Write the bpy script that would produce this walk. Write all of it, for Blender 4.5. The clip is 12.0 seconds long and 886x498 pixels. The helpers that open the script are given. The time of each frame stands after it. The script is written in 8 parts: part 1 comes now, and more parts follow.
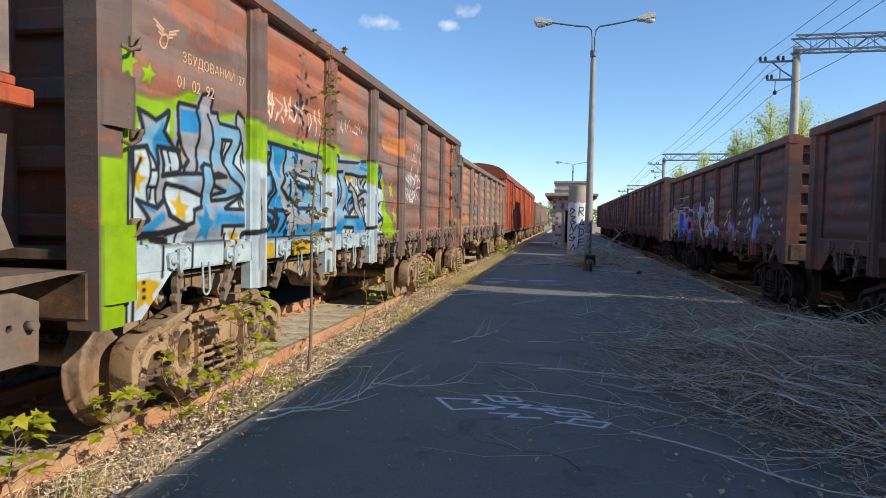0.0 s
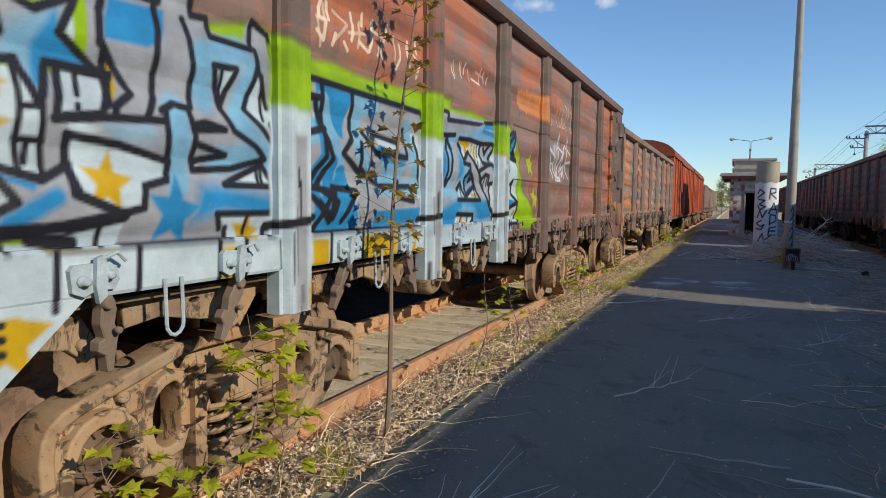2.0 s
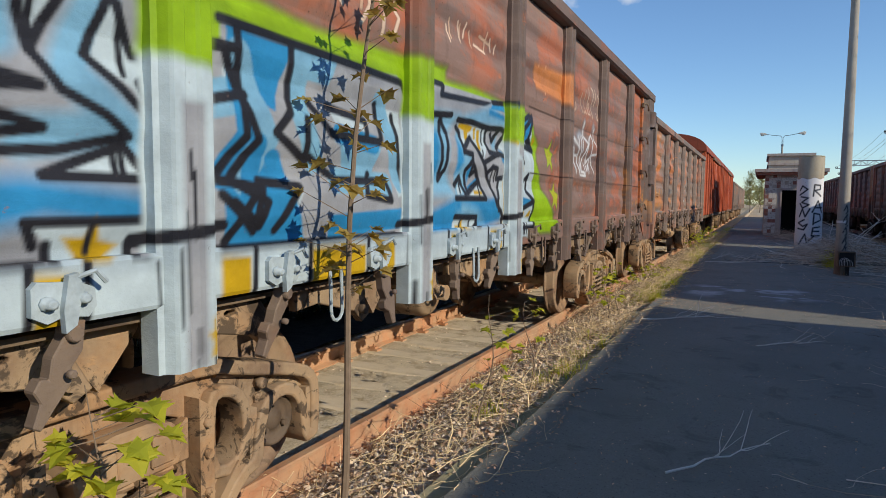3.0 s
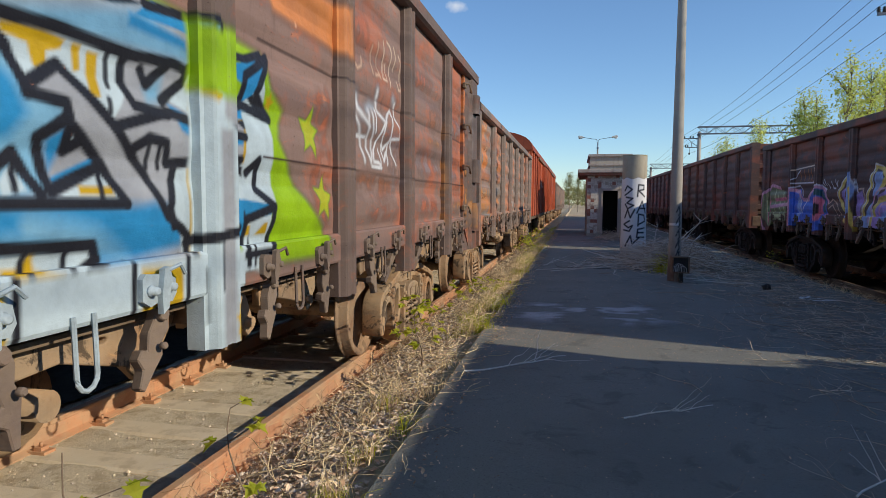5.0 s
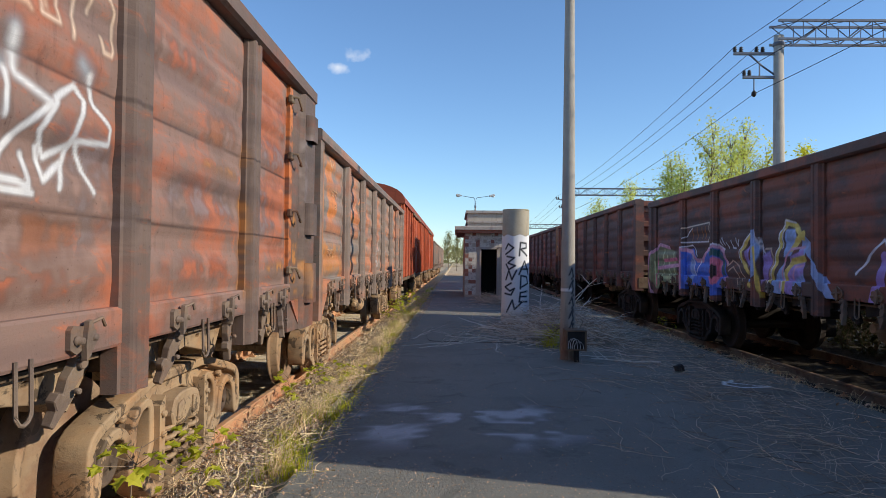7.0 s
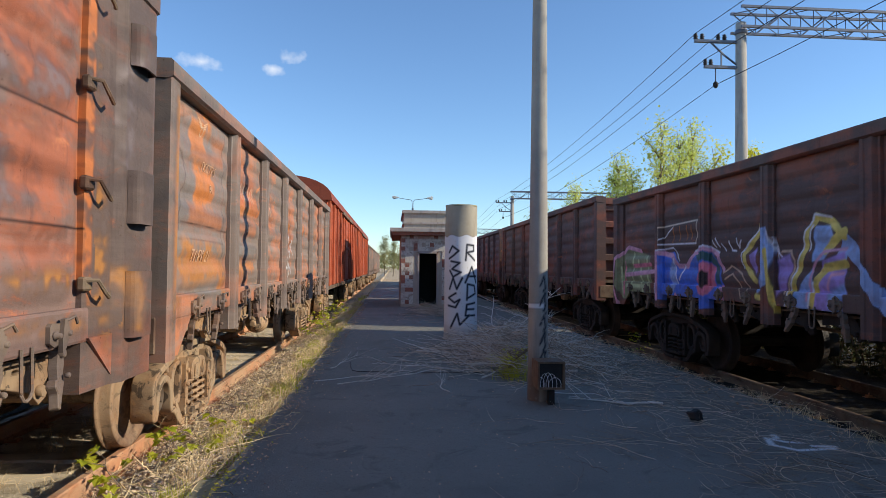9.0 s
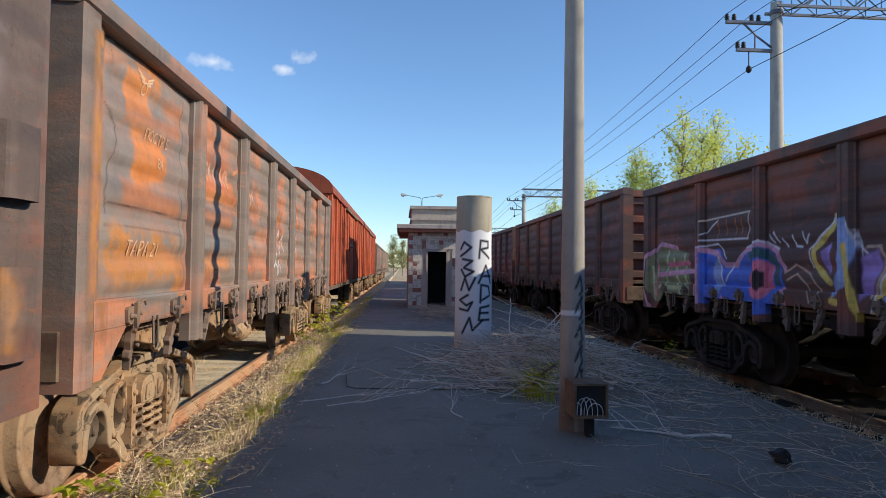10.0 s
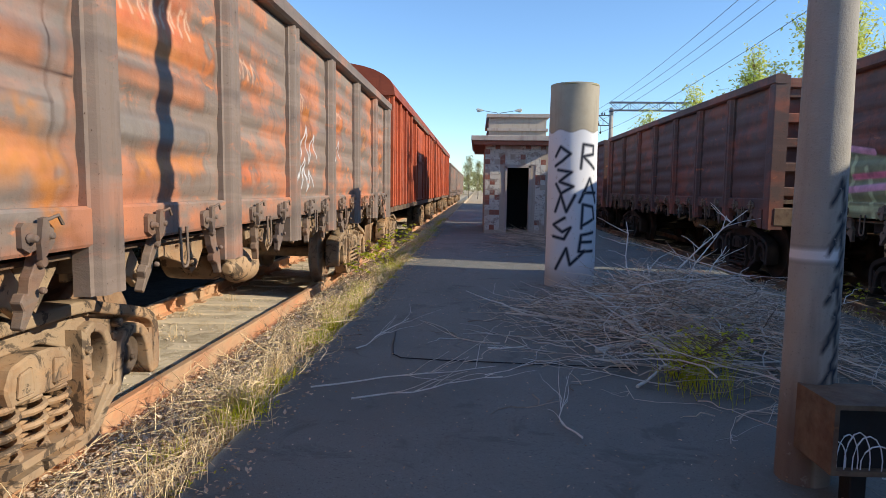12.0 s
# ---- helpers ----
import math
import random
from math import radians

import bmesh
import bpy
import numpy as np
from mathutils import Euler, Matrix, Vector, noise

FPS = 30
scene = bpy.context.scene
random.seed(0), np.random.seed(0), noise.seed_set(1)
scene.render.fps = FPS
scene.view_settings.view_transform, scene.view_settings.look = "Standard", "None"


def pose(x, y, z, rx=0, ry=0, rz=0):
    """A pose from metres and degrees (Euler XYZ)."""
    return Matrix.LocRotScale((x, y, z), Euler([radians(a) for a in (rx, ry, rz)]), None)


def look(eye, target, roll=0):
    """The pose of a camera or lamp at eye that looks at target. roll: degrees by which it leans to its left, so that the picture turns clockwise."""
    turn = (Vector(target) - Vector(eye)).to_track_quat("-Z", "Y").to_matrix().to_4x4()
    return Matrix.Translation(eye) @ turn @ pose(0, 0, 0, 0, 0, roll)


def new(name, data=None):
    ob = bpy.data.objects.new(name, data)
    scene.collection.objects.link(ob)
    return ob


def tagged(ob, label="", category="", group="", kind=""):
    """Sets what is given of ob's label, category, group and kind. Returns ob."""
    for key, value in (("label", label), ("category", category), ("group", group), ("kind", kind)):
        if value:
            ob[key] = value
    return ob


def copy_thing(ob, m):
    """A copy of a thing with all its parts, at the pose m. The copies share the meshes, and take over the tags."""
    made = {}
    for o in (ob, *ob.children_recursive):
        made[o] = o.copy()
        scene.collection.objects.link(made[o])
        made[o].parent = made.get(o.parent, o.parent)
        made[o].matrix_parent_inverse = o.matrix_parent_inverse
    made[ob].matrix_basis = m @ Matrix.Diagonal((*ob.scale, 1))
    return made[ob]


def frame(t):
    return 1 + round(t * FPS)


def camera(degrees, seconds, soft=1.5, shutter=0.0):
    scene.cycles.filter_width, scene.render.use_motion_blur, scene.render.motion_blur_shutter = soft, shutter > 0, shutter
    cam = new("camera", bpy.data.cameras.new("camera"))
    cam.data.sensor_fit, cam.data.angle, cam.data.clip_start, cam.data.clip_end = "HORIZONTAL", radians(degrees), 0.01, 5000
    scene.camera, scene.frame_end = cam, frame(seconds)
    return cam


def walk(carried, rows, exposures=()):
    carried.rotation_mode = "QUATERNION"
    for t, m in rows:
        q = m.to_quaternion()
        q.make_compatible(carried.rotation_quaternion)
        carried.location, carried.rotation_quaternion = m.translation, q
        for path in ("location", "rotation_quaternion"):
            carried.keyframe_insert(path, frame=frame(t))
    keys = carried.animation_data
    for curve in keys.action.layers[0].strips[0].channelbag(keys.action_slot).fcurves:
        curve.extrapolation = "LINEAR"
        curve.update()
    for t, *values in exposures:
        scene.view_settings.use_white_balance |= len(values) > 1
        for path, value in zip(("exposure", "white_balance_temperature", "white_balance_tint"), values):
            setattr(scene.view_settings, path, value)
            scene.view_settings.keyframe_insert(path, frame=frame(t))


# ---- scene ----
cam = camera(69.7, 12.0, soft=0.85)
METRES, EYE, TILT, LEAN, TURN = 15.55, 1.40, -0.97, 0.62, 10.78
ROWS = [
    (0.0, 0.0, 0.0, 0.0, 0.05, -1.78, -1.54),
    (0.5, -0.0015, 0.0398, -0.0005, 5.11, -2.17, -1.64),
    (1.0, -0.0007, 0.0788, -0.0011, 8.31, -2.9, -1.45),
    (1.5, 0.0009, 0.1196, 0.0004, 11.67, -3.29, -1.48),
    (2.0, -0.0022, 0.1584, 0.0013, 13.68, -3.44, -1.47),
    (2.5, -0.0056, 0.1985, 0.0025, 16.93, -3.51, -1.44),
    (4.5, -0.0065, 0.3596, 0.005, 4.38, -3.98, -0.94),
    (5.0, 0.0022, 0.4015, 0.0076, 0.93, -3.28, -0.92),
    (5.5, 0.0087, 0.4422, 0.0103, -3.65, -0.64, -0.92),
    (6.0, 0.0209, 0.483, 0.0124, -5.96, 1.55, -0.8),
    (6.5, 0.0307, 0.5246, 0.0116, -8.46, 1.99, -0.94),
    (8.5, 0.0676, 0.6897, 0.0153, -12.67, 2.67, -0.94),
    (9.0, 0.0755, 0.7288, 0.0161, -15.38, 2.71, -0.91),
    (9.5, 0.0864, 0.7699, 0.0173, -15.31, 2.72, -1.02),
    (10.0, 0.0969, 0.8121, 0.0164, -14.54, 2.67, -1.06),
    (10.5, 0.1093, 0.8549, 0.0158, -12.41, 1.84, -1.02),
    (11.0, 0.1168, 0.8973, 0.0132, -10.11, -1.24, -1.33),
    (11.5, 0.1242, 0.9397, 0.0125, -7.75, -3.35, -1.01),
    (12.0, 0.1308, 0.9831, 0.0115, -7.74, -4.39, -1.17),
]
walk(cam, [(t, pose(0, 0, EYE, TILT, LEAN, TURN) @ pose(METRES * x, METRES * y, METRES * z, 90 + pitch, roll, yaw)) for t, x, y, z, yaw, pitch, roll in ROWS],
     [(0.0, 0.38), (2.0, 0.07), (4.5, 0.04), (6.5, 0.28), (9.5, 0.38), (10.5, 0.38), (12.0, 0.58)])

# ---- light ----
SUN_K, SUN_E = 0.25, radians(25.9)
world = bpy.data.worlds.new("sky")
scene.world = world
world.use_nodes = True
wt = world.node_tree
sky = wt.nodes.new("ShaderNodeTexSky")
sky.sky_type = "NISHITA"
sky.sun_disc = False
sky.sun_elevation = SUN_E
sun_az = math.atan2(1.0, -SUN_K)            # clockwise from +y
sky.sun_rotation = sun_az
sky.air_density, sky.dust_density, sky.ozone_density = 1.0, 0.0, 3.0
wt.nodes["Background"].inputs["Strength"].default_value = 0.135


def cloud(under, x, y, z, size):
    """A small puff of cloud in the sky towards x, y, z."""
    d = Vector((x, y, z)).normalized()
    geo = wt.nodes.new("ShaderNodeTexCoord")
    warp = wt.nodes.new("ShaderNodeTexNoise")
    warp.inputs["Scale"].default_value, warp.inputs["Detail"].default_value = 28.0, 6.0
    wt.links.new(geo.outputs["Generated"], warp.inputs["Vector"])
    sub = wt.nodes.new("ShaderNodeVectorMath")
    sub.operation = "SUBTRACT"
    sub.inputs[1].default_value = d
    wt.links.new(geo.outputs["Generated"], sub.inputs[0])
    sc = wt.nodes.new("ShaderNodeVectorMath")
    sc.operation = "MULTIPLY"
    sc.inputs[1].default_value = (1 / size, 1 / size, 2.0 / size)
    wt.links.new(sub.outputs[0], sc.inputs[0])
    ln = wt.nodes.new("ShaderNodeVectorMath")
    ln.operation = "LENGTH"
    wt.links.new(sc.outputs[0], ln.inputs[0])
    mul = wt.nodes.new("ShaderNodeMath")
    mul.operation = "MULTIPLY_ADD"
    mul.inputs[1].default_value = 2.4
    wt.links.new(warp.outputs["Fac"], mul.inputs[0])
    wt.links.new(ln.outputs["Value"], mul.inputs[2])
    rng_ = wt.nodes.new("ShaderNodeMapRange")
    rng_.inputs["From Min"].default_value, rng_.inputs["From Max"].default_value = 2.1, 1.3
    rng_.inputs["To Min"].default_value, rng_.inputs["To Max"].default_value = 0.0, 0.85
    wt.links.new(mul.outputs[0], rng_.inputs["Value"])
    mx = wt.nodes.new("ShaderNodeMix")
    mx.data_type = "RGBA"
    wt.links.new(rng_.outputs["Result"], mx.inputs[0])
    wt.links.new(under, mx.inputs[6])
    mx.inputs[7].default_value = (5.2, 5.5, 6.0, 1)
    return mx.outputs[2]


deep = wt.nodes.new("ShaderNodeMix")           # a clear spring sky, deeper blue than the model's
deep.data_type, deep.blend_type = "RGBA", "MULTIPLY"
deep.inputs[0].default_value = 1.0
deep.inputs[7].default_value = (0.83, 0.965, 1.10, 1)
wt.links.new(sky.outputs["Color"], deep.inputs[6])
air = deep.outputs[2]
for c in ((-0.272, 0.918, 0.287, 0.03), (-0.178, 0.941, 0.288, 0.022), (-0.156, 0.94, 0.304, 0.028)):
    air = cloud(air, *c)
wt.links.new(air, wt.nodes["Background"].inputs["Color"])
sun = new("sun", bpy.data.lights.new("sun", "SUN"))
sun.data.energy, sun.data.angle, sun.data.color = 3.8, radians(0.53), (1.0, 0.895, 0.72)
sun.matrix_world = look((10.0, -10.0 * SUN_K, 10.0 * math.hypot(1, SUN_K) * math.tan(SUN_E)), (0, 0, 0))


# ---- materials ----
def srgb(r, g, b):
    return tuple(((c / 255 + 0.055) / 1.055) ** 2.4 if c > 10 else c / 3295 for c in (r, g, b)) + (1,)


class Mat:
    """Short hand for a node material."""

    def __init__(self, name, rough=0.8, metal=0.0, spec=0.3):
        self.m = bpy.data.materials.new(name)
        self.m.use_nodes = True
        self.t = self.m.node_tree
        self.b = self.t.nodes["Principled BSDF"]
        self.b.inputs["Roughness"].default_value = rough
        self.b.inputs["Metallic"].default_value = metal
        self.b.inputs["Specular IOR Level"].default_value = spec
        self.co = self.t.nodes.new("ShaderNodeTexCoord").outputs["Object"]
        geo = self.t.nodes.new("ShaderNodeNewGeometry")
        self.pos = geo.outputs["Position"]
        self.island = geo.outputs["Random Per Island"]
        self.rnd = self.t.nodes.new("ShaderNodeObjectInfo").outputs["Random"]

    def link(self, a, b):
        self.t.links.new(a, b)

    def noise(self, scale, detail=4.0, rough=0.6, stretch=(1, 1, 1), local=False, distort=0.0):
        mp = self.t.nodes.new("ShaderNodeMapping")
        mp.inputs["Scale"].default_value = stretch
        self.link(self.co if local else self.pos, mp.inputs["Vector"])
        n = self.t.nodes.new("ShaderNodeTexNoise")
        n.inputs["Scale"].default_value = scale
        n.inputs["Detail"].default_value = detail
        n.inputs["Roughness"].default_value = rough
        n.inputs["Distortion"].default_value = distort
        self.link(mp.outputs["Vector"], n.inputs["Vector"])
        return n.outputs["Fac"]

    def cells(self, scale, feature="F1"):
        n = self.t.nodes.new("ShaderNodeTexVoronoi")
        n.feature = feature
        n.inputs["Scale"].default_value = scale
        self.link(self.pos, n.inputs["Vector"])
        return n

    def ramp(self, fac, *stops):
        n = self.t.nodes.new("ShaderNodeValToRGB")
        e = n.color_ramp.elements
        while len(e) < len(stops):
            e.new(0.5)
        for k, (p, c) in zip(e, stops):
            k.position = p
            k.color = c if len(c) == 4 else (*c, 1)
        self.link(fac, n.inputs["Fac"])
        return n.outputs["Color"]

    def step(self, fac, a, b):
        n = self.t.nodes.new("ShaderNodeMapRange")
        n.interpolation_type = "SMOOTHSTEP"
        n.inputs["From Min"].default_value, n.inputs["From Max"].default_value = a, b
        self.link(fac, n.inputs["Value"])
        return n.outputs["Result"]

    def mix(self, fac, a, b, mode="MIX"):
        n = self.t.nodes.new("ShaderNodeMix")
        n.data_type, n.blend_type = "RGBA", mode
        for sock, v in ((n.inputs[0], fac), (n.inputs[6], a), (n.inputs[7], b)):
            if isinstance(v, (int, float)):
                sock.default_value = v
            elif isinstance(v, tuple):
                sock.default_value = v if len(v) == 4 else (*v, 1)
            else:
                self.link(v, sock)
        return n.outputs[2]

    def math(self, op, a, b):
        n = self.t.nodes.new("ShaderNodeMath")
        n.operation = op
        for sock, v in ((n.inputs[0], a), (n.inputs[1], b)):
            if isinstance(v, (int, float)):
                sock.default_value = v
            else:
                self.link(v, sock)
        return n.outputs[0]

    def attr(self, name):
        n = self.t.nodes.new("ShaderNodeAttribute")
        n.attribute_name = name
        return n

    def done(self, color, bump=None, strength=0.4, dist=0.02, rough=None):
        if isinstance(color, tuple):
            self.b.inputs["Base Color"].default_value = color if len(color) == 4 else (*color, 1)
        else:
            self.link(color, self.b.inputs["Base Color"])
        if bump is not None:
            n = self.t.nodes.new("ShaderNodeBump")
            n.inputs["Strength"].default_value, n.inputs["Distance"].default_value = strength, dist
            self.link(bump, n.inputs["Height"])
            self.link(n.outputs["Normal"], self.b.inputs["Normal"])
        if rough is not None:
            self.link(rough, self.b.inputs["Roughness"])
        return self.m


def rusty(name, dull, red, orange, amount=0.5, painted=False, dust=0.0, oil=0.0):
    """Old wagon paint: a dull coat, red undercoat in patches, bright rust spots, streaks."""
    m = Mat(name, 0.75, 0.0, 0.25)
    big = m.noise(0.9, 5, 0.65, (1, 1, 1.6))
    mid = m.noise(3.2, 6, 0.7, (1, 1, 2.2), distort=0.6)
    fine = m.noise(42, 4, 0.7)
    streak = m.noise(3.4, 6, 0.75, (3, 3, 0.22), distort=0.4)
    grime = m.noise(1.7, 3, 0.5, (1, 1, 0.6))
    c = m.mix(m.step(big, 0.60 - amount * 0.35, 0.72 - amount * 0.25), dull, red)
    c = m.mix(m.math("MULTIPLY", m.step(mid, 0.55, 0.68), 0.75), c, red)
    c = m.mix(m.math("MULTIPLY", m.step(mid, 0.665 - 0.1 * amount, 0.74), 0.8), c, orange)
    dark = tuple(v * 0.32 for v in dull[:3])
    c = m.mix(m.math("MULTIPLY", m.step(streak, 0.53, 0.72), 0.38), c, dark)
    band = m.noise(1.1, 4, 0.7, (0.5, 0.5, 6.0), distort=0.3)
    c = m.mix(m.math("MULTIPLY", m.step(band, 0.5, 0.66), 0.35), c, tuple(min(1.0, v * 1.5) for v in dull[:3]))
    c = m.mix(m.math("MULTIPLY", m.step(grime, 0.5, 0.7), 0.35), c, (0.16, 0.12, 0.10))
    c = m.mix(m.step(fine, 0.62, 0.76), c, (0.06, 0.03, 0.02))
    if dust:
        c = m.mix(m.math("MULTIPLY", m.step(m.noise(2.1, 5, 0.7), 0.35, 0.6), dust), c, (0.47, 0.355, 0.225))
    if oil:
        c = m.mix(m.math("MULTIPLY", m.step(m.noise(5.5, 5, 0.7, distort=1.0), 0.53, 0.60), oil), c, (0.045, 0.035, 0.028))
    rough = m.math("ADD", m.math("MULTIPLY", fine, 0.3), 0.55)
    if painted:
        a = m.attr("paint")
        worn = m.step(m.noise(16, 6, 0.8), 0.64, 0.74)
        keep = m.math("MULTIPLY", a.outputs["Alpha"], m.math("SUBTRACT", 1.0, m.math("MULTIPLY", worn, 0.7)))
        shade = m.ramp(m.noise(5.0, 4, 0.6), (0.3, (0.70, 0.70, 0.71)), (0.68, (1, 1, 1)))
        c = m.mix(keep, c, m.mix(1.0, a.outputs["Color"], shade, "MULTIPLY"))
        rough = m.math("SUBTRACT", rough, m.math("MULTIPLY", keep, 0.2))
    h = m.math("ADD", m.math("MULTIPLY", fine, 0.35), m.math("MULTIPLY", mid, 1.0))
    return m.done(c, h, 0.35, 0.015, rough)


DULL_A, RED_A, ORANGE_A = (0.235, 0.150, 0.122), (0.41, 0.135, 0.072), (0.58, 0.21, 0.09)
M_CAR_A = rusty("wagon_red", DULL_A, RED_A, ORANGE_A, 0.42, True)
M_CAR_B = rusty("wagon_orange_grey", (0.237, 0.182, 0.145), (0.517, 0.198, 0.099), (0.792, 0.297, 0.0935), 0.46, True)
M_POST_A = rusty("post_brown", (0.145, 0.102, 0.085), (0.24, 0.10, 0.065), (0.42, 0.17, 0.08), 0.25, True)
M_POST_B = rusty("post_grey", (0.215, 0.165, 0.135), (0.36, 0.185, 0.125), (0.52, 0.22, 0.09), 0.25, True)
M_LATCH = rusty("latch_brown", (0.15, 0.11, 0.09), (0.22, 0.11, 0.065), (0.4, 0.17, 0.07), 0.3, False, 0.2)
M_CAR_R = rusty("wagon_dark", (0.125, 0.076, 0.066), (0.27, 0.094, 0.062), (0.50, 0.19, 0.085), 0.38, True)
M_BOX = rusty("boxcar_red", (0.36, 0.075, 0.032), (0.46, 0.10, 0.04), (0.55, 0.16, 0.07), 0.6)
M_BOXROOF = rusty("boxcar_roof", (0.24, 0.055, 0.03), (0.30, 0.07, 0.035), (0.34, 0.10, 0.06), 0.5)
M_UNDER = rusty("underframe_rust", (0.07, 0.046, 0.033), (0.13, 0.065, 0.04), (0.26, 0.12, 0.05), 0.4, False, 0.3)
M_BOGIE = rusty("bogie_dust", (0.232, 0.152, 0.0952), (0.403, 0.226, 0.11), (0.61, 0.317, 0.122), 0.45, False, 0.5, 0.8)
M_BEARING = rusty("bearing_grease", (0.055, 0.038, 0.03), (0.11, 0.06, 0.04), (0.24, 0.11, 0.06), 0.3, False, 0.15)
# near-black version of the bogie colour, with the shade under the wagons put in
M_BOGIE_SHADE = rusty("bogie_grime", (0.030, 0.024, 0.021), (0.045, 0.030, 0.022), (0.09, 0.05, 0.03), 0.3)
M_WHEEL = rusty("wheel_rust", (0.19, 0.12, 0.085), (0.26, 0.14, 0.08), (0.34, 0.18, 0.09), 0.5, False, 0.45, 0.4)
M_RAIL = rusty("rail_rust", (0.45, 0.213, 0.112), (0.562, 0.275, 0.144), (0.7, 0.375, 0.175), 0.6, False, 0.55)


def asphalt():
    m = Mat("asphalt", 0.82, 0, 0.35)
    f = m.noise(260, 3, 0.8)
    mid = m.noise(9, 5, 0.65)
    big = m.noise(0.7, 5, 0.6)
    grit = m.noise(75, 4, 0.75)
    c = m.mix(f, (0.148, 0.147, 0.128), (0.29, 0.288, 0.252))
    c = m.mix(m.step(grit, 0.58, 0.70), c, (0.31, 0.315, 0.30))
    c = m.mix(m.step(grit, 0.42, 0.32), c, (0.055, 0.055, 0.055))
    c = m.mix(m.math("MULTIPLY", m.step(big, 0.4, 0.7), 0.6), c, (0.165, 0.164, 0.143))
    c = m.mix(m.math("MULTIPLY", m.step(m.noise(2.3, 6, 0.7, distort=0.8), 0.55, 0.64), 0.45), c, (0.098, 0.097, 0.084))
    c = m.mix(m.math("MULTIPLY", m.step(mid, 0.55, 0.75), 0.35), c, (0.25, 0.245, 0.24))
    a = m.attr("paint")
    c = m.mix(m.math("MULTIPLY", a.outputs["Alpha"], m.step(f, 0.32, 0.5)), c, a.outputs["Color"])
    return m.done(c, m.math("ADD", f, m.math("ADD", m.math("MULTIPLY", grit, 1.5), m.math("MULTIPLY", mid, 1.5))), 0.7, 0.008)


def soil(name, a, b, c3, scale=1.0):
    m = Mat(name, 0.95, 0, 0.15)
    f = m.noise(70 * scale, 5, 0.75)
    mid = m.noise(7 * scale, 5, 0.7)
    big = m.noise(0.8, 4, 0.6)
    c = m.mix(m.step(f, 0.3, 0.7), a, b)
    c = m.mix(m.math("MULTIPLY", m.step(mid, 0.45, 0.65), 0.7), c, c3)
    c = m.mix(m.math("MULTIPLY", m.step(big, 0.45, 0.65), 0.4), c, tuple(v * 0.6 for v in a))
    return m.done(c, m.math("ADD", f, m.math("MULTIPLY", mid, 2)), 0.8, 0.02)


def concrete(name, a, b, spots=(0.12, 0.11, 0.10), painted=False):
    m = Mat(name, 0.9, 0, 0.2)
    f = m.noise(90, 4, 0.7)
    mid = m.noise(6, 5, 0.65)
    c = m.mix(mid, a, b)
    c = m.mix(m.math("MULTIPLY", m.step(f, 0.58, 0.72), 0.5), c, spots)
    c = m.mix(m.math("MULTIPLY", m.step(m.noise(2, 4, 0.6, (3, 3, 0.3)), 0.5, 0.7), 0.4), c, spots)
    if painted:
        at = m.attr("paint")
        c = m.mix(m.math("MULTIPLY", at.outputs["Alpha"], m.math("SUBTRACT", 1.0, m.math("MULTIPLY", m.step(m.noise(24, 4), 0.62, 0.7), 0.6))), c, at.outputs["Color"])
    return m.done(c, m.math("ADD", f, mid), 0.4, 0.008)


def plain(name, col, rough=0.7, metal=0.0, var=0.35, scale=8.0, per_piece=0.0):
    m = Mat(name, rough, metal)
    n = m.noise(scale, 4, 0.65)
    c = m.mix(n, tuple(v * (1 - var) for v in col), tuple(min(1, v * (1 + var)) for v in col))
    if per_piece:
        k = m.math("ADD", m.math("MULTIPLY", m.island, per_piece), 1 - per_piece / 2)
        comb = m.t.nodes.new("ShaderNodeCombineXYZ")
        for i in range(3):
            m.link(k, comb.inputs[i])
        c = m.mix(1.0, c, comb.outputs[0], "MULTIPLY")
    return m.done(c, m.noise(scale * 6, 3), 0.3, 0.006)


def leafy(name, a, b):
    m = Mat(name, 0.6, 0, 0.3)
    m.b.inputs["Transmission Weight"].default_value = 0.0
    c = m.mix(m.island, a, b)
    mat = m.done(c)
    tr = m.t.nodes.new("ShaderNodeBsdfTranslucent")
    mx = m.t.nodes.new("ShaderNodeMixShader")
    mx.inputs[0].default_value = 0.55
    m.link(c, tr.inputs["Color"])
    m.link(m.b.outputs[0], mx.inputs[1])
    m.link(tr.outputs[0], mx.inputs[2])
    m.link(mx.outputs[0], m.t.nodes["Material Output"].inputs["Surface"])
    return mat


M_ASPHALT = asphalt()
M_SOIL = soil("dry_soil", (0.48, 0.36, 0.228), (0.696, 0.552, 0.372), (0.264, 0.186, 0.108))
M_BED = soil("sandy_track_bed", (0.575, 0.483, 0.345), (0.736, 0.632, 0.471), (0.414, 0.322, 0.207))
M_GRAVEL = plain("gravel", (0.648, 0.54, 0.42), 0.9, 0, 0.4, 30, 0.9)
M_SLEEPER = concrete("sleeper_concrete", (0.598, 0.494, 0.345), (0.736, 0.632, 0.483), (0.345, 0.265, 0.172))
M_KERB = concrete("kerb_concrete", (0.26, 0.235, 0.12), (0.42, 0.37, 0.24))
M_MAST = concrete("mast_concrete", (0.36, 0.32, 0.27), (0.48, 0.44, 0.38))
M_POLE = concrete("pole_concrete", (0.30, 0.27, 0.23), (0.44, 0.41, 0.36), (0.14, 0.12, 0.11), True)
M_STUB = concrete("stub_concrete", (0.34, 0.29, 0.21), (0.46, 0.41, 0.32), (0.18, 0.16, 0.13), True)
M_STEEL = plain("grey_steel", (0.13, 0.15, 0.19), 0.5, 0.3, 0.3)
M_LAMP = plain("lamp_housing", (0.62, 0.62, 0.58), 0.5, 0.0, 0.15)
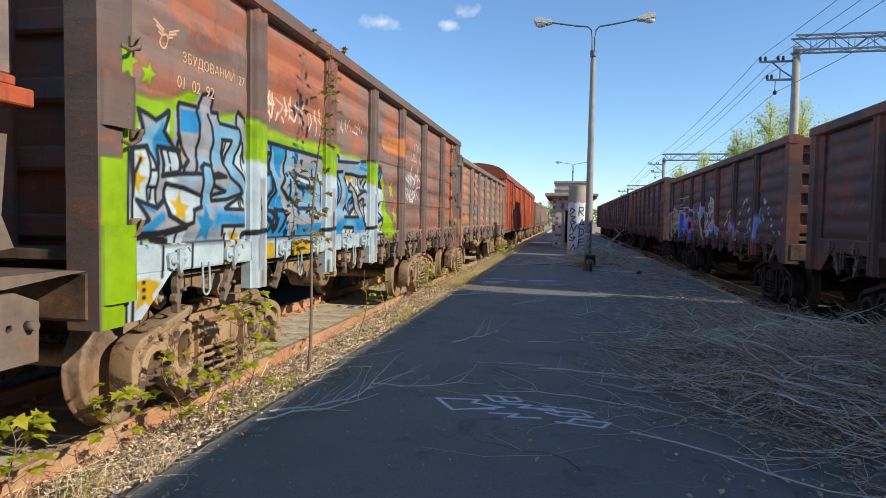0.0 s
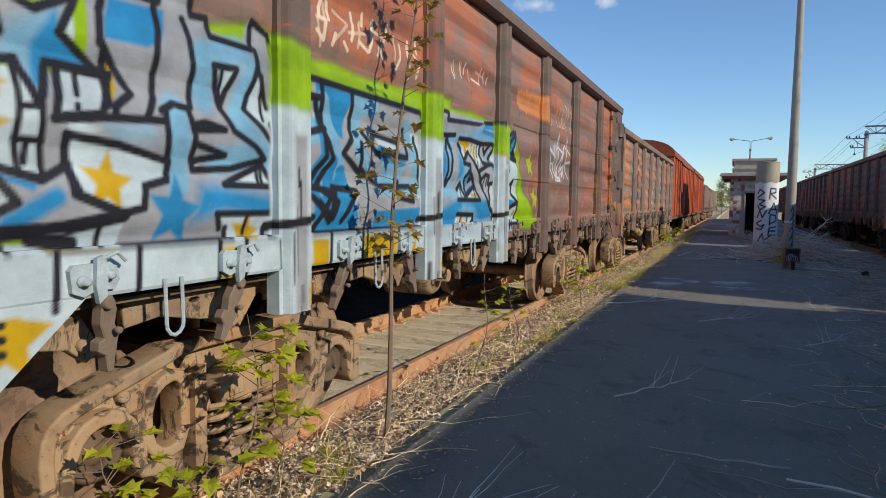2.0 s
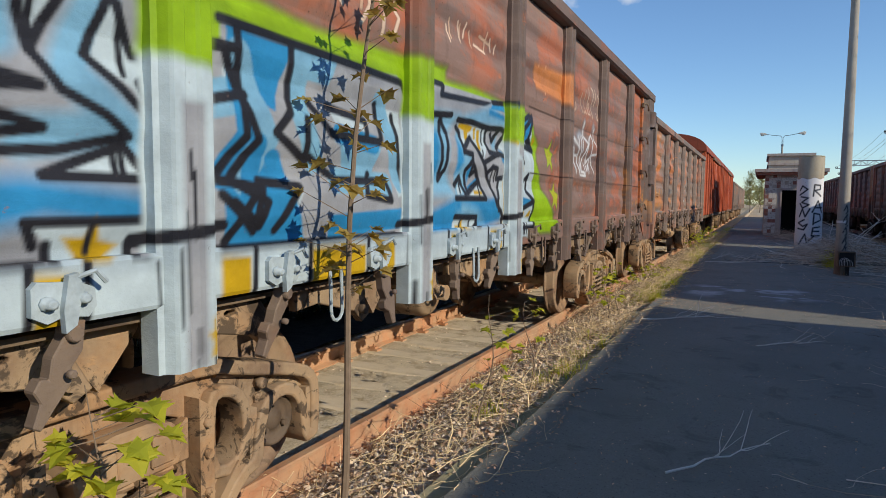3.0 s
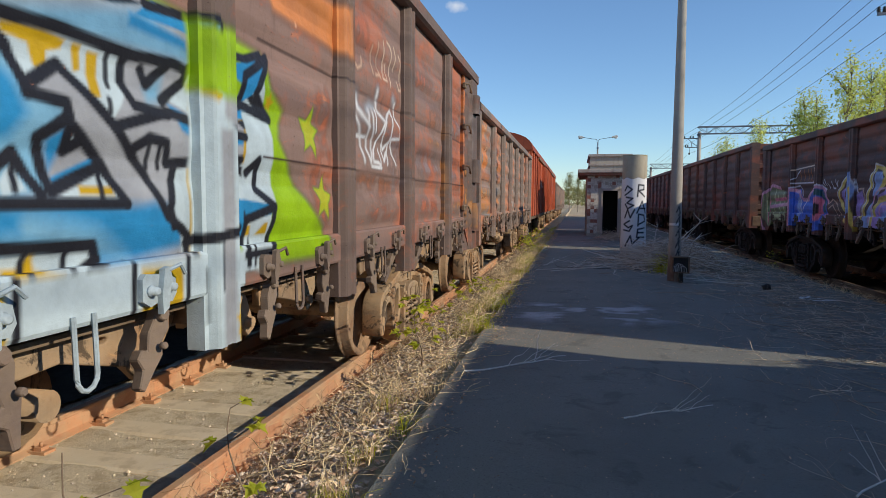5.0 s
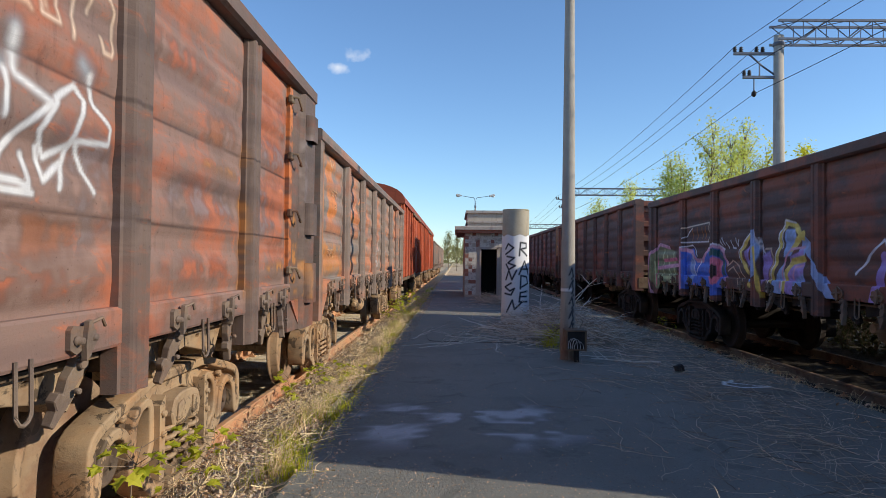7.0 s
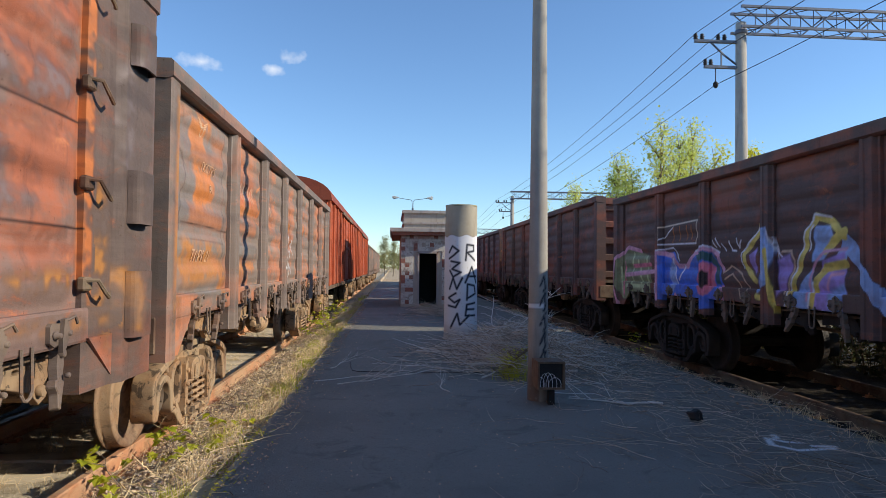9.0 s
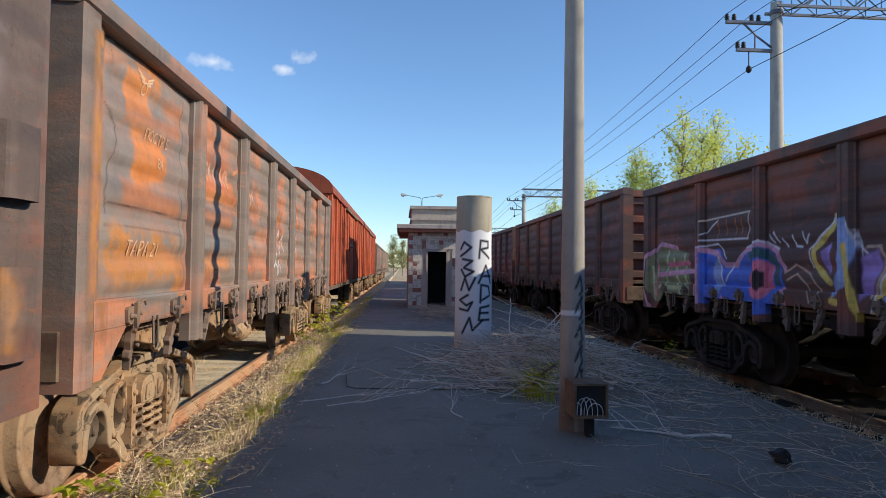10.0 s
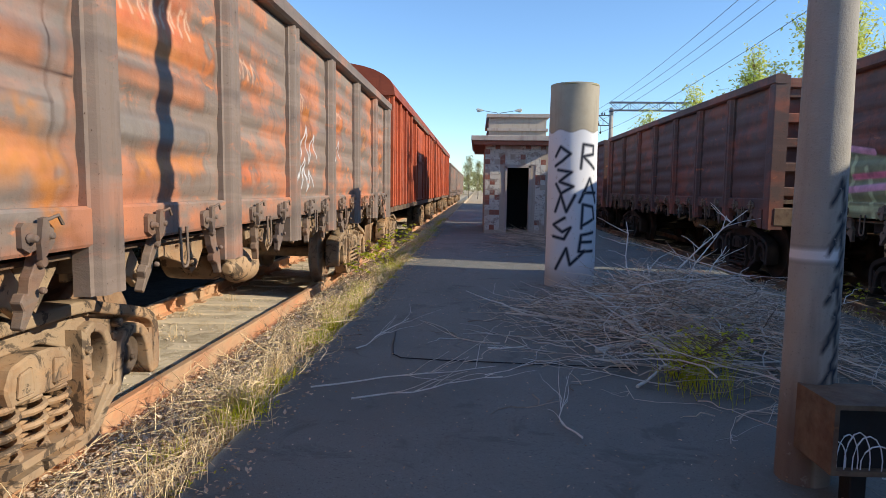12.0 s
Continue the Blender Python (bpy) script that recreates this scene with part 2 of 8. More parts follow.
M_GLASS = plain("lamp_glass", (0.70, 0.68, 0.60), 0.3, 0.0, 0.1)
M_DARK = plain("dark_interior", (0.02, 0.02, 0.02), 0.9, 0, 0.3)
M_BLACK = plain("black_iron", (0.030, 0.027, 0.026), 0.6, 0.2, 0.5)
M_WIRE = plain("wire", (0.03, 0.03, 0.035), 0.6, 0.3, 0.1)
M_STENCIL = plain("stencil_paint", (0.62, 0.38, 0.23), 0.8, 0, 0.25, 20)
M_WHITE = plain("spray_white", (0.80, 0.80, 0.82), 0.7, 0, 0.15, 14)
M_STRAW = plain("dry_grass", (0.762, 0.582, 0.336), 0.9, 0, 0.3, 10, 0.7)
M_TWIG = plain("dry_twig", (0.5, 0.406, 0.312), 0.9, 0, 0.3, 10, 1.4)
M_PALETWIG = plain("pale_twig", (0.672, 0.627, 0.56), 0.9, 0, 0.25, 12, 0.4)
M_BARK = plain("bark", (0.22, 0.16, 0.11), 0.9, 0, 0.4, 20)
M_LEAF = leafy("spring_leaf", (0.42, 0.46, 0.035), (0.72, 0.68, 0.07))
M_LEAF_OLD = leafy("withered_leaf", (0.34, 0.23, 0.06), (0.52, 0.38, 0.10))
M_POPLAR = leafy("young_leaf", (0.52, 0.58, 0.14), (0.82, 0.84, 0.28))
M_YELLOW = leafy("yellow_green_leaf", (0.58, 0.58, 0.04), (0.84, 0.80, 0.09))
M_FAR = leafy("far_woods", (0.28, 0.28, 0.12), (0.42, 0.40, 0.17))
# leaf colour darkened so that the view under the wagons looks shaded
M_SCRUB = leafy("scrub_leaf", (0.06, 0.065, 0.025), (0.12, 0.11, 0.045))
M_PALELEAF = plain("bleached_leaf", (0.759, 0.575, 0.402), 0.85, 0, 0.3, 10, 0.8)
M_MOSS = leafy("kerb_moss", (0.44, 0.44, 0.05), (0.70, 0.62, 0.10))
M_DEADLEAF = plain("dead_leaf", (0.529, 0.345, 0.218), 0.8, 0, 0.3, 10, 1.1)


# ---- mesh tools ----
PAINTED = {m.name for m in (M_CAR_A, M_CAR_B, M_CAR_R, M_POST_A, M_POST_B, M_POLE, M_STUB, M_ASPHALT)}


def part(name, bm, material, parent=None, label=""):
    me = bpy.data.meshes.new(name)
    bm.to_mesh(me)
    bm.free()
    return mesh_part(name, me, material, parent, label)


def mesh_part(name, me, material, parent=None, label=""):
    if material is not None and not me.materials:
        me.materials.append(material)
        if material.name in PAINTED and "paint" not in me.color_attributes:
            at = me.color_attributes.new("paint", "FLOAT_COLOR", "POINT")
            at.data.foreach_set("color", [0.0] * (4 * len(me.vertices)))
    ob = new(name, me)
    if parent is not None:
        ob.parent = parent
    if label:
        tagged(ob, label)
    return ob


def thing(name, label, category, at=(0, 0, 0), group="", rz=0.0):
    ob = new(name)
    ob.empty_display_size = 0.2
    ob.location = at
    ob.rotation_euler = (0, 0, rz)
    return tagged(ob, label, category, group)


def box(bm, x0, x1, y0, y1, z0, z1):
    vs = [bm.verts.new((x, y, z)) for z in (z0, z1) for y in (y0, y1) for x in (x0, x1)]
    for f in ((0, 2, 3, 1), (4, 5, 7, 6), (0, 1, 5, 4), (2, 6, 7, 3), (0, 4, 6, 2), (1, 3, 7, 5)):
        bm.faces.new([vs[i] for i in f])
    return vs


def boxes(*b, bevel=0.0):
    bm = bmesh.new()
    for v in b:
        box(bm, *v)
    if bevel:
        bmesh.ops.bevel(bm, geom=bm.edges[:], offset=bevel, segments=1, affect="EDGES")
    return bm


def turned(profile, axis="z", seg=20, bm=None, at=(0, 0, 0), caps=True):
    """A lathe: profile of (radius, height) along the axis."""
    bm = bm or bmesh.new()
    rings = []
    for r, h in profile:
        ring = []
        for i in range(seg):
            a = 2 * math.pi * i / seg
            c, s = r * math.cos(a), r * math.sin(a)
            p = {"z": (c, s, h), "x": (h, c, s), "y": (s, h, c)}[axis]
            ring.append(bm.verts.new((p[0] + at[0], p[1] + at[1], p[2] + at[2])))
        rings.append(ring)
    for a, b in zip(rings, rings[1:]):
        for i in range(seg):
            bm.faces.new((a[i], a[(i + 1) % seg], b[(i + 1) % seg], b[i])).smooth = True
    if caps:
        bm.faces.new(rings[0][::-1])
        bm.faces.new(rings[-1])
    return bm


def tube(bm, pts, r0, r1=None, seg=5):
    """A bent rod through pts."""
    r1 = r0 if r1 is None else r1
    pts = [Vector(p) for p in pts]
    rings = []
    for i, p in enumerate(pts):
        d = (pts[min(i + 1, len(pts) - 1)] - pts[max(i - 1, 0)]).normalized()
        s = d.cross(Vector((0.13, 0.21, 0.97))).normalized() if abs(d.z) < 0.95 else d.cross(Vector((1, 0.1, 0))).normalized()
        u = s.cross(d)
        r = r0 + (r1 - r0) * i / (len(pts) - 1)
        rings.append([bm.verts.new(p + (s * math.cos(2 * math.pi * k / seg) + u * math.sin(2 * math.pi * k / seg)) * r) for k in range(seg)])
    for a, b in zip(rings, rings[1:]):
        for k in range(seg):
            bm.faces.new((a[k], a[(k + 1) % seg], b[(k + 1) % seg], b[k]))
    bm.faces.new(rings[0][::-1])
    bm.faces.new(rings[-1])
    return bm


def prism(bm, outline, a, b, axis="x"):
    """An outline in the plane across the axis, pulled from a to b."""
    def p(u, v, w):
        return {"x": (w, u, v), "y": (u, w, v), "z": (u, v, w)}[axis]
    lo = [bm.verts.new(p(u, v, a)) for u, v in outline]
    hi = [bm.verts.new(p(u, v, b)) for u, v in outline]
    n = len(outline)
    for i in range(n):
        bm.faces.new((lo[i], lo[(i + 1) % n], hi[(i + 1) % n], hi[i]))
    bm.faces.new(lo[::-1])
    bm.faces.new(hi)
    return bm


def grid_mesh(name, X, Y, Z, paint=None, smooth=True):
    """A sheet from 2D arrays, with a paint attribute (rgba arrays)."""
    n, k = X.shape
    co = np.stack([X, Y, Z], -1).reshape(-1, 3)
    idx = np.arange(n * k).reshape(n, k)
    f = np.stack([idx[:-1, :-1], idx[1:, :-1], idx[1:, 1:], idx[:-1, 1:]], -1).reshape(-1, 4)
    me = bpy.data.meshes.new(name)
    me.from_pydata(co.tolist(), [], f.tolist())
    if paint is not None:
        at = me.color_attributes.new("paint", "FLOAT_COLOR", "POINT")
        at.data.foreach_set("color", paint.reshape(-1).astype(np.float32))
    if smooth:
        me.polygons.foreach_set("use_smooth", [True] * len(me.polygons))
    return me

# ---- plan ----
RAIL_Z, TRACK_L, TRACK_R = -0.22, -4.155, 5.255
EDGE_L, EDGE_R = -2.10, 3.15
BED_Z = RAIL_Z - 0.19


def mix1(a, b, t):
    return a + (b - a) * np.clip(t, 0, 1)


def ground_z(x):
    z = np.full_like(x, BED_Z - 0.05)
    z = np.where((x > -3.3) & (x < EDGE_L), mix1(BED_Z + 0.02, -0.10, (x + 3.3) / 1.05), z)
    z = np.where((x >= EDGE_L) & (x <= EDGE_R), -0.25, z)
    z = np.where((x > EDGE_R) & (x < 4.4), mix1(-0.09, BED_Z + 0.02, (x - EDGE_R) / 0.9), z)
    return z


def axis_steps(*runs):
    out = []
    for a, b, s in runs:
        out += list(np.arange(a, b - 1e-6, s))
    return np.array(out + [runs[-1][1]])


gx = axis_steps((-1500, -100, 350), (-100, -12, 11), (-12, -5.2, 0.4), (-5.2, -2.0, 0.08), (-2.0, 3.0, 0.5), (3.0, 5.0, 0.08), (5.0, 12, 0.4), (12, 100, 11), (100, 1500, 350))
gy = axis_steps((-1500, -100, 350), (-100, -10, 10), (-10, 45, 0.12), (45, 100, 1.0), (100, 400, 50), (400, 2000, 400))
GX, GY = np.meshgrid(gx, gy, indexing="ij")
GZ = ground_z(GX)
near = (np.abs(GX) < 12) & (GY > -10) & (GY < 60)
bumps = np.array([noise.noise((x * 3.1, y * 2.3, 0)) * 0.02 + noise.noise((x * 9, y * 9, 5)) * 0.012 if k else 0.0 for x, y, k in zip(GX.ravel(), GY.ravel(), near.ravel())]).reshape(GX.shape)
GZ = GZ + np.where((GX > EDGE_L - 0.05) & (GX < EDGE_R + 0.05), 0, bumps)
tagged(mesh_part("ground", grid_mesh("ground", GX, GY, GZ), M_SOIL), "dry brown soil and ballast with dead leaves", "ground", kind="structure")


# ---- paint on the platform floor ----
def seg_dist(px, py, pts):
    d = np.full(px.shape, 1e9)
    for (ax, ay), (bx, by) in zip(pts, pts[1:]):
        vx, vy = bx - ax, by - ay
        t = np.clip(((px - ax) * vx + (py - ay) * vy) / max(vx * vx + vy * vy, 1e-9), 0, 1)
        d = np.minimum(d, np.hypot(px - ax - t * vx, py - ay - t * vy))
    return d


def inside(px, py, poly):
    r = np.zeros(px.shape, bool)
    n = len(poly)
    for i in range(n):
        (ax, ay), (bx, by) = poly[i], poly[(i + 1) % n]
        if ay != by:
            r ^= ((ay > py) != (by > py)) & (px < (bx - ax) * (py - ay) / (by - ay) + ax)
    return r


def over(paint, cover, col):
    """Lay a colour over the paint where cover is 0 to 1."""
    c = np.array(col[:3])
    a = cover[..., None]
    paint[..., :3] = paint[..., :3] * (1 - a) + c * a
    paint[..., 3] = np.maximum(paint[..., 3], cover)


def stroke(paint, U, V, pts, width, col, soft=0.012, close=False):
    pts = list(pts) + ([pts[0]] if close else [])
    xs, ys = [p[0] for p in pts], [p[1] for p in pts]
    m = width + soft
    near = (U > min(xs) - m) & (U < max(xs) + m) & (V > min(ys) - m) & (V < max(ys) + m)
    if not near.any():
        return
    cover = np.zeros(U.shape)
    cover[near] = np.clip((width / 2 + soft / 2 - seg_dist(U[near], V[near], pts)) / soft, 0, 1)
    over(paint, cover, col)


def fill(paint, U, V, poly, col, soft=0.012):
    xs, ys = [p[0] for p in poly], [p[1] for p in poly]
    near = (U > min(xs) - soft) & (U < max(xs) + soft) & (V > min(ys) - soft) & (V < max(ys) + soft)
    if not near.any():
        return
    cover = np.zeros(U.shape)
    d = seg_dist(U[near], V[near], list(poly) + [poly[0]])
    s = np.where(inside(U[near], V[near], poly), d, -d)
    cover[near] = np.clip(0.5 + s / soft, 0, 1)
    over(paint, cover, col)


px = axis_steps((EDGE_L, -1.1, 0.1), (-1.1, 0.6, 0.0125), (0.6, 2.0, 0.1), (2.0, 2.7, 0.02), (2.7, EDGE_R, 0.1))
py = axis_steps((-10, 4.0, 0.5), (4.0, 5.3, 0.0125), (5.3, 11.5, 0.5), (11.5, 15.9, 0.1), (15.9, 16.9, 0.02), (16.9, 18.5, 0.1), (18.5, 72, 1.0))
PX, PY = np.meshgrid(px, py, indexing="ij")
floor_paint = np.zeros(PX.shape + (4,))
CHALK = (0.85, 0.88, 0.90)
for letter in (
    [(-0.95, 4.83), (-0.62, 4.86), (-0.66, 4.77), (-0.42, 4.70), (-0.78, 4.56), (-0.95, 4.83)],
    [(-0.60, 5.00), (-0.48, 4.98), (-0.40, 4.86), (-0.50, 4.84), (-0.60, 5.00)],
    [(-0.48, 4.98), (-0.34, 4.98), (-0.30, 4.88), (-0.38, 4.86)],
    [(-0.44, 4.80), (-0.22, 4.80), (-0.30, 4.72), (-0.06, 4.74), (-0.02, 4.66)],
    [(-0.50, 4.54), (-0.30, 4.56), (-0.36, 4.48), (-0.14, 4.50)],
    [(-0.16, 4.70), (0.16, 4.68), (0.22, 4.60), (0.02, 4.58), (-0.10, 4.64)],
    [(-0.02, 4.44), (0.28, 4.38), (0.34, 4.50), (0.10, 4.54), (0.06, 4.46)],
    [(-0.62, 4.62), (-0.48, 4.64)],
    [(-0.12, 4.80), (0.14, 4.76), (0.24, 4.70)],
):
    stroke(floor_paint, PX, PY, letter, 0.040, CHALK, 0.02)
for letter in ([(2.62, 16.28), (2.30, 16.25), (2.18, 16.42), (2.26, 16.62), (2.34, 16.50), (2.46, 16.45)], [(2.34, 16.62), (2.38, 16.72)], [(2.5, 16.36), (2.66, 16.34)]):
    stroke(floor_paint, PX, PY, letter, 0.07, CHALK, 0.03)
dust = np.array([noise.noise((x * 1.6, y * 2.4, 3)) + 0.6 * noise.noise((x * 5, y * 7, 9)) for x, y in zip(PX.ravel(), PY.ravel())]).reshape(PX.shape)
dusty = np.clip(dust * 2.2 + 0.3, 0, 1) * np.clip(1.4 - np.abs(PY - 14.5) / 0.8, 0, 1) * np.clip(1.5 - np.abs(PX + 1.0) / 1.0, 0, 1)
over(floor_paint, np.clip(dusty * 1.3, 0, 0.9), (0.60, 0.61, 0.63))
PZ = np.array([noise.noise((x * 0.6, y * 0.5, 2)) * 0.010 for x, y in zip(PX.ravel(), PY.ravel())]).reshape(PX.shape)
platform = tagged(mesh_part("pavement", grid_mesh("pavement", PX, PY, PZ, floor_paint), M_ASPHALT), "worn dark asphalt of a low platform", "pavement", kind="structure")
part("edge", boxes((EDGE_L + 0.004, EDGE_R - 0.004, -10, 72, -0.30, -0.03)), M_KERB, platform)


# ---- track ----
def rail_profile(c):
    return [(c - 0.066, 0.0), (c + 0.066, 0.0), (c + 0.066, 0.012), (c + 0.012, 0.035), (c + 0.010, 0.135), (c + 0.036, 0.148), (c + 0.036, 0.172), (c + 0.028, 0.18), (c - 0.028, 0.18), (c - 0.036, 0.172), (c - 0.036, 0.148), (c - 0.010, 0.135), (c - 0.012, 0.035), (c - 0.066, 0.012)]


SLEEPER = boxes((-1.30, 1.30, -0.13, 0.13, -0.16, 0.012), bevel=0.02)
SLEEPER_ME = bpy.data.meshes.new("sleeper")
SLEEPER.to_mesh(SLEEPER_ME)
SLEEPER_ME.materials.append(M_SLEEPER)
CLIP_ME = bpy.data.meshes.new("rail_clip")
cb = boxes((-0.07, 0.07, -0.05, 0.05, 0.0, 0.03), (-0.03, 0.03, -0.035, 0.035, 0.03, 0.055))
turned([(0.012, 0.05), (0.012, 0.085)], "z", 6, cb)
cb.to_mesh(CLIP_ME)
CLIP_ME.materials.append(M_RAIL)


def track(centre, label, metal, y0=-12, y1=95):
    t = tagged(thing("railway_track", label, "track", (centre, 0, RAIL_Z - 0.18)), kind="structure")
    for s in (-0.795, 0.795):
        part("rail", prism(bmesh.new(), rail_profile(s), y0, y1, "y"), metal, t, "rusty steel rail")
    rng = random.Random(centre)
    y = y0 + 0.3
    while y < 56:
        ob = mesh_part("sleeper", SLEEPER_ME, None, t)
        ob.location = (rng.uniform(-0.02, 0.02), y, rng.uniform(-0.02, 0.004))
        ob.rotation_euler = (0, 0, rng.uniform(-0.02, 0.02))
        if y < 34:
            for s in (-0.795 - 0.11, -0.795 + 0.11, 0.795 - 0.11, 0.795 + 0.11):
                c = mesh_part("rail_clip", CLIP_ME, None, t)
                c.location = (s, y, 0.0)
        y += 0.60
    return t


track(TRACK_L, "rusty railway track on concrete sleepers", M_RAIL)
# these rails take the dark underframe colour in place of shade
track(TRACK_R, "railway track beside the platform, with shade put into the rail colour", M_UNDER)
bx = axis_steps((TRACK_L - 1.6, TRACK_L + 1.0, 0.1))
by = axis_steps((-10, 40, 0.1), (40, 80, 1.0))
BX, BY = np.meshgrid(bx, by, indexing="ij")
BZ = BED_Z + 0.004 + np.array([noise.noise((x * 2.2, y * 2.2, 7)) * 0.022 + noise.noise((x * 7, y * 7, 1)) * 0.008 for x, y in zip(BX.ravel(), BY.ravel())]).reshape(BX.shape)
tagged(mesh_part("track_bed", grid_mesh("track_bed", BX, BY, BZ), M_BED), "pale sandy bed between the rails", "track bed", kind="structure")
# added dark sheets: the deep shade under and behind the trains, as ground colour
M_GROUND_SHADE = soil("dark_cinders", (0.035, 0.03, 0.025), (0.075, 0.062, 0.05), (0.022, 0.018, 0.015))
for x0, x1, label in ((-12.0, TRACK_L - 1.35, "dark ground sheet standing in for shade behind the sunlit track"), (EDGE_R + 0.75, 12.0, "dark ground sheet standing in for shade under the shaded track")):
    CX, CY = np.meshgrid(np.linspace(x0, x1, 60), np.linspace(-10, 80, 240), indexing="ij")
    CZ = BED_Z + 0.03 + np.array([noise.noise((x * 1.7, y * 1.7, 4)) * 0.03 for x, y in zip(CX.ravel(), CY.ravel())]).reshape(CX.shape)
    tagged(mesh_part("cinder_bed", grid_mesh("cinder_bed", CX, CY, CZ), M_GROUND_SHADE), label, "track bed", kind="structure")


# ---- wagons ----
def loop_mesh(name, prof, along, axis, paint=None):
    """A closed profile swept along an axis. prof: (x, other) points; along: positions."""
    P = np.array(list(prof) + [prof[0]])
    A = np.array(along)
    X = np.repeat(P[:, 0][:, None], len(A), 1)
    O = np.repeat(P[:, 1][:, None], len(A), 1)
    S = np.repeat(A[None, :], len(P), 0)
    Y, Z = (O, S) if axis == "z" else (S, O)
    pt = paint(Y, Z) if paint else None
    me = grid_mesh(name, X, Y, Z, pt, False)
    bm = bmesh.new()
    bm.from_mesh(me)
    bm.verts.ensure_lookup_table()
    k = len(A)
    for j in (0, k - 1):
        vs = [bm.verts[i * k + j] for i in range(len(P) - 1)]
        bm.faces.new(vs)
    bm.to_mesh(me)
    bm.free()
    return me


def refine(pts, step):
    out = []
    for (a, b), (c, d) in zip(pts, pts[1:]):
        n = max(1, int(math.hypot(c - a, d - b) / step))
        out += [(a + (c - a) * i / n, b + (d - b) * i / n) for i in range(n)]
    return out + [pts[-1]]


HALF = 1.505


def bead(v, n):
    """Pressed horizontal beads over a panel height 0..1."""
    k = v * n
    f = k - np.floor(k)
    return np.clip(np.sin(np.pi * f) * 1.7 - 0.55, 0, 1)


def latch_mesh():
    bm = prism(bmesh.new(), [(-0.12, 0.05), (-0.10, 0.075), (0.05, 0.07), (0.11, 0.045), (0.12, -0.03), (0.09, -0.075), (0.0, -0.065), (-0.06, -0.09), (-0.115, -0.06)], -0.02, 0.022)
    for y, z in ((-0.065, -0.01), (0.055, 0.005)):
        turned([(0.030, 0.02), (0.030, 0.034), (0.021, 0.036), (0.021, 0.062), (0.012, 0.066)], "x", 8, bm, (0, y, z))
    prism(bm, [(-0.005, 0.10), (0.03, 0.11), (0.05, 0.05), (0.03, -0.10), (-0.01, -0.13), (-0.02, -0.04)], 0.02, 0.05)
    tube(bm, [(0.04, 0.03, 0.09), (0.07, 0.08, 0.12), (0.06, 0.13, 0.07)], 0.011, seg=6)
    me = bpy.data.meshes.new("latch_plate")
    bmesh.ops.recalc_face_normals(bm, faces=bm.faces[:])
    bm.to_mesh(me)
    bm.free()
    return me


def hook_mesh():
    bm = bmesh.new()
    turned([(0.034, -0.02), (0.034, 0.06)], "x", 9, bm, (0, 0.01, -0.06))
    turned([(0.020, 0.05), (0.020, 0.08)], "x", 6, bm, (0, 0.02, -0.21))
    prism(bm, [(-0.03, 0.02), (0.055, 0.0), (0.075, -0.12), (0.045, -0.19), (0.06, -0.25), (0.02, -0.34), (-0.015, -0.43), (-0.05, -0.42), (-0.045, -0.33), (-0.085, -0.29), (-0.07, -0.24), (-0.035, -0.24), (-0.045, -0.16), (-0.02, -0.08)], -0.022, 0.034, "x")
    bmesh.ops.recalc_face_normals(bm, faces=bm.faces[:])
    bmesh.ops.bevel(bm, geom=bm.edges[:], offset=0.006, segments=1, affect="EDGES")
    me = bpy.data.meshes.new("latch_hook")
    bm.to_mesh(me)
    bm.free()
    return me


def bracket_mesh():
    """A dusty cast bracket behind the sill, with a slotted hole and a drooping toe."""
    out = [(-0.30, 0.12), (0.20, 0.12), (0.26, 0.04), (0.30, -0.02), (0.36, -0.14), (0.30, -0.17), (0.22, -0.10), (0.05, -0.06), (-0.12, -0.02), (-0.30, -0.04)]
    hole = rounded([(0.04, 0.0), (0.12, 0.0), (0.12, 0.04), (0.04, 0.04)], 1)
    bm = cast_plate([out, hole], 0.05, 0.008)
    box(bm, -0.14, 0.0, -0.30, 0.20, 0.10, 0.12)
    turned([(0.03, 0.0), (0.03, 0.06)], "x", 8, bm, (0, 0.28, -0.10))
    me = bpy.data.meshes.new("hatch_bracket")
    bm.to_mesh(me)
    bm.free()
    return me


def flap_mesh():
    """A bent sheet flap that hangs under the floor between two hatches."""
    bm = bmesh.new()
    prism(bm, [(-0.02, 0.0), (0.30, 0.0), (0.26, -0.06), (0.10, -0.24), (-0.02, -0.06)], -0.25, 0.0, "x")
    prism(bm, [(-0.06, 0.02), (0.36, 0.02), (0.36, 0.0), (-0.06, 0.0)], -0.30, 0.03, "x")
    bmesh.ops.recalc_face_normals(bm, faces=bm.faces[:])
    me = bpy.data.meshes.new("hatch_flap")
    bm.to_mesh(me)
    bm.free()
    return me


def loop_rod_mesh():
    pts = [(0.03, -0.045, 0.02), (0.035, -0.045, -0.18)] + [(0.035, -0.045 * math.cos(a), -0.18 - 0.05 * math.sin(a)) for a in np.linspace(0.4, math.pi - 0.4, 5)] + [(0.035, 0.045, -0.18), (0.03, 0.045, 0.02)]
    bm = tube(bmesh.new(), pts, 0.009, seg=6)
    me = bpy.data.meshes.new("loop_rod")
    bm.to_mesh(me)
    bm.free()
    return me


M_SPRAY = plain("sprayed_iron", (0.38, 0.45, 0.48), 0.6, 0, 0.5, 14)
LATCHES = {}


def shared(me, mat):
    key = (me.name, mat.name)
    if key not in LATCHES:
        LATCHES[key] = me.copy()
        LATCHES[key].materials.append(mat)
    return LATCHES[key]


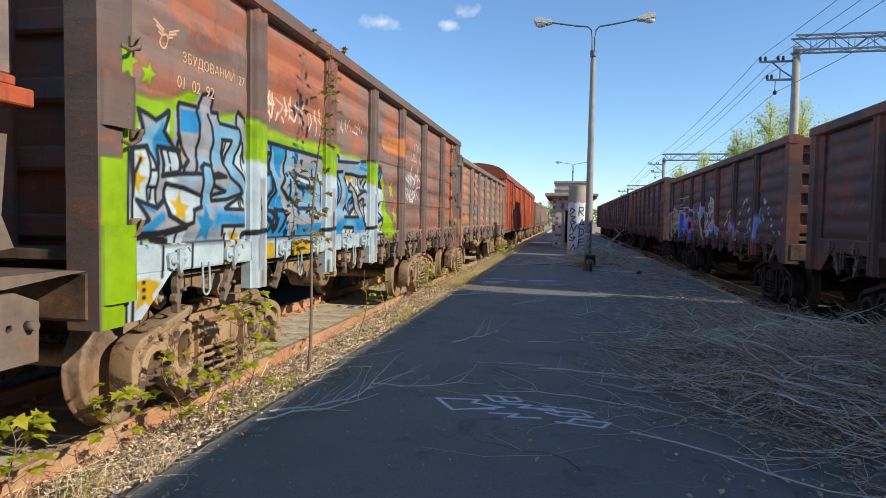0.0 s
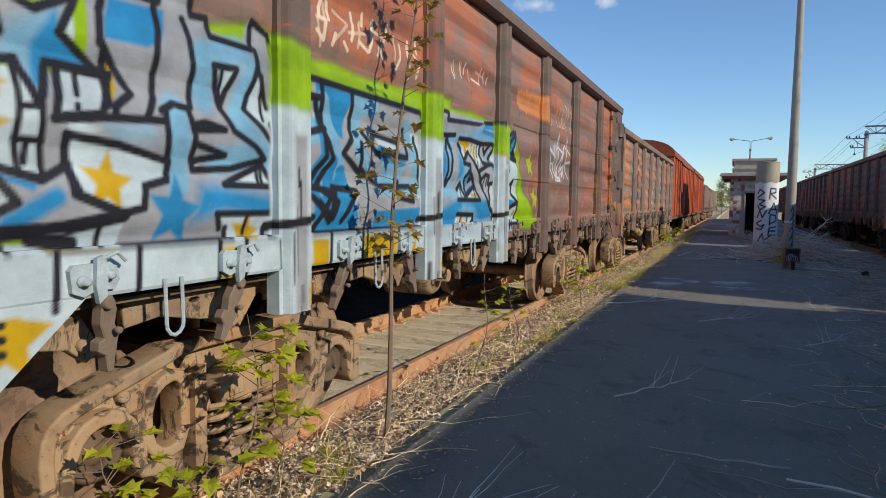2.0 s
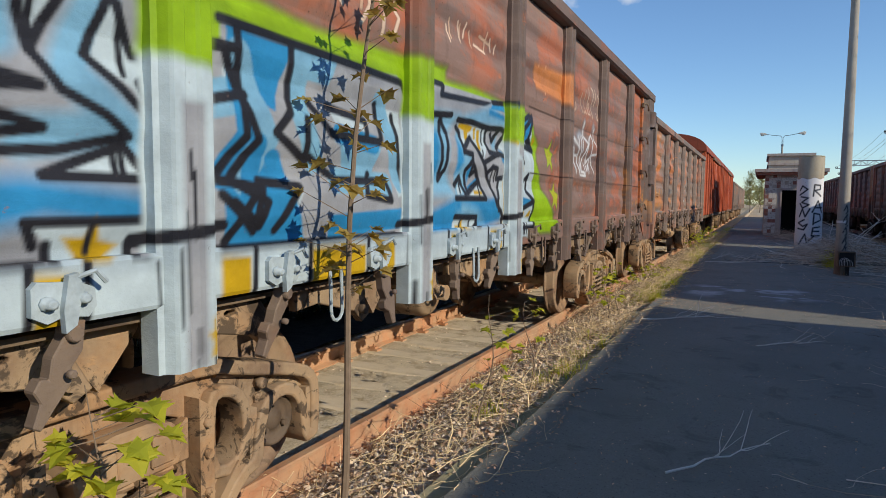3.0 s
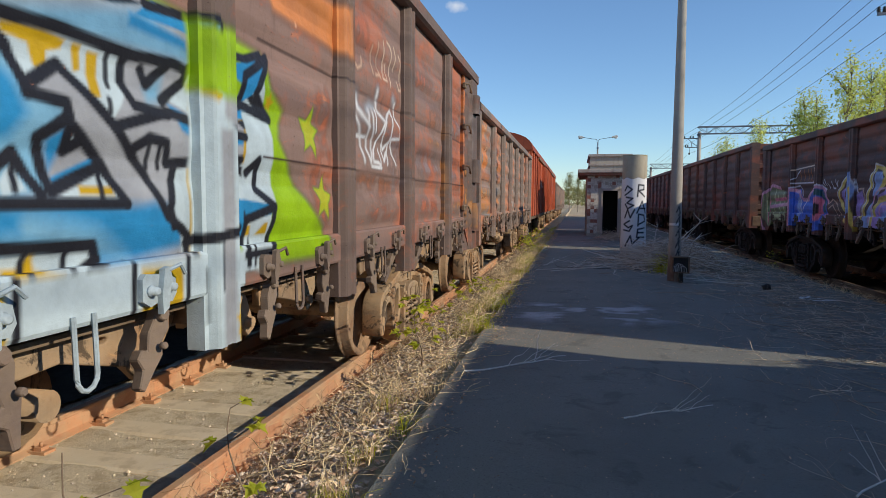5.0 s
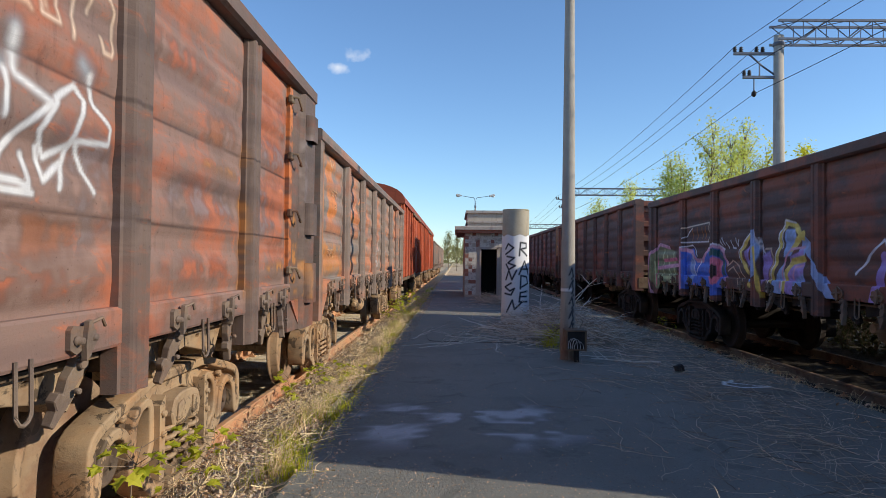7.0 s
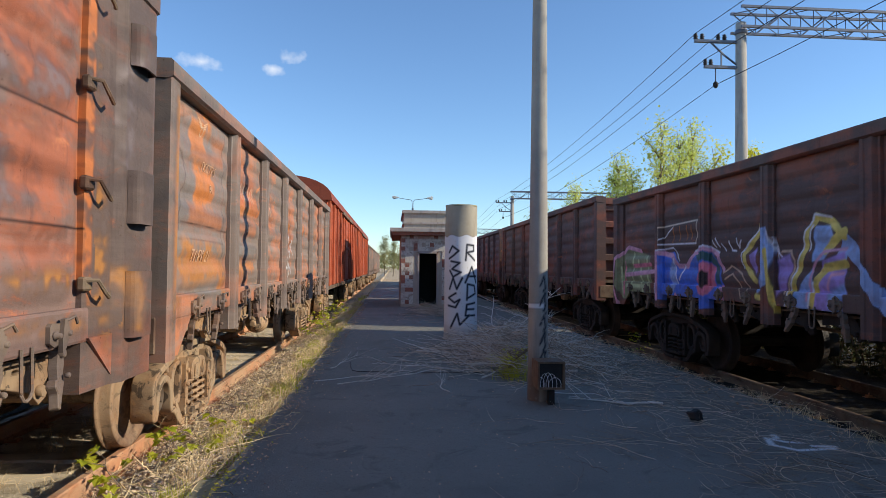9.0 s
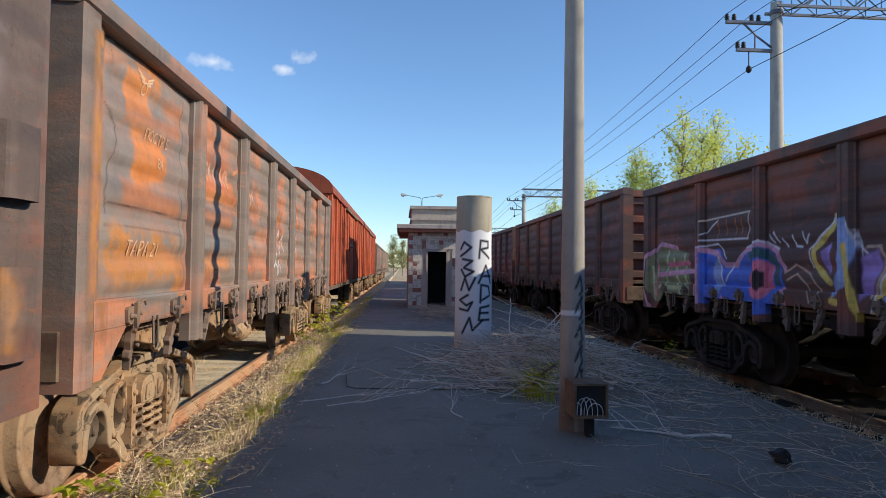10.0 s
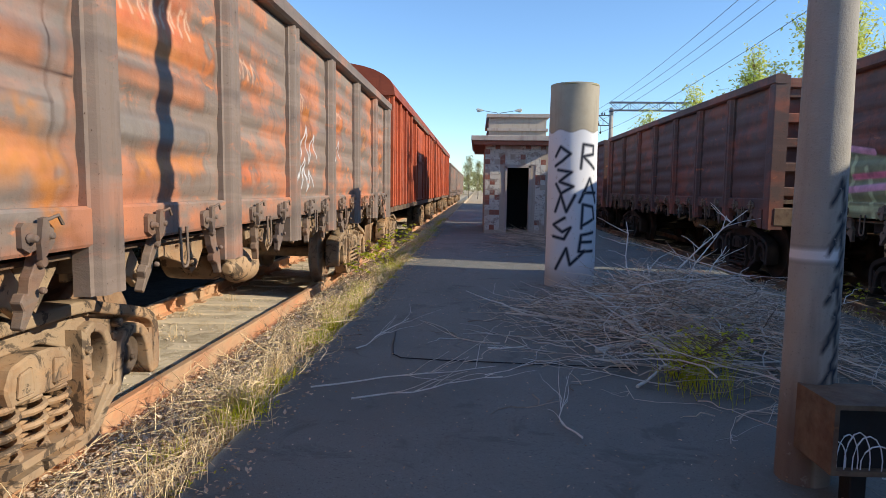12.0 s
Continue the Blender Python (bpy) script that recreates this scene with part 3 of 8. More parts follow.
def rounded(pts, n=2):
    """Corner cutting of a closed outline."""
    for _ in range(n):
        pts = [q for (a, b), (c, d) in zip(pts, pts[1:] + pts[:1]) for q in ((a * 0.75 + c * 0.25, b * 0.75 + d * 0.25), (a * 0.25 + c * 0.75, b * 0.25 + d * 0.75))]
    return pts


def cast_plate(outlines, thick, bevel):
    """A cast plate with holes, its edges rounded: the first outline is the rim, the rest are holes. Lies in y, z."""
    cu = bpy.data.curves.new("cast", "CURVE")
    cu.dimensions, cu.fill_mode, cu.extrude, cu.bevel_depth, cu.bevel_resolution = "2D", "BOTH", thick / 2 - bevel, bevel, 2
    for o in outlines:
        sp = cu.splines.new("POLY")
        sp.points.add(len(o) - 1)
        for p, (u, v) in zip(sp.points, o):
            p.co = (u, v, 0, 1)
        sp.use_cyclic_u = True
    tmp = new("cast_source", cu)
    bpy.context.view_layer.update()
    me = bpy.data.meshes.new_from_object(tmp.evaluated_get(bpy.context.evaluated_depsgraph_get()))
    bpy.data.objects.remove(tmp)
    bm = bmesh.new()
    bm.from_mesh(me)
    bmesh.ops.transform(bm, verts=bm.verts[:], matrix=Matrix(((0, 0, 1, 0), (1, 0, 0, 0), (0, 1, 0, 0), (0, 0, 0, 1))))
    return bm


def inset(pts, d):
    """A closed outline moved inwards by d."""
    area = sum(a * q - c * b for (a, b), (c, q) in zip(pts, pts[1:] + pts[:1]))
    k = 1 if area > 0 else -1
    out = []
    for (a, b), (c, e), (f, g) in zip(pts[-1:] + pts[:-1], pts, pts[1:] + pts[:1]):
        n1, n2 = Vector((b - e, c - a)), Vector((e - g, f - c))
        n = (n1.normalized() + n2.normalized()) * k
        n = n.normalized() if n.length > 1e-6 else n1.normalized() * k
        out.append((c + n.x * d, e + n.y * d))
    return out


def side_frame(x):
    """Cast side frame of a freight bogie: a web with raised flanges, two windows, jaws over the axle ends and the spring opening."""
    half = [(0.0, 0.86), (0.46, 0.86), (0.62, 0.81), (1.00, 0.72), (1.16, 0.66), (1.22, 0.56), (1.21, 0.30), (1.18, 0.27), (1.10, 0.27), (1.08, 0.44), (1.03, 0.55), (0.92, 0.59), (0.82, 0.55), (0.77, 0.44), (0.755, 0.27), (0.64, 0.24), (0.50, 0.09), (0.36, 0.06), (0.0, 0.06)]
    outline = half + [(-u, v) for u, v in half[::-1][1:-1]]
    rim = rounded(outline, 1)
    win = [(0.46, 0.34), (0.58, 0.32), (0.66, 0.40), (0.66, 0.57), (0.60, 0.66), (0.49, 0.69), (0.46, 0.62)]
    mid = [(-0.33, 0.20), (0.33, 0.20), (0.34, 0.46), (0.31, 0.70), (-0.31, 0.70), (-0.34, 0.46)]
    wins = [rounded(win, 1), rounded([(-u, v) for u, v in win[::-1]], 1), rounded(mid, 1)]
    bm = cast_plate([rim] + wins, 0.10, 0.012)
    bmesh.ops.translate(bm, verts=bm.verts[:], vec=(x - 0.025, 0, 0))

    def flange(o, w, thick):
        f = cast_plate([o, inset(o, w)], thick, 0.014)
        bmesh.ops.translate(f, verts=f.verts[:], vec=(x, 0, 0))
        me = bpy.data.meshes.new("flange")
        f.to_mesh(me)
        f.free()
        bm.from_mesh(me)
        bpy.data.meshes.remove(me)
    flange(rim, 0.042, 0.20)
    for o in wins[:2]:
        flange(inset(o, -0.035), 0.034, 0.165)
    for s in (-1, 1):
        # ribs and lugs cast on the web
        tube(bm, [(x + 0.045, s * 1.02, 0.66), (x + 0.05, s * 0.74, 0.73), (x + 0.045, s * 0.50, 0.78)], 0.016, seg=6)
        prism(bm, [(s * 1.12, 0.32), (s * 1.16, 0.32), (s * 1.16, 0.56), (s * 1.12, 0.56)], x, x + 0.085)
        prism(bm, [(s * 0.69, 0.30), (s * 0.74, 0.30), (s * 0.74, 0.56), (s * 0.69, 0.58)], x, x + 0.08)
        prism(bm, [(s * 0.34, 0.16), (s * 0.42, 0.16), (s * 0.42, 0.66), (s * 0.34, 0.72)], x - 0.06, x + 0.12)
        prism(bm, [(s * 0.40, 0.12), (s * 0.46, 0.13), (s * 0.64, 0.31), (s * 0.60, 0.34)], x + 0.02, x + 0.095)
        turned([(0.030, 0.02), (0.030, 0.075), (0.018, 0.08)], "x", 8, bm, (x, s * 0.80, 0.665))
        for z in (0.28, 0.46, 0.60):
            turned([(0.022, 0.10), (0.022, 0.145)], "x", 6, bm, (x, s * 0.38, z))
        box(bm, x - 0.10, x + 0.13, min(s * 0.02, s * 0.30), max(s * 0.02, s * 0.30), 0.075, 0.115)
    prism(bm, [(-0.30, 0.16), (0.30, 0.16), (0.28, 0.20), (-0.28, 0.20)], x - 0.12, x + 0.15)
    return bm


def bolster_end(x):
    """The bolster's cast end, standing out of the spring opening, with its friction wedges."""
    bm = bmesh.new()
    prism(bm, [(-0.22, 0.47), (0.22, 0.47), (0.25, 0.56), (0.20, 0.66), (0.08, 0.69), (-0.08, 0.69), (-0.20, 0.66), (-0.25, 0.56)], x - 0.12, x + 0.13)
    for s in (-1, 1):
        prism(bm, [(s * 0.24, 0.44), (s * 0.33, 0.44), (s * 0.33, 0.64), (s * 0.28, 0.60)], x - 0.10, x + 0.07)
        prism(bm, [(s * 0.07, 0.50), (s * 0.19, 0.50), (s * 0.17, 0.62), (s * 0.08, 0.64)], x + 0.13, x + 0.145)
    bmesh.ops.recalc_face_normals(bm, faces=bm.faces[:])
    bmesh.ops.bevel(bm, geom=bm.edges[:], offset=0.012, segments=1, affect="EDGES")
    return bm


def spring_mesh(x):
    bm = bmesh.new()
    for y in (-0.19, 0.0, 0.19):
        pts = [(x + 0.03 + 0.085 * math.cos(a), y + 0.085 * math.sin(a), 0.20 + 0.27 * a / (2 * math.pi * 4)) for a in np.linspace(0, 2 * math.pi * 4, 49)]
        tube(bm, pts, 0.019, seg=6)
    return bm


WHEEL_PROF = [(0.10, 0.94), (0.13, 0.93), (0.14, 0.85), (0.38, 0.80), (0.41, 0.825), (0.44, 0.83), (0.470, 0.825), (0.475, 0.815), (0.476, 0.74), (0.488, 0.722), (0.503, 0.712), (0.505, 0.700), (0.495, 0.692), (0.42, 0.692), (0.40, 0.70), (0.37, 0.745), (0.15, 0.73), (0.13, 0.67), (0.08, 0.66)]


def bogie_meshes():
    out = {}
    out["wheel"] = turned(WHEEL_PROF, "x", 36, caps=False)
    out["axle"] = turned([(0.075, -0.95), (0.085, -0.7), (0.08, 0.0), (0.085, 0.7), (0.075, 0.95)], "x", 12)
    bm = turned([(0.142, 0.86), (0.148, 0.90), (0.148, 1.03), (0.138, 1.055), (0.118, 1.06), (0.112, 1.035), (0.060, 1.035), (0.055, 1.05), (0.012, 1.052)], "x", 22)
    for k in range(3):
        a = math.pi / 2 + k * math.pi * 2 / 3
        turned([(0.017, 1.03), (0.017, 1.062)], "x", 6, bm, (0, 0.085 * math.cos(a), 0.085 * math.sin(a)))
    out["bearing"] = bm
    out["axle_box"] = boxes((0.90, 1.07, -0.155, 0.155, 0.125, 0.175), (0.92, 1.04, -0.17, -0.135, -0.02, 0.15), (0.92, 1.04, 0.135, 0.17, -0.02, 0.15), bevel=0.01)
    out["bolster_end"] = bolster_end(1.018)
    out["side_frame"] = side_frame(1.018)
    out["spring"] = spring_mesh(1.018)
    bm = boxes((-0.92, 0.92, -0.20, 0.20, 0.48, 0.76), bevel=0.03)
    box(bm, -0.30, 0.30, -0.25, 0.25, 0.76, 0.95)
    out["bolster"] = bm
    bm = bmesh.new()
    for s in (-1, 1):
        prism(bm, [(s * 0.36, 0.22), (s * 0.42, 0.20), (s * 0.45, 0.55), (s * 0.40, 0.60)], 0.60, 0.86)
        tube(bm, [(-0.85, s * 0.42, 0.42), (0, s * 0.34, 0.40), (0.85, s * 0.42, 0.42)], 0.045, seg=7)
        prism(bm, [(s * 0.43, 0.30), (s * 0.47, 0.30), (s * 0.47, 0.62), (s * 0.43, 0.62)], 0.70, 0.82)
    out["brake_rigging"] = bm
    mats = {"wheel": M_WHEEL, "axle": M_WHEEL, "axle_box": M_BOGIE, "bearing": M_BEARING, "bolster_end": M_BOGIE, "side_frame": M_BOGIE, "spring": M_BOGIE, "bolster": M_UNDER, "brake_rigging": M_UNDER}
    res = {}
    for k, bm in out.items():
        bmesh.ops.recalc_face_normals(bm, faces=bm.faces[:])
        me = bpy.data.meshes.new(k)
        bm.to_mesh(me)
        bm.free()
        me.materials.append(mats[k])
        res[k] = me
    return res


LATCH, HOOK, LOOP_ROD, BRACKET, FLAP = latch_mesh(), hook_mesh(), loop_rod_mesh(), bracket_mesh(), flap_mesh()
BOGIE_L = bogie_meshes()
# copies for the shaded track: the dark colour stands in for shade
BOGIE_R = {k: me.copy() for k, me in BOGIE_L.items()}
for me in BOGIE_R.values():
    me.materials[0] = M_BOGIE_SHADE


def bogie(car, y):
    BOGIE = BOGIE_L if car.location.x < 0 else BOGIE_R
    base = mesh_part("bogie", BOGIE["bolster"], None, car, "dusty cast steel two-axle bogie" if car.location.x < 0 else "two-axle bogie with the shade put into its colour")
    base.location = (0, y, 0)
    for s, rz in ((1, 0.0), (-1, math.pi)):
        for k in ("side_frame", "spring", "bolster_end"):
            mesh_part(k, BOGIE[k], None, base).rotation_euler = (0, 0, rz)
        for w in (-0.925, 0.925):
            for k in ("wheel", "axle_box", "bearing"):
                o = mesh_part(k, BOGIE[k], None, base)
                o.location, o.rotation_euler = (0, w, 0.475 if k == "wheel" else 0.435), (0, 0, rz)
    for w in (-0.925, 0.925):
        mesh_part("axle", BOGIE["axle"], None, base).location = (0, w, 0.475)
    mesh_part("brake_rigging", BOGIE["brake_rigging"], None, base)


def coupler_mesh():
    bm = boxes((-0.11, 0.11, -0.15, 0.42, 0.93, 1.16), (-0.20, 0.20, -0.15, -0.05, 0.86, 1.24), (-0.17, 0.16, 0.40, 0.62, 0.90, 1.20), bevel=0.025)
    me = bpy.data.meshes.new("coupler")
    bm.to_mesh(me)
    bm.free()
    me.materials.append(M_UNDER)
    return me


COUPLER = coupler_mesh()


def hat(y, w, deep=HALF, back=1.37):
    """Cross-section of a pressed side post."""
    return [(back, y - w * 0.68), (1.455, y - w * 0.68), (1.46, y - w * 0.56), (deep - 0.012, y - w * 0.47), (deep, y - w * 0.42), (deep, y - w * 0.18), (deep - 0.012, y - w * 0.12), (deep - 0.012, y + w * 0.12), (deep, y + w * 0.18), (deep, y + w * 0.42), (deep - 0.012, y + w * 0.47), (1.46, y + w * 0.56), (1.455, y + w * 0.68), (back, y + w * 0.68)]


def gondola(label, track_x, y0, y1, top, posts, bogies, mat, flip=False, paint=None, dense=None, group="", detail=True, post_w=0.20, hang=0.98, post_mat=None, sprayed=None, corners=(0.40, 0.40), fine_to=0):
    """An open wagon. y0..y1, posts and bogies are world places; top is over the rail. paint(world y, height over rail)."""
    post_mat = post_mat or mat
    cy = (y0 + y1) / 2
    sgn = -1 if flip else 1
    car = thing("open_wagon", label, "railway wagon", (track_x, cy, RAIL_Z), group, math.pi if flip else 0.0)
    loc = lambda y: (y - cy) * sgn
    half = (y1 - y0) / 2
    ps = sorted(loc(p) for p in posts)
    z0, z1 = 1.41, top - 0.13
    pt = (lambda Y, Z: paint(Y * sgn + cy, Z)) if paint else None
    dl, dh = sorted((loc(dense[0]), loc(dense[1]))) if dense else (9e9, -9e9)

    def steps(a, b, coarse):
        mid = (a + b) / 2
        return np.linspace(a, b, max(3, int((b - a) / ((0.0095 if fine_to and mid * sgn + cy < fine_to else 0.0135) if dl - 0.3 < mid < dh + 0.3 else coarse)) + 1))

    cw = {-sgn: corners[0], sgn: corners[1]}
    edges = [-half + cw[-1] - 0.06] + ps + [half - cw[1] + 0.06]
    for i, (a, b) in enumerate(zip(edges, edges[1:])):
        ys = steps(a, b, 0.1)
        fine = len(ys) > 60
        zs = np.linspace(z0, z1, int((z1 - z0) / ((0.0095 if fine_to and (a + b) / 2 * sgn + cy < fine_to else 0.0135) if fine else 0.03)))
        Y, Z = np.meshgrid(ys, zs, indexing="ij")
        v = (Z - z0) / (z1 - z0)
        end = np.clip((np.minimum(Y - a, b - Y) - 0.10) / 0.13, 0, 1)
        wob = np.array([noise.noise((y * 1.3 + i * 7, z * 1.1, track_x + cy)) for y, z in zip(Y.ravel()[::1], Z.ravel())]).reshape(Y.shape) if detail else 0 * Y
        X = 1.414 + 0.026 * bead(v, 6) * end + 0.014 * wob
        mesh_part("side_panel", grid_mesh("side_panel", X, Y, Z, pt(Y, Z) if pt else np.zeros(Y.shape + (4,))), mat, car)
    none = lambda Y, Z: np.zeros(Y.shape + (4,))
    for p in ps:
        fine = dl - 0.3 < p < dh + 0.3
        prof = refine(hat(p, post_w), 0.0135 if fine else 0.5)
        mesh_part("side_post", loop_mesh("side_post", prof, np.linspace(hang, z1 + 0.02, 190 if fine else 12), "z", pt or none), post_mat, car)
    sill = [(1.30, 1.22), (1.455, 1.22), (1.462, 1.235), (1.462, 1.40), (1.452, 1.415), (1.30, 1.415)]
    ys = np.concatenate([steps(a, b, 0.2)[:-1] for a, b in zip(edges, edges[1:])] + [[edges[-1]]])
    mesh_part("side_sill", loop_mesh("side_sill", refine(sill, 0.02), ys, "y", pt or none), mat, car)
    rail = [(1.36, top - 0.15), (1.50, top - 0.15), (1.535, top - 0.13), (1.535, top - 0.02), (1.515, top), (1.36, top)]
    mesh_part("top_rail", loop_mesh("top_rail", rail, np.linspace(-half, half, 60), "y", none), post_mat, car)
    part("far_side", boxes((-1.46, -1.41, -half, half, 1.22, top), (-1.53, -1.36, -half, half, top - 0.15, top), *[(-1.505, -1.45, p - 0.1, p + 0.1, hang, top - 0.1) for p in ps]), M_CAR_R, car)
    part("floor", boxes((-1.38, 1.40, -half + 0.05, half - 0.05, 1.34, 1.40), (-0.25, 0.25, -half + 0.1, half - 0.1, 0.98, 1.34), *[(-1.38, 1.38, p - 0.07, p + 0.07, 1.08, 1.34) for p in ps]), M_UNDER, car)
    for e in (-1, 1):
        ye = e * half
        corner = [(1.30, ye - e * 0.01), (1.515, ye - e * 0.01), (1.52, ye - e * 0.05), (1.515, ye - e * cw[e] * 0.55), (1.47, ye - e * cw[e] * 0.62), (1.45, ye - e * cw[e]), (1.30, ye - e * cw[e])]
        fine = dl - 0.5 < ye < dh + 0.5
        mesh_part("corner_post", loop_mesh("corner_post", refine(corner, 0.0135 if fine else 0.5), np.linspace(0.93, top - 0.02, 200 if fine else 14), "z", pt or none), post_mat, car)
        part("corner_post", boxes((-1.515, -1.30, min(ye, ye - e * 0.3), max(ye, ye - e * 0.3), 0.95, top - 0.02), bevel=0.01), M_CAR_R, car)
        gs, gt = np.meshgrid(np.linspace(0, 1, 40), np.linspace(0, 1, 40), indexing="ij")
        GYY = ye - e * (0.36 + gs * (0.10 + 0.36 * gt))
        gus = mesh_part("gusset_plate", grid_mesh("gusset_plate", 1.458 + 0 * GYY, GYY, 0.93 + 0.31 * gt, pt(GYY, 0.93 + 0.31 * gt) if pt else None, False), mat, car)
        gus.modifiers.new("thick", "SOLIDIFY").thickness = 0.02
        span = lambda a, b: (min(ye - e * a, ye - e * b), max(ye - e * a, ye - e * b))
        part("end_wall", boxes((-1.30, 1.30, *span(0.46, 0.50), 1.30, top - 0.08)), mat, car)
        for k in range(5):
            z = 1.45 + k * (top - 1.65) / 4.3
            part("end_rib", boxes((-1.30, 1.30, *span(0.38, 0.46), z, z + 0.16), bevel=0.02), mat, car)
        part("end_rail", boxes((-1.36, 1.36, *span(0.32, 0.46), top - 0.16, top - 0.01), bevel=0.01), mat, car)
        for x in (-0.55, 0.55):
            part("end_stiffener", boxes((x - 0.07, x + 0.07, *span(0.33, 0.38), 1.3, top - 0.17), bevel=0.01), mat, car)
        part("end_beam", boxes((-1.45, 1.45, min(ye, ye - e * 0.25), max(ye, ye - e * 0.25), 0.98, 1.28), bevel=0.02), M_UNDER, car)
        c = mesh_part("coupler", COUPLER, None, car)
        c.location = (0, ye, 0)
        if e < 0:
            c.rotation_euler = (0, 0, math.pi)
        if detail and sprayed:
            for k in range(4):
                z = 1.55 + k * (top - 1.85) / 3
                yh = ye - e * cw[e]
                hb = boxes((1.44, 1.49, min(yh - e * 0.05, yh + e * 0.05), max(yh - e * 0.05, yh + e * 0.05), z - 0.04, z + 0.04), bevel=0.012)
                tube(hb, [(1.47, yh - e * 0.04, z + 0.02), (1.53, yh + e * 0.02, z + 0.02), (1.545, yh + e * 0.08, z - 0.05), (1.54, yh + e * 0.14, z - 0.08), (1.515, yh + e * 0.19, z - 0.06)], 0.013, seg=6)
                part("hinge_hook", hb, M_UNDER, car)
    if detail:
        for i, (a, b) in enumerate(zip(edges, edges[1:])):
            for f in (0.28, 0.72):
                yw = (a + (b - a) * f) * sgn + cy
                lm = M_SPRAY if sprayed and sprayed[0] < yw < sprayed[1] else M_LATCH
                o = mesh_part("latch_plate", shared(LATCH, lm), None, car)
                o.scale = (0.8, 0.85, 0.75)
                k = mesh_part("latch_hook", shared(HOOK, M_LATCH), None, car)
                k.location = (1.43, a + (b - a) * f + 0.04, 1.24)
                k.rotation_euler = (0.3 * math.sin(i * 3 + f * 7), 0.15 * math.sin(i * 5 + f * 9), 0.2 * math.sin(i * 7 + f * 4))
                k.scale = (0.9, 0.8, 0.8)
                o.location = (1.468, a + (b - a) * f, 1.30)
                o.rotation_euler = (0.06 * math.sin(i * 3 + f * 7), 0, 0)
            for f, me_ in ((0.16, BRACKET), (0.62, BRACKET), (0.80, FLAP)):
                # brackets on the shaded track get the colour with shade put in
                o = mesh_part(me_.name.split(".")[0], shared(me_, M_BOGIE if track_x < 0 else M_BOGIE_SHADE), None, car)
                o.location = (1.27, a + (b - a) * f, 1.09 if me_ is BRACKET else 1.16)
                o.rotation_euler = (0.05 * math.sin(i * 5 + f * 11), 0, 0.04 * math.sin(i * 4 + f * 8))
            o = mesh_part("loop_rod", shared(LOOP_ROD, M_SPRAY if sprayed and sprayed[0] < (a + b) / 2 * sgn + cy < sprayed[1] else M_LATCH), None, car)
            o.location = (1.44, a + (b - a) * 0.5, 1.24)
            hb = boxes((0.3, 1.36, a + 0.1, b - 0.1, 1.20, 1.225))
            bmesh.ops.rotate(hb, verts=hb.verts[:], cent=(0.3, 0, 1.21), matrix=Matrix.Rotation(radians(2), 3, "Y"))
            part("floor_hatch", hb, M_UNDER, car)
        ay = loc(bogies[0]) * 0.35
        bm = turned([(0.05, -0.05), (0.19, 0.0), (0.20, 0.10), (0.20, 0.42), (0.17, 0.46), (0.06, 0.47), (0.06, 0.60)], "x", 18, None, (0.55, ay, 0.88))
        part("brake_cylinder", bm, M_BOGIE, car)
        bm = turned([(0.02, -0.5), (0.17, -0.47), (0.17, 0.47), (0.02, 0.5)], "y", 16, None, (-0.6, ay, 0.95))
        part("air_tank", bm, M_UNDER, car)
        bm = bmesh.new()
        tube(bm, [(0.62, -half + 2.5, 0.95), (0.66, 0, 0.90), (0.62, half - 2.5, 0.95)], 0.022, seg=6)
        part("brake_rod", bm, M_UNDER, car)
    for b in bogies:
        bogie(car, loc(b))
    return car

# ---- sprayed paint ----
LIME, SILVER, SKYWHITE = (0.31, 0.51, 0.008), (0.37, 0.385, 0.41), (0.55, 0.66, 0.70)
BLUE, SKY, MUSTARD, INK = (0.030, 0.27, 0.55), (0.22, 0.46, 0.64), (0.60, 0.38, 0.012), (0.022, 0.022, 0.028)
TAGWHITE, PALE, CHALKW, RUSTTAG = (0.78, 0.77, 0.76), (0.74, 0.48, 0.32), (0.94, 0.90, 0.95), (0.50, 0.17, 0.05)
PINKW, MOSS, DEEPBLUE, ROSE, SOOT = (0.85, 0.42, 0.55), (0.62, 0.68, 0.36), (0.10, 0.22, 0.80), (0.90, 0.26, 0.36), (0.03, 0.025, 0.03)
BRIGHT, PRIMER, WARMGREY, DULLORANGE, SEAM = (0.90, 0.66, 0.48), (0.66, 0.24, 0.075), (0.26, 0.225, 0.195), (0.50, 0.205, 0.10), (0.06, 0.045, 0.04)
OLIVE, DARKTEAL, STARGREEN = (0.30, 0.31, 0.16), (0.05, 0.14, 0.15), (0.50, 0.52, 0.03)
YELLOW, VIOLET, STEELBLUE = (0.92, 0.68, 0.16), (0.52, 0.34, 0.78), (0.40, 0.54, 0.88)


def star(p, U, V, u, v, r, col):
    fill(p, U, V, [(u + (r * 1.35 if k % 2 == 0 else r * 0.62) * math.sin(k * math.pi / 5 + 0.15) * 0.9, v + (r * 1.35 if k % 2 == 0 else r * 0.62) * math.cos(k * math.pi / 5 + 0.15)) for k in range(10)], col, 0.02)


def mottle(U, V, k):
    """Uneven cover, 0 to 1."""
    f = np.array([noise.noise((u * 5, v * 7, k)) + 0.7 * noise.noise((u * 17, v * 19, k + 3)) for u, v in zip(U.ravel(), V.ravel())]).reshape(U.shape)
    return np.clip(0.6 + f * 1.1, 0, 1) * 0.85


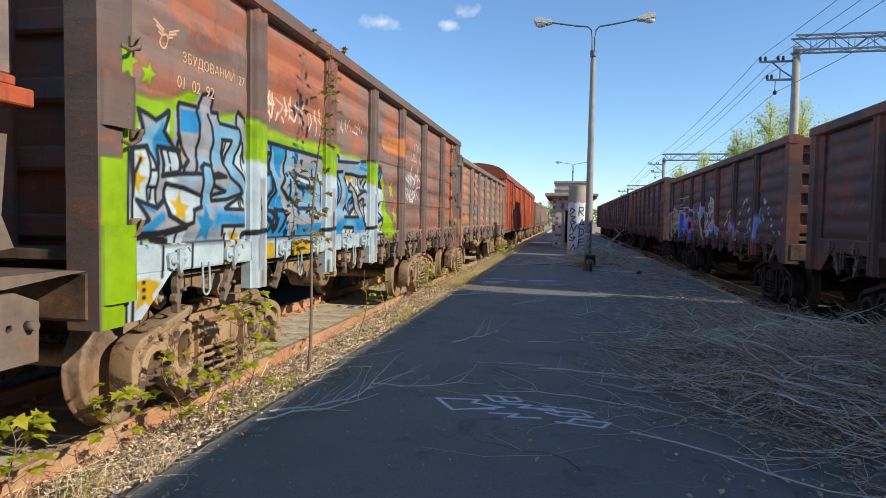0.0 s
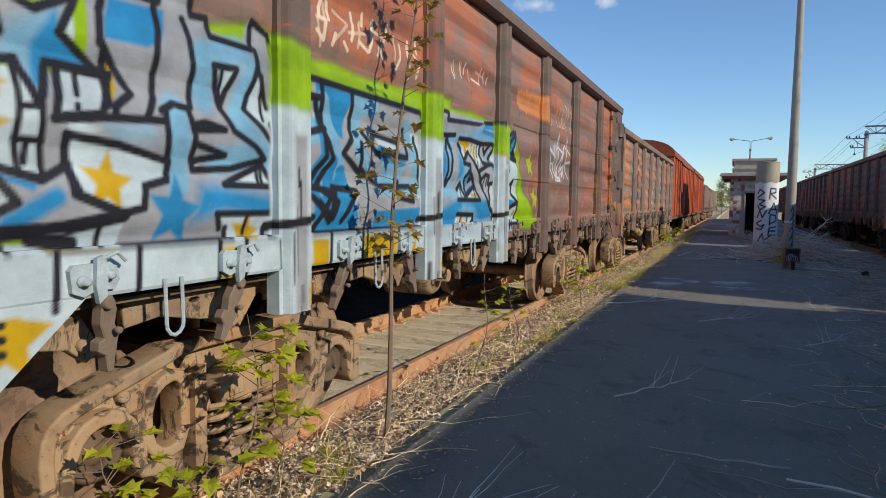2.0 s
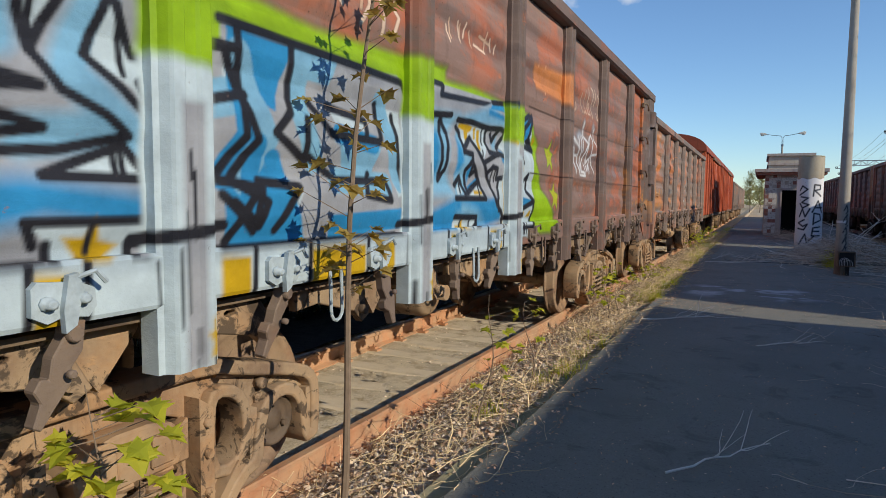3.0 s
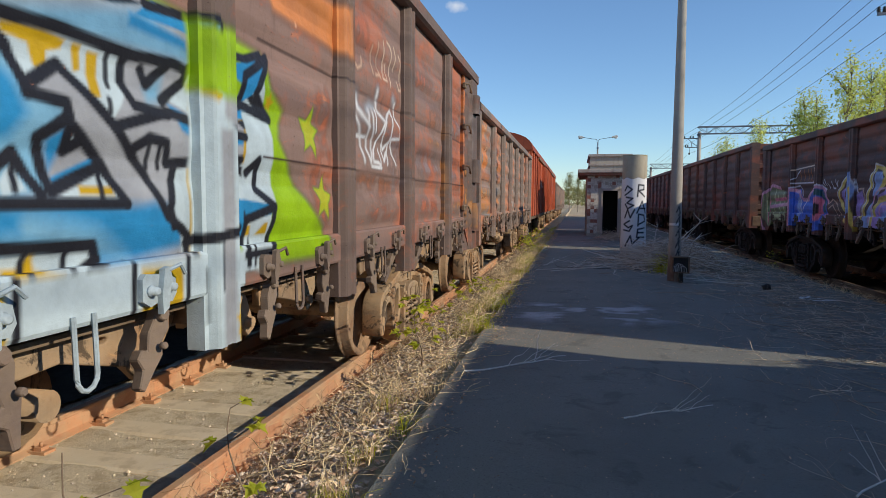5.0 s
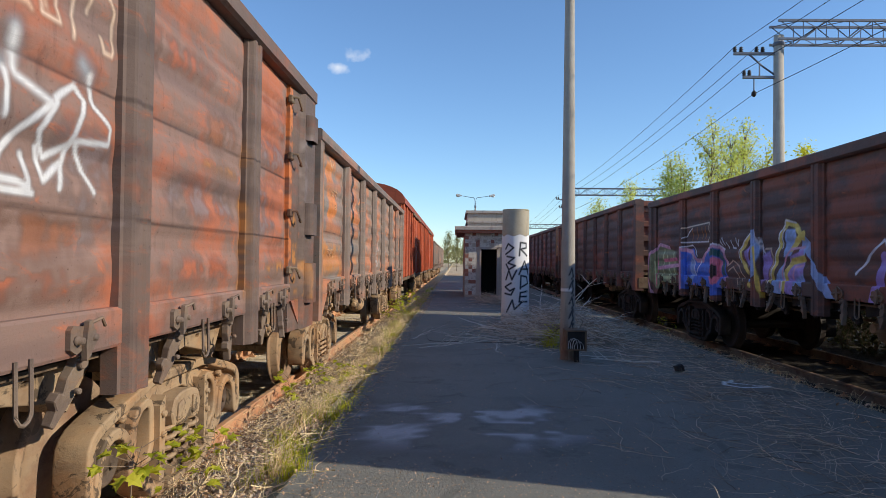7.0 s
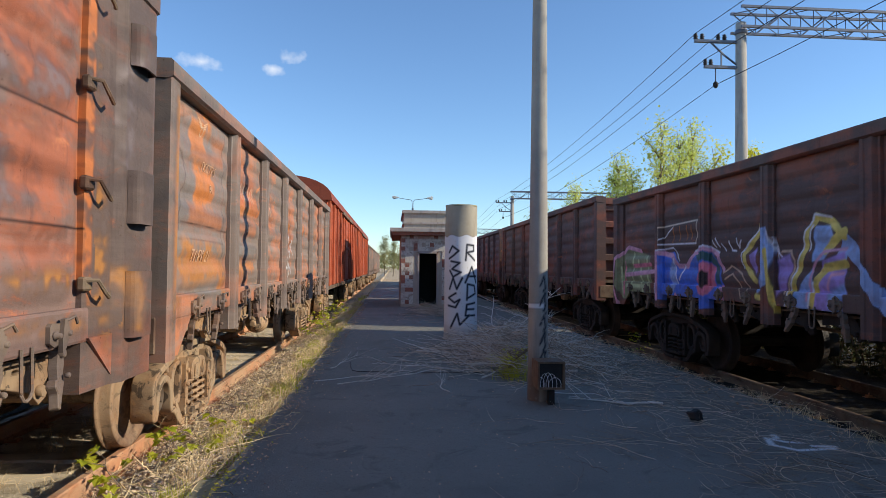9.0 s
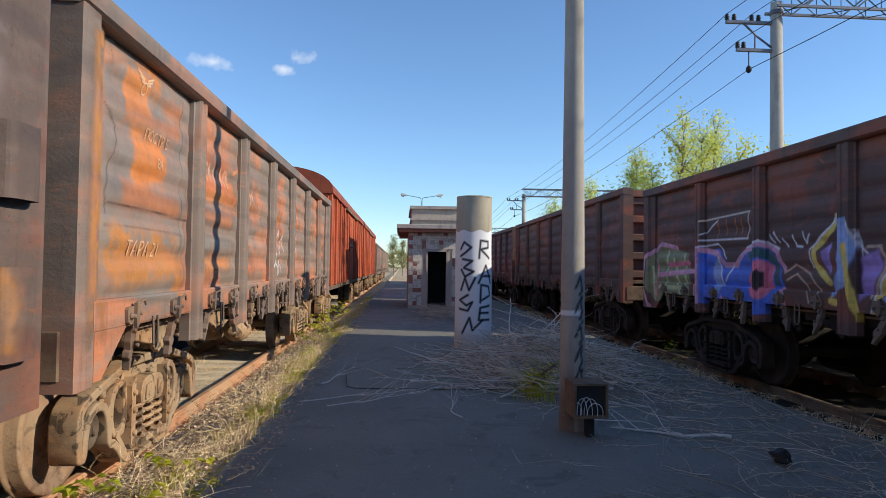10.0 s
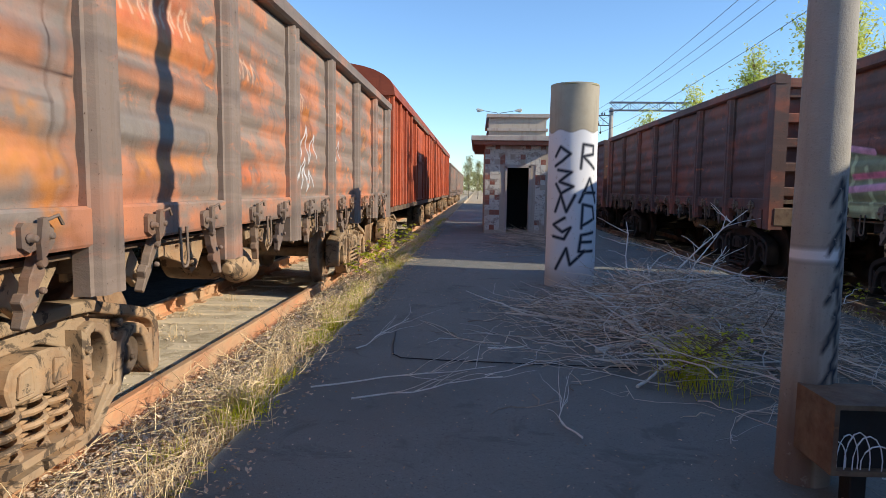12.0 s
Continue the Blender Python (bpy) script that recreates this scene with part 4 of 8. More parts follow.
def paint_a(U, V):
    """Lettering on the red-brown wagon. U along the train, V over the rail."""
    p = np.zeros(U.shape + (4,))
    fill(p, U, V, [(3.24, 0.89), (3.28, 1.93), (3.47, 1.96), (3.51, 2.2), (3.58, 2.35), (3.66, 2.41), (3.85, 2.4), (4.08, 2.44), (4.26, 2.53), (4.49, 2.54), (4.63, 2.4), (4.98, 2.49), (5.24, 2.38), (5.7, 2.44), (6.09, 2.41), (7.48, 2.49), (7.51, 1.26), (5.35, 1.35), (3.61, 1.42), (3.51, 0.83)], LIME, 0.06)
    fill(p, U, V, [(5.06, 2.49), (5.2, 2.46), (5.48, 2.42), (5.94, 2.4), (6.56, 2.41), (7.22, 2.39), (7.98, 2.44), (8.84, 2.4), (8.93, 2.41), (9.23, 2.39), (9.3, 2.22), (9.48, 2.13), (9.38, 1.97), (9.62, 1.73), (10.02, 1.47), (10.09, 1.28), (5.5, 1.37), (5.04, 1.4)], LIME, 0.06)
    star(p, U, V, 9.82, 2.05, 0.13, LIME)
    star(p, U, V, 10.02, 1.65, 0.12, LIME)
    star(p, U, V, 3.58, 2.58, 0.12, LIME)
    star(p, U, V, 3.8, 2.54, 0.07, LIME)
    fill(p, U, V, [(3.6, 2.01), (4.07, 2.06), (4.07, 2.34), (4.36, 2.41), (4.4, 2.53), (4.49, 2.54), (4.5, 2.39), (4.92, 2.37), (4.96, 2.5), (5.05, 2.42), (5.12, 2.17), (5.56, 2.2), (5.54, 2.29), (5.94, 2.27), (6.81, 2.31), (7.1, 2.18), (7.11, 1.42), (5.7, 1.38), (4.32, 1.4), (3.62, 1.49)], SILVER)
    fill(p, U, V, [(5.48, 2.3), (5.94, 2.3), (6.87, 2.28), (6.96, 2.16), (7.28, 2.05), (7.27, 2.36), (8.6, 2.4), (8.82, 2.19), (8.87, 1.38), (7.16, 1.31), (5.48, 1.37)], SILVER)
    fill(p, U, V, [(3.56, 2.01), (3.73, 2.03), (3.72, 1.41), (3.81, 1.35), (3.81, 1.26), (3.71, 0.87), (3.54, 0.9)], SKYWHITE)
    fill(p, U, V, [(5.5, 2.19), (5.57, 2.18), (5.64, 1.96), (5.52, 1.95)], SKYWHITE)
    fill(p, U, V, [(5.88, 1.66), (5.96, 1.64), (5.88, 1.47), (5.78, 1.47)], SKYWHITE)
    fill(p, U, V, [(6.17, 2.04), (6.49, 2.02), (6.49, 1.94), (6.23, 1.93)], SKYWHITE)
    fill(p, U, V, [(6.67, 2.11), (6.87, 2.11), (6.97, 1.64), (6.84, 1.62)], SKYWHITE)
    fill(p, U, V, [(9.03, 2.28), (9.2, 2.34), (9.31, 1.71), (9.23, 1.26), (8.94, 1.29), (8.91, 1.97)], SKYWHITE)
    fill(p, U, V, [(5.5, 2.28), (5.88, 2.27), (5.78, 1.98), (5.59, 2.04)], BLUE)
    fill(p, U, V, [(5.48, 1.7), (5.63, 1.77), (5.88, 1.69), (5.88, 1.38), (5.5, 1.39)], BLUE)
    fill(p, U, V, [(6.17, 1.53), (6.97, 1.56), (6.97, 1.44), (6.17, 1.41)], BLUE)
    fill(p, U, V, [(5.94, 2.27), (6.22, 2.27), (6.16, 2.15), (5.94, 2.15)], SKY)
    fill(p, U, V, [(6.23, 1.89), (6.64, 1.89), (6.57, 1.74), (6.29, 1.76)], SKY)
    fill(p, U, V, [(8.93, 2.28), (9.17, 2.35), (9.05, 2.17), (8.94, 2.21)], BLUE)
    fill(p, U, V, [(8.89, 2.07), (9.26, 2.09), (9.2, 2.05), (8.91, 1.97)], BLUE)
    fill(p, U, V, [(8.9, 1.65), (9.24, 1.59), (9, 1.54), (9, 1.4), (8.89, 1.46)], BLUE)
    star(p, U, V, 5.7, 1.59, 0.16, BLUE)
    star(p, U, V, 9.17, 1.77, 0.06, MUSTARD)
    star(p, U, V, 8.75, 1.03, 0.08, MUSTARD)
    fill(p, U, V, [(4.99, 1.37), (5.21, 1.36), (5.21, 1.27), (4.99, 1.28)], MUSTARD)
    fill(p, U, V, [(5.5, 1.34), (5.74, 1.34), (5.74, 1.27), (5.5, 1.27)], MUSTARD)
    fill(p, U, V, [(8.96, 2.02), (9.02, 2.03), (9.01, 1.81), (8.95, 1.84)], MUSTARD)
    fill(p, U, V, [(9.05, 2.05), (9.1, 2.06), (9.1, 1.87), (9.04, 1.87)], MUSTARD)
    fill(p, U, V, [(9, 1.51), (9.24, 1.52), (9.24, 1.46), (9, 1.46)], MUSTARD)
    for line in (
        [(5.2, 2.04), (5.37, 1.97), (5.61, 2.03)],
    ):
        stroke(p, U, V, line, 0.15, SKY)
    for line in (
        [(5.56, 2.23), (5.61, 1.86), (5.48, 1.69)],
    ):
        stroke(p, U, V, line, 0.11, BLUE)
    for line in (
        [(5.57, 2.18), (5.73, 1.86), (5.59, 1.68)],
        [(5.94, 2.24), (5.94, 2), (6.05, 1.79)],
        [(6.23, 1.7), (6.72, 1.69)],
        [(6.64, 2.14), (6.88, 1.71)],
        [(5.19, 2.02), (5.34, 1.99)],
    ):
        stroke(p, U, V, line, 0.13, SKY)
    for line in (
        [(5.68, 1.83), (5.56, 1.42)],
        [(5.78, 1.77), (5.94, 1.41)],
        [(6.23, 1.93), (6.57, 1.9)],
    ):
        stroke(p, U, V, line, 0.1, BLUE)
    for line in (
        [(5.12, 2.17), (5.56, 2.2)],
        [(5.2, 2.04), (5.37, 1.97), (5.61, 2.03)],
        [(5.56, 2.29), (5.61, 1.86), (5.44, 1.68), (5.7, 1.65), (5.65, 1.47), (5.48, 1.62)],
        [(3.62, 1.49), (3.99, 1.49), (4.32, 1.4), (5.12, 1.4), (6.83, 1.4)],
    ):
        stroke(p, U, V, line, 0.045, INK)
    for line in (
        [(3.57, 2.01), (3.56, 1.66), (3.53, 0.9)],
        [(3.61, 1.91), (3.6, 1.47), (3.62, 1.36), (3.59, 0.89)],
    ):
        stroke(p, U, V, line, 0.032, INK)
    for line in (
        [(5.48, 2.3), (5.88, 2.29), (6.87, 2.28), (6.96, 2.2), (7.28, 2.05)],
        [(5.5, 2.19), (5.68, 1.85), (5.52, 1.68), (5.73, 1.59), (5.68, 1.49), (5.54, 1.59)],
        [(5.68, 1.65), (5.5, 1.43)],
        [(5.68, 1.68), (5.94, 1.66), (5.78, 1.47)],
        [(5.88, 2.27), (5.88, 1.99), (5.78, 1.89), (5.99, 1.78)],
        [(6.02, 2.05), (6.17, 1.92), (6.64, 1.92), (6.6, 2.12)],
        [(6.16, 2.05), (6.49, 2.02), (6.49, 1.93)],
        [(5.99, 1.97), (5.99, 1.81), (6.23, 1.7), (6.72, 1.71), (6.76, 1.6), (6.5, 1.63), (6.53, 1.74)],
        [(6.79, 2.08), (6.84, 1.86), (6.97, 1.62)],
        [(7.27, 2.36), (7.42, 2.36), (7.37, 2.29), (8.68, 2.37)],
        [(5.48, 1.37), (6.23, 1.39), (7.45, 1.36), (9.25, 1.37)],
        [(5.06, 2.38), (5.19, 2.17), (5.48, 2.2)],
    ):
        stroke(p, U, V, line, 0.045, INK)
    for line in (
        [(8.32, 2.02), (8.6, 1.93), (8.88, 1.94)],
        [(8.25, 1.77), (8.85, 1.82)],
        [(9.21, 2.38), (9.05, 2.17), (9.26, 2.06), (8.91, 1.98), (8.86, 2.06)],
        [(8.92, 2.31), (9.03, 2.32), (9.21, 2.38)],
        [(8.9, 1.81), (9.04, 1.76), (9.1, 1.83), (9.12, 1.68), (9.24, 1.58), (9, 1.57), (8.99, 1.32)],
    ):
        stroke(p, U, V, line, 0.045, INK)
    for line in (
        [(8.8, 1.6), (8.8, 1.15)],
        [(9.07, 1.51), (9.05, 1.31)],
    ):
        stroke(p, U, V, line, 0.022, INK)
    star(p, U, V, 9.25, 1.76, 0.04, MUSTARD)
    star(p, U, V, 9.29, 2.15, 0.04, MUSTARD)
    fill(p, U, V, [(9.02, 2.07), (9.29, 2.07), (9.34, 1.61), (9.07, 1.43), (9.01, 1.64)], SKYWHITE, 0.02)
    fill(p, U, V, [(8.99, 2.09), (9.04, 2.24), (9.26, 2.37), (9.15, 2.19)], BLUE)
    fill(p, U, V, [(8.98, 1.64), (9.32, 1.61), (9.28, 1.56), (9, 1.54)], BLUE)
    for line in (
        [(8.99, 2.09), (9.02, 2.24), (9.28, 2.38), (9.14, 2.17), (9.31, 2.06), (8.99, 2.1)],
        [(9.05, 1.77), (9.16, 1.84), (9.13, 1.69), (9.33, 1.6), (9, 1.54)],
        [(9.33, 1.6), (9.24, 1.34)],
    ):
        stroke(p, U, V, line, 0.05, INK)
    star(p, U, V, 9.82, 2.05, 0.10, STARGREEN)
    star(p, U, V, 10.02, 1.65, 0.10, STARGREEN)
    for line in (
        [(5.61, 2.75), (5.59, 2.59)],
        [(5.7, 2.74), (5.84, 2.69), (5.7, 2.57)],
        [(5.99, 2.74), (5.94, 2.57)],
        [(6.14, 2.73), (6.31, 2.71), (6.18, 2.57)],
        [(6.45, 2.76), (6.43, 2.59)],
        [(6.67, 2.73), (6.65, 2.55)],
        [(5.52, 2.66), (5.56, 2.5)],
        [(5.84, 2.64), (6.04, 2.68)],
    ):
        stroke(p, U, V, line, 0.03, PALE)
    for line in (
        [(7.51, 2.81), (7.53, 2.69)],
        [(7.68, 2.81), (7.68, 2.69)],
        [(7.84, 2.8), (7.87, 2.7)],
        [(8.02, 2.81), (8.25, 2.79)],
        [(8.15, 2.86), (8.12, 2.71)],
    ):
        stroke(p, U, V, line, 0.026, PALE)
    for line in (
        [(5.59, 2.78), (5.54, 2.66), (5.61, 2.66), (5.58, 2.54), (5.52, 2.58)],
        [(5.89, 2.77), (5.91, 2.71), (5.87, 2.6)],
        [(6.02, 2.8), (6.02, 2.73)],
        [(6.15, 2.79), (6.13, 2.69), (6.08, 2.58)],
        [(5.79, 2.57), (5.83, 2.53)],
        [(5.96, 2.61), (6.06, 2.57)],
        [(6.34, 2.81), (6.34, 2.74)],
        [(6.53, 2.72), (6.51, 2.64)],
        [(6.66, 2.77), (6.63, 2.66)],
        [(6.78, 2.81), (6.81, 2.72)],
        [(6.51, 2.62), (6.44, 2.52)],
        [(6.66, 2.59), (6.65, 2.51)],
        [(6.75, 2.69), (6.82, 2.63), (6.77, 2.53)],
        [(6.2, 2.62), (6.26, 2.57)],
        [(5.64, 2.77), (5.64, 2.67)],
        [(5.7, 2.6), (5.67, 2.53)],
    ):
        stroke(p, U, V, line, 0.035, BRIGHT)
    for line in (
        [(7.47, 2.76), (7.5, 2.66)],
        [(7.64, 2.82), (7.68, 2.71)],
        [(7.77, 2.84), (7.74, 2.74)],
        [(7.93, 2.73), (8.14, 2.71)],
        [(8.22, 2.83), (8.26, 2.75)],
        [(8.35, 2.81), (8.33, 2.75)],
        [(9.41, 2.86), (9.53, 2.68)],
        [(9.61, 2.89), (9.61, 2.63)],
        [(9.33, 2.71), (9.73, 2.73)],
    ):
        stroke(p, U, V, line, 0.026, BRIGHT)
    fill(p, U, V, [(9.27, 2.87), (10.39, 2.95), (10.42, 2.6), (9.33, 2.63)], PRIMER, 0.08)
    fill(p, U, V, [(3.245, 0.85), (3.50, 0.85), (3.50, 1.85), (3.44, 1.95), (3.245, 1.95)], LIME, 0.02)
    fill(p, U, V, [(4.18, 2.43), (4.44, 2.44), (4.45, 2.52), (4.58, 2.55), (4.59, 2.42), (4.68, 2.43), (4.69, 2.34), (4.97, 2.36), (5.0, 2.49), (5.1, 2.45), (5.16, 2.2), (5.37, 2.18), (5.36, 1.34), (4.17, 1.4), (3.98, 1.47), (3.92, 1.88), (4.14, 2.07)], SILVER, 0.02)
    fill(p, U, V, [(3.71, 2.3), (3.87, 2.25), (4.03, 2.34), (3.96, 2.19), (4.14, 2.07), (3.92, 2.08), (3.88, 1.92), (3.81, 2.07), (3.61, 2.03), (3.76, 2.15)], SILVER)
    fill(p, U, V, [(3.74, 2.06), (3.77, 2.17), (3.87, 2.24), (3.95, 2.28), (3.93, 2.16), (3.88, 1.99), (3.81, 2.07)], SKY, 0.08)
    fill(p, U, V, [(3.95, 2.28), (3.96, 2.18), (4.11, 2.09), (3.92, 2.08), (3.9, 1.96), (3.86, 2.0), (3.87, 2.14)], BLUE, 0.03)
    fill(p, U, V, [(3.72, 2.26), (3.75, 2.16), (3.71, 2.12)], SKYWHITE)
    fill(p, U, V, [(4.01, 2.28), (4.02, 2.17), (3.98, 2.2)], SKYWHITE)
    fill(p, U, V, [(4.18, 2.38), (4.45, 2.4), (4.41, 2.26), (4.34, 2.22), (4.14, 2.21), (4.14, 2.29)], BLUE, 0.02)
    fill(p, U, V, [(3.63, 2.02), (3.8, 2.04), (3.86, 1.93), (3.89, 1.92), (3.89, 1.68), (3.81, 1.68), (3.71, 1.72), (3.7, 1.53), (3.66, 1.44), (3.61, 1.44)], SKYWHITE)
    fill(p, U, V, [(3.96, 2.08), (4.17, 2.08), (4.12, 1.92), (3.93, 1.89)], SKYWHITE)
    fill(p, U, V, [(4.14, 2.17), (4.18, 2.14), (4.2, 2.03), (4.15, 1.96)], MUSTARD, 0.02)
    star(p, U, V, 3.73, 1.98, 0.039, MUSTARD)
    star(p, U, V, 3.69, 1.84, 0.077, MUSTARD)
    fill(p, U, V, [(3.98, 1.88), (4.11, 1.87), (4.45, 1.76), (4.43, 1.68), (4.31, 1.65), (4.29, 1.54), (4.01, 1.61), (3.98, 1.74)], SKYWHITE)
    fill(p, U, V, [(4.11, 1.89), (4.42, 1.93), (4.45, 1.78), (4.25, 1.8), (4.09, 1.83)], SILVER, 0.05)
    fill(p, U, V, [(4.16, 1.87), (4.33, 1.9), (4.36, 1.86), (4.2, 1.84)], SKY, 0.12)
    fill(p, U, V, [(3.7, 1.71), (3.88, 1.66), (3.99, 1.72), (4.0, 1.61), (4.21, 1.53), (3.98, 1.5), (3.88, 1.49), (3.66, 1.45), (3.7, 1.53), (3.79, 1.58)], SILVER)
    fill(p, U, V, [(3.71, 1.7), (3.78, 1.58), (3.7, 1.53)], SKYWHITE)
    fill(p, U, V, [(3.73, 1.68), (3.87, 1.65), (3.85, 1.62), (3.74, 1.66)], BLUE, 0.02)
    for line in (
        [(3.77, 1.51), (3.93, 1.6)],
    ):
        stroke(p, U, V, line, 0.07, BLUE, 0.03)
    star(p, U, V, 4.14, 1.66, 0.096, MUSTARD)
    for line in (
        [(4.47, 1.99), (4.51, 1.85), (4.49, 1.67)],
        [(4.63, 2.24), (4.66, 2.06)],
        [(4.67, 2.26), (4.88, 2.32)],
        [(4.97, 2.25), (4.87, 1.99), (5.02, 1.87), (5.24, 1.73)],
        [(4.73, 1.78), (4.99, 1.82)],
    ):
        stroke(p, U, V, line, 0.13, SKY, 0.05)
    star(p, U, V, 4.46, 1.54, 0.125, BLUE)
    fill(p, U, V, [(4.62, 1.66), (4.72, 1.67), (5.22, 1.61), (5.31, 1.47), (4.78, 1.54), (4.56, 1.49)], BLUE, 0.08)
    fill(p, U, V, [(4.73, 2.2), (4.84, 2.22), (4.76, 2.07)], SKYWHITE)
    fill(p, U, V, [(4.84, 1.68), (5.05, 1.77), (5.14, 1.68)], SKYWHITE)
    fill(p, U, V, [(5.01, 2.24), (4.95, 2.04), (5.09, 1.97), (5.26, 1.81), (5.15, 1.96), (5.26, 2.07), (5.1, 2.08)], SKYWHITE)
    fill(p, U, V, [(4.62, 1.78), (4.77, 1.8), (4.61, 1.75)], SKYWHITE)
    fill(p, U, V, [(4.73, 1.52), (5.16, 1.52), (5.13, 1.46), (5.07, 1.45), (5.06, 1.24), (4.79, 1.26), (4.79, 1.47)], SKYWHITE)
    fill(p, U, V, [(3.98, 1.49), (4.2, 1.5), (4.18, 1.4), (3.98, 1.41)], SKYWHITE)
    fill(p, U, V, [(3.66, 1.44), (3.86, 1.43), (3.91, 1.33), (3.67, 1.35)], SKYWHITE)
    star(p, U, V, 4.93, 1.43, 0.087, MUSTARD)
    fill(p, U, V, [(4.57, 1.36), (4.72, 1.36), (4.72, 1.27), (4.57, 1.28)], MUSTARD)
    fill(p, U, V, [(5.08, 1.35), (5.31, 1.34), (5.31, 1.25), (5.07, 1.27)], MUSTARD)
    for line in (
        [(3.71, 2.3), (3.87, 2.25), (4.03, 2.34), (3.96, 2.19), (4.14, 2.07), (3.92, 2.08), (3.88, 1.92), (3.81, 2.07), (3.61, 2.03), (3.76, 2.15), (3.71, 2.3)],
        [(3.7, 1.71), (3.88, 1.66), (3.99, 1.72), (4.0, 1.61), (4.21, 1.53), (3.98, 1.5), (3.88, 1.49), (3.66, 1.45), (3.7, 1.53), (3.79, 1.58), (3.7, 1.71)],
        [(4.12, 2.19), (4.12, 2.31), (4.17, 2.42), (4.42, 2.43), (4.44, 2.53), (4.58, 2.56), (4.6, 2.42), (4.69, 2.43), (4.7, 2.35), (4.97, 2.35), (4.98, 2.49), (5.11, 2.45), (5.19, 2.17), (5.37, 2.18)],
        [(4.4, 2.42), (4.39, 2.22), (4.37, 2.02), (4.33, 1.94)],
        [(4.55, 2.39), (4.59, 2.17), (4.57, 2.01)],
        [(4.13, 2.19), (4.26, 2.02), (4.18, 1.96), (4.18, 1.92)],
        [(3.93, 1.88), (4.14, 1.91), (4.42, 1.93)],
        [(3.98, 1.83), (4.2, 1.81), (4.45, 1.76)],
        [(3.98, 1.83), (3.98, 1.72), (4.02, 1.61), (4.2, 1.54), (4.3, 1.56), (4.31, 1.65), (4.43, 1.68), (4.45, 1.76), (4.42, 1.98)],
        [(4.4, 1.97), (4.47, 2.01), (4.55, 2.0), (4.59, 1.88), (4.58, 1.79)],
        [(4.85, 2.23), (4.71, 2.22), (4.76, 2.03), (4.86, 2.23)],
        [(4.76, 2.03), (4.84, 1.93), (4.99, 1.87), (5.08, 1.81), (4.84, 1.75), (4.59, 1.73), (4.58, 1.77), (4.79, 1.81), (4.59, 1.85)],
        [(4.58, 1.93), (4.65, 1.95), (4.78, 1.93), (4.58, 1.91)],
        [(5.0, 2.35), (5.01, 2.27), (4.93, 2.05), (5.09, 1.93), (5.35, 1.76)],
        [(5.01, 2.26), (5.1, 2.08), (5.28, 2.08), (5.12, 1.99), (5.15, 1.94), (5.26, 1.8)],
        [(4.78, 1.67), (5.06, 1.78), (5.16, 1.67), (4.78, 1.67)],
        [(4.75, 1.46), (4.72, 1.53), (5.17, 1.53), (5.14, 1.45), (5.07, 1.45), (5.06, 1.24)],
        [(4.79, 1.46), (4.79, 1.26)],
        [(3.96, 2.08), (4.17, 2.08), (4.12, 1.92), (3.94, 1.89), (3.96, 2.08)],
        [(4.14, 2.17), (4.15, 1.96)],
    ):
        stroke(p, U, V, line, 0.036, INK)
    for line in (
        [(3.65, 1.47), (3.86, 1.48)],
        [(4.19, 1.39), (4.75, 1.39)],
        [(5.07, 1.38), (5.36, 1.37)],
        [(3.84, 1.45), (3.99, 1.43)],
        [(3.8, 1.37), (3.86, 1.34), (3.98, 1.34)],
        [(3.98, 1.49), (4.2, 1.53)],
        [(3.61, 2.03), (3.62, 1.82)],
    ):
        stroke(p, U, V, line, 0.058, INK)
    for line in (
        [(3.63, 2.03), (3.61, 1.44)],
        [(3.67, 2.02), (3.67, 1.83)],
        [(3.8, 2.06), (3.81, 1.91), (3.89, 1.92), (3.89, 1.8), (3.8, 1.8), (3.81, 1.91)],
        [(3.8, 1.8), (3.81, 1.68), (3.89, 1.67), (3.89, 1.8)],
        [(3.84, 1.79), (3.83, 1.72)],
        [(4.03, 2.07), (4.02, 1.98)],
        [(4.02, 1.94), (4.02, 1.93)],
        [(3.73, 1.98), (3.68, 1.88), (3.67, 1.73)],
        [(4.93, 1.51), (4.92, 1.43)],
        [(4.76, 2.2), (4.76, 2.07)],
        [(5.02, 1.76), (5.03, 1.69)],
        [(5.05, 1.76), (5.06, 1.68)],
        [(5.04, 2.23), (5.06, 2.01)],
        [(4.1, 1.49), (4.09, 1.41)],
        [(3.74, 1.43), (3.74, 1.34)],
        [(4.4, 1.37), (4.4, 1.29)],
    ):
        stroke(p, U, V, line, 0.026, INK)
    for line in (
        [(10.69, 2.43), (10.68, 2.33), (10.75, 2.29)],
        [(10.87, 2.33), (11.0, 2.39), (11.09, 2.38)],
        [(11.14, 2.53), (11.16, 2.45)],
        [(11.58, 2.53), (11.65, 2.49)],
    ):
        stroke(p, U, V, line, 0.1, SILVER, 0.09)
    for line in (
        [(10.68, 2.39), (10.66, 2.32), (10.75, 2.29), (10.94, 2.22)],
        [(10.57, 2.29), (10.68, 2.21), (10.76, 2.12), (10.78, 2.02), (10.81, 1.94)],
        [(10.92, 2.32), (10.92, 2.22), (10.9, 2.03), (10.96, 1.94), (11.02, 2.03), (11.04, 2.15), (11.02, 2.33)],
        [(11.15, 2.51), (11.17, 2.36), (11.38, 2.3)],
    ):
        stroke(p, U, V, line, 0.055, TAGWHITE, 0.05)
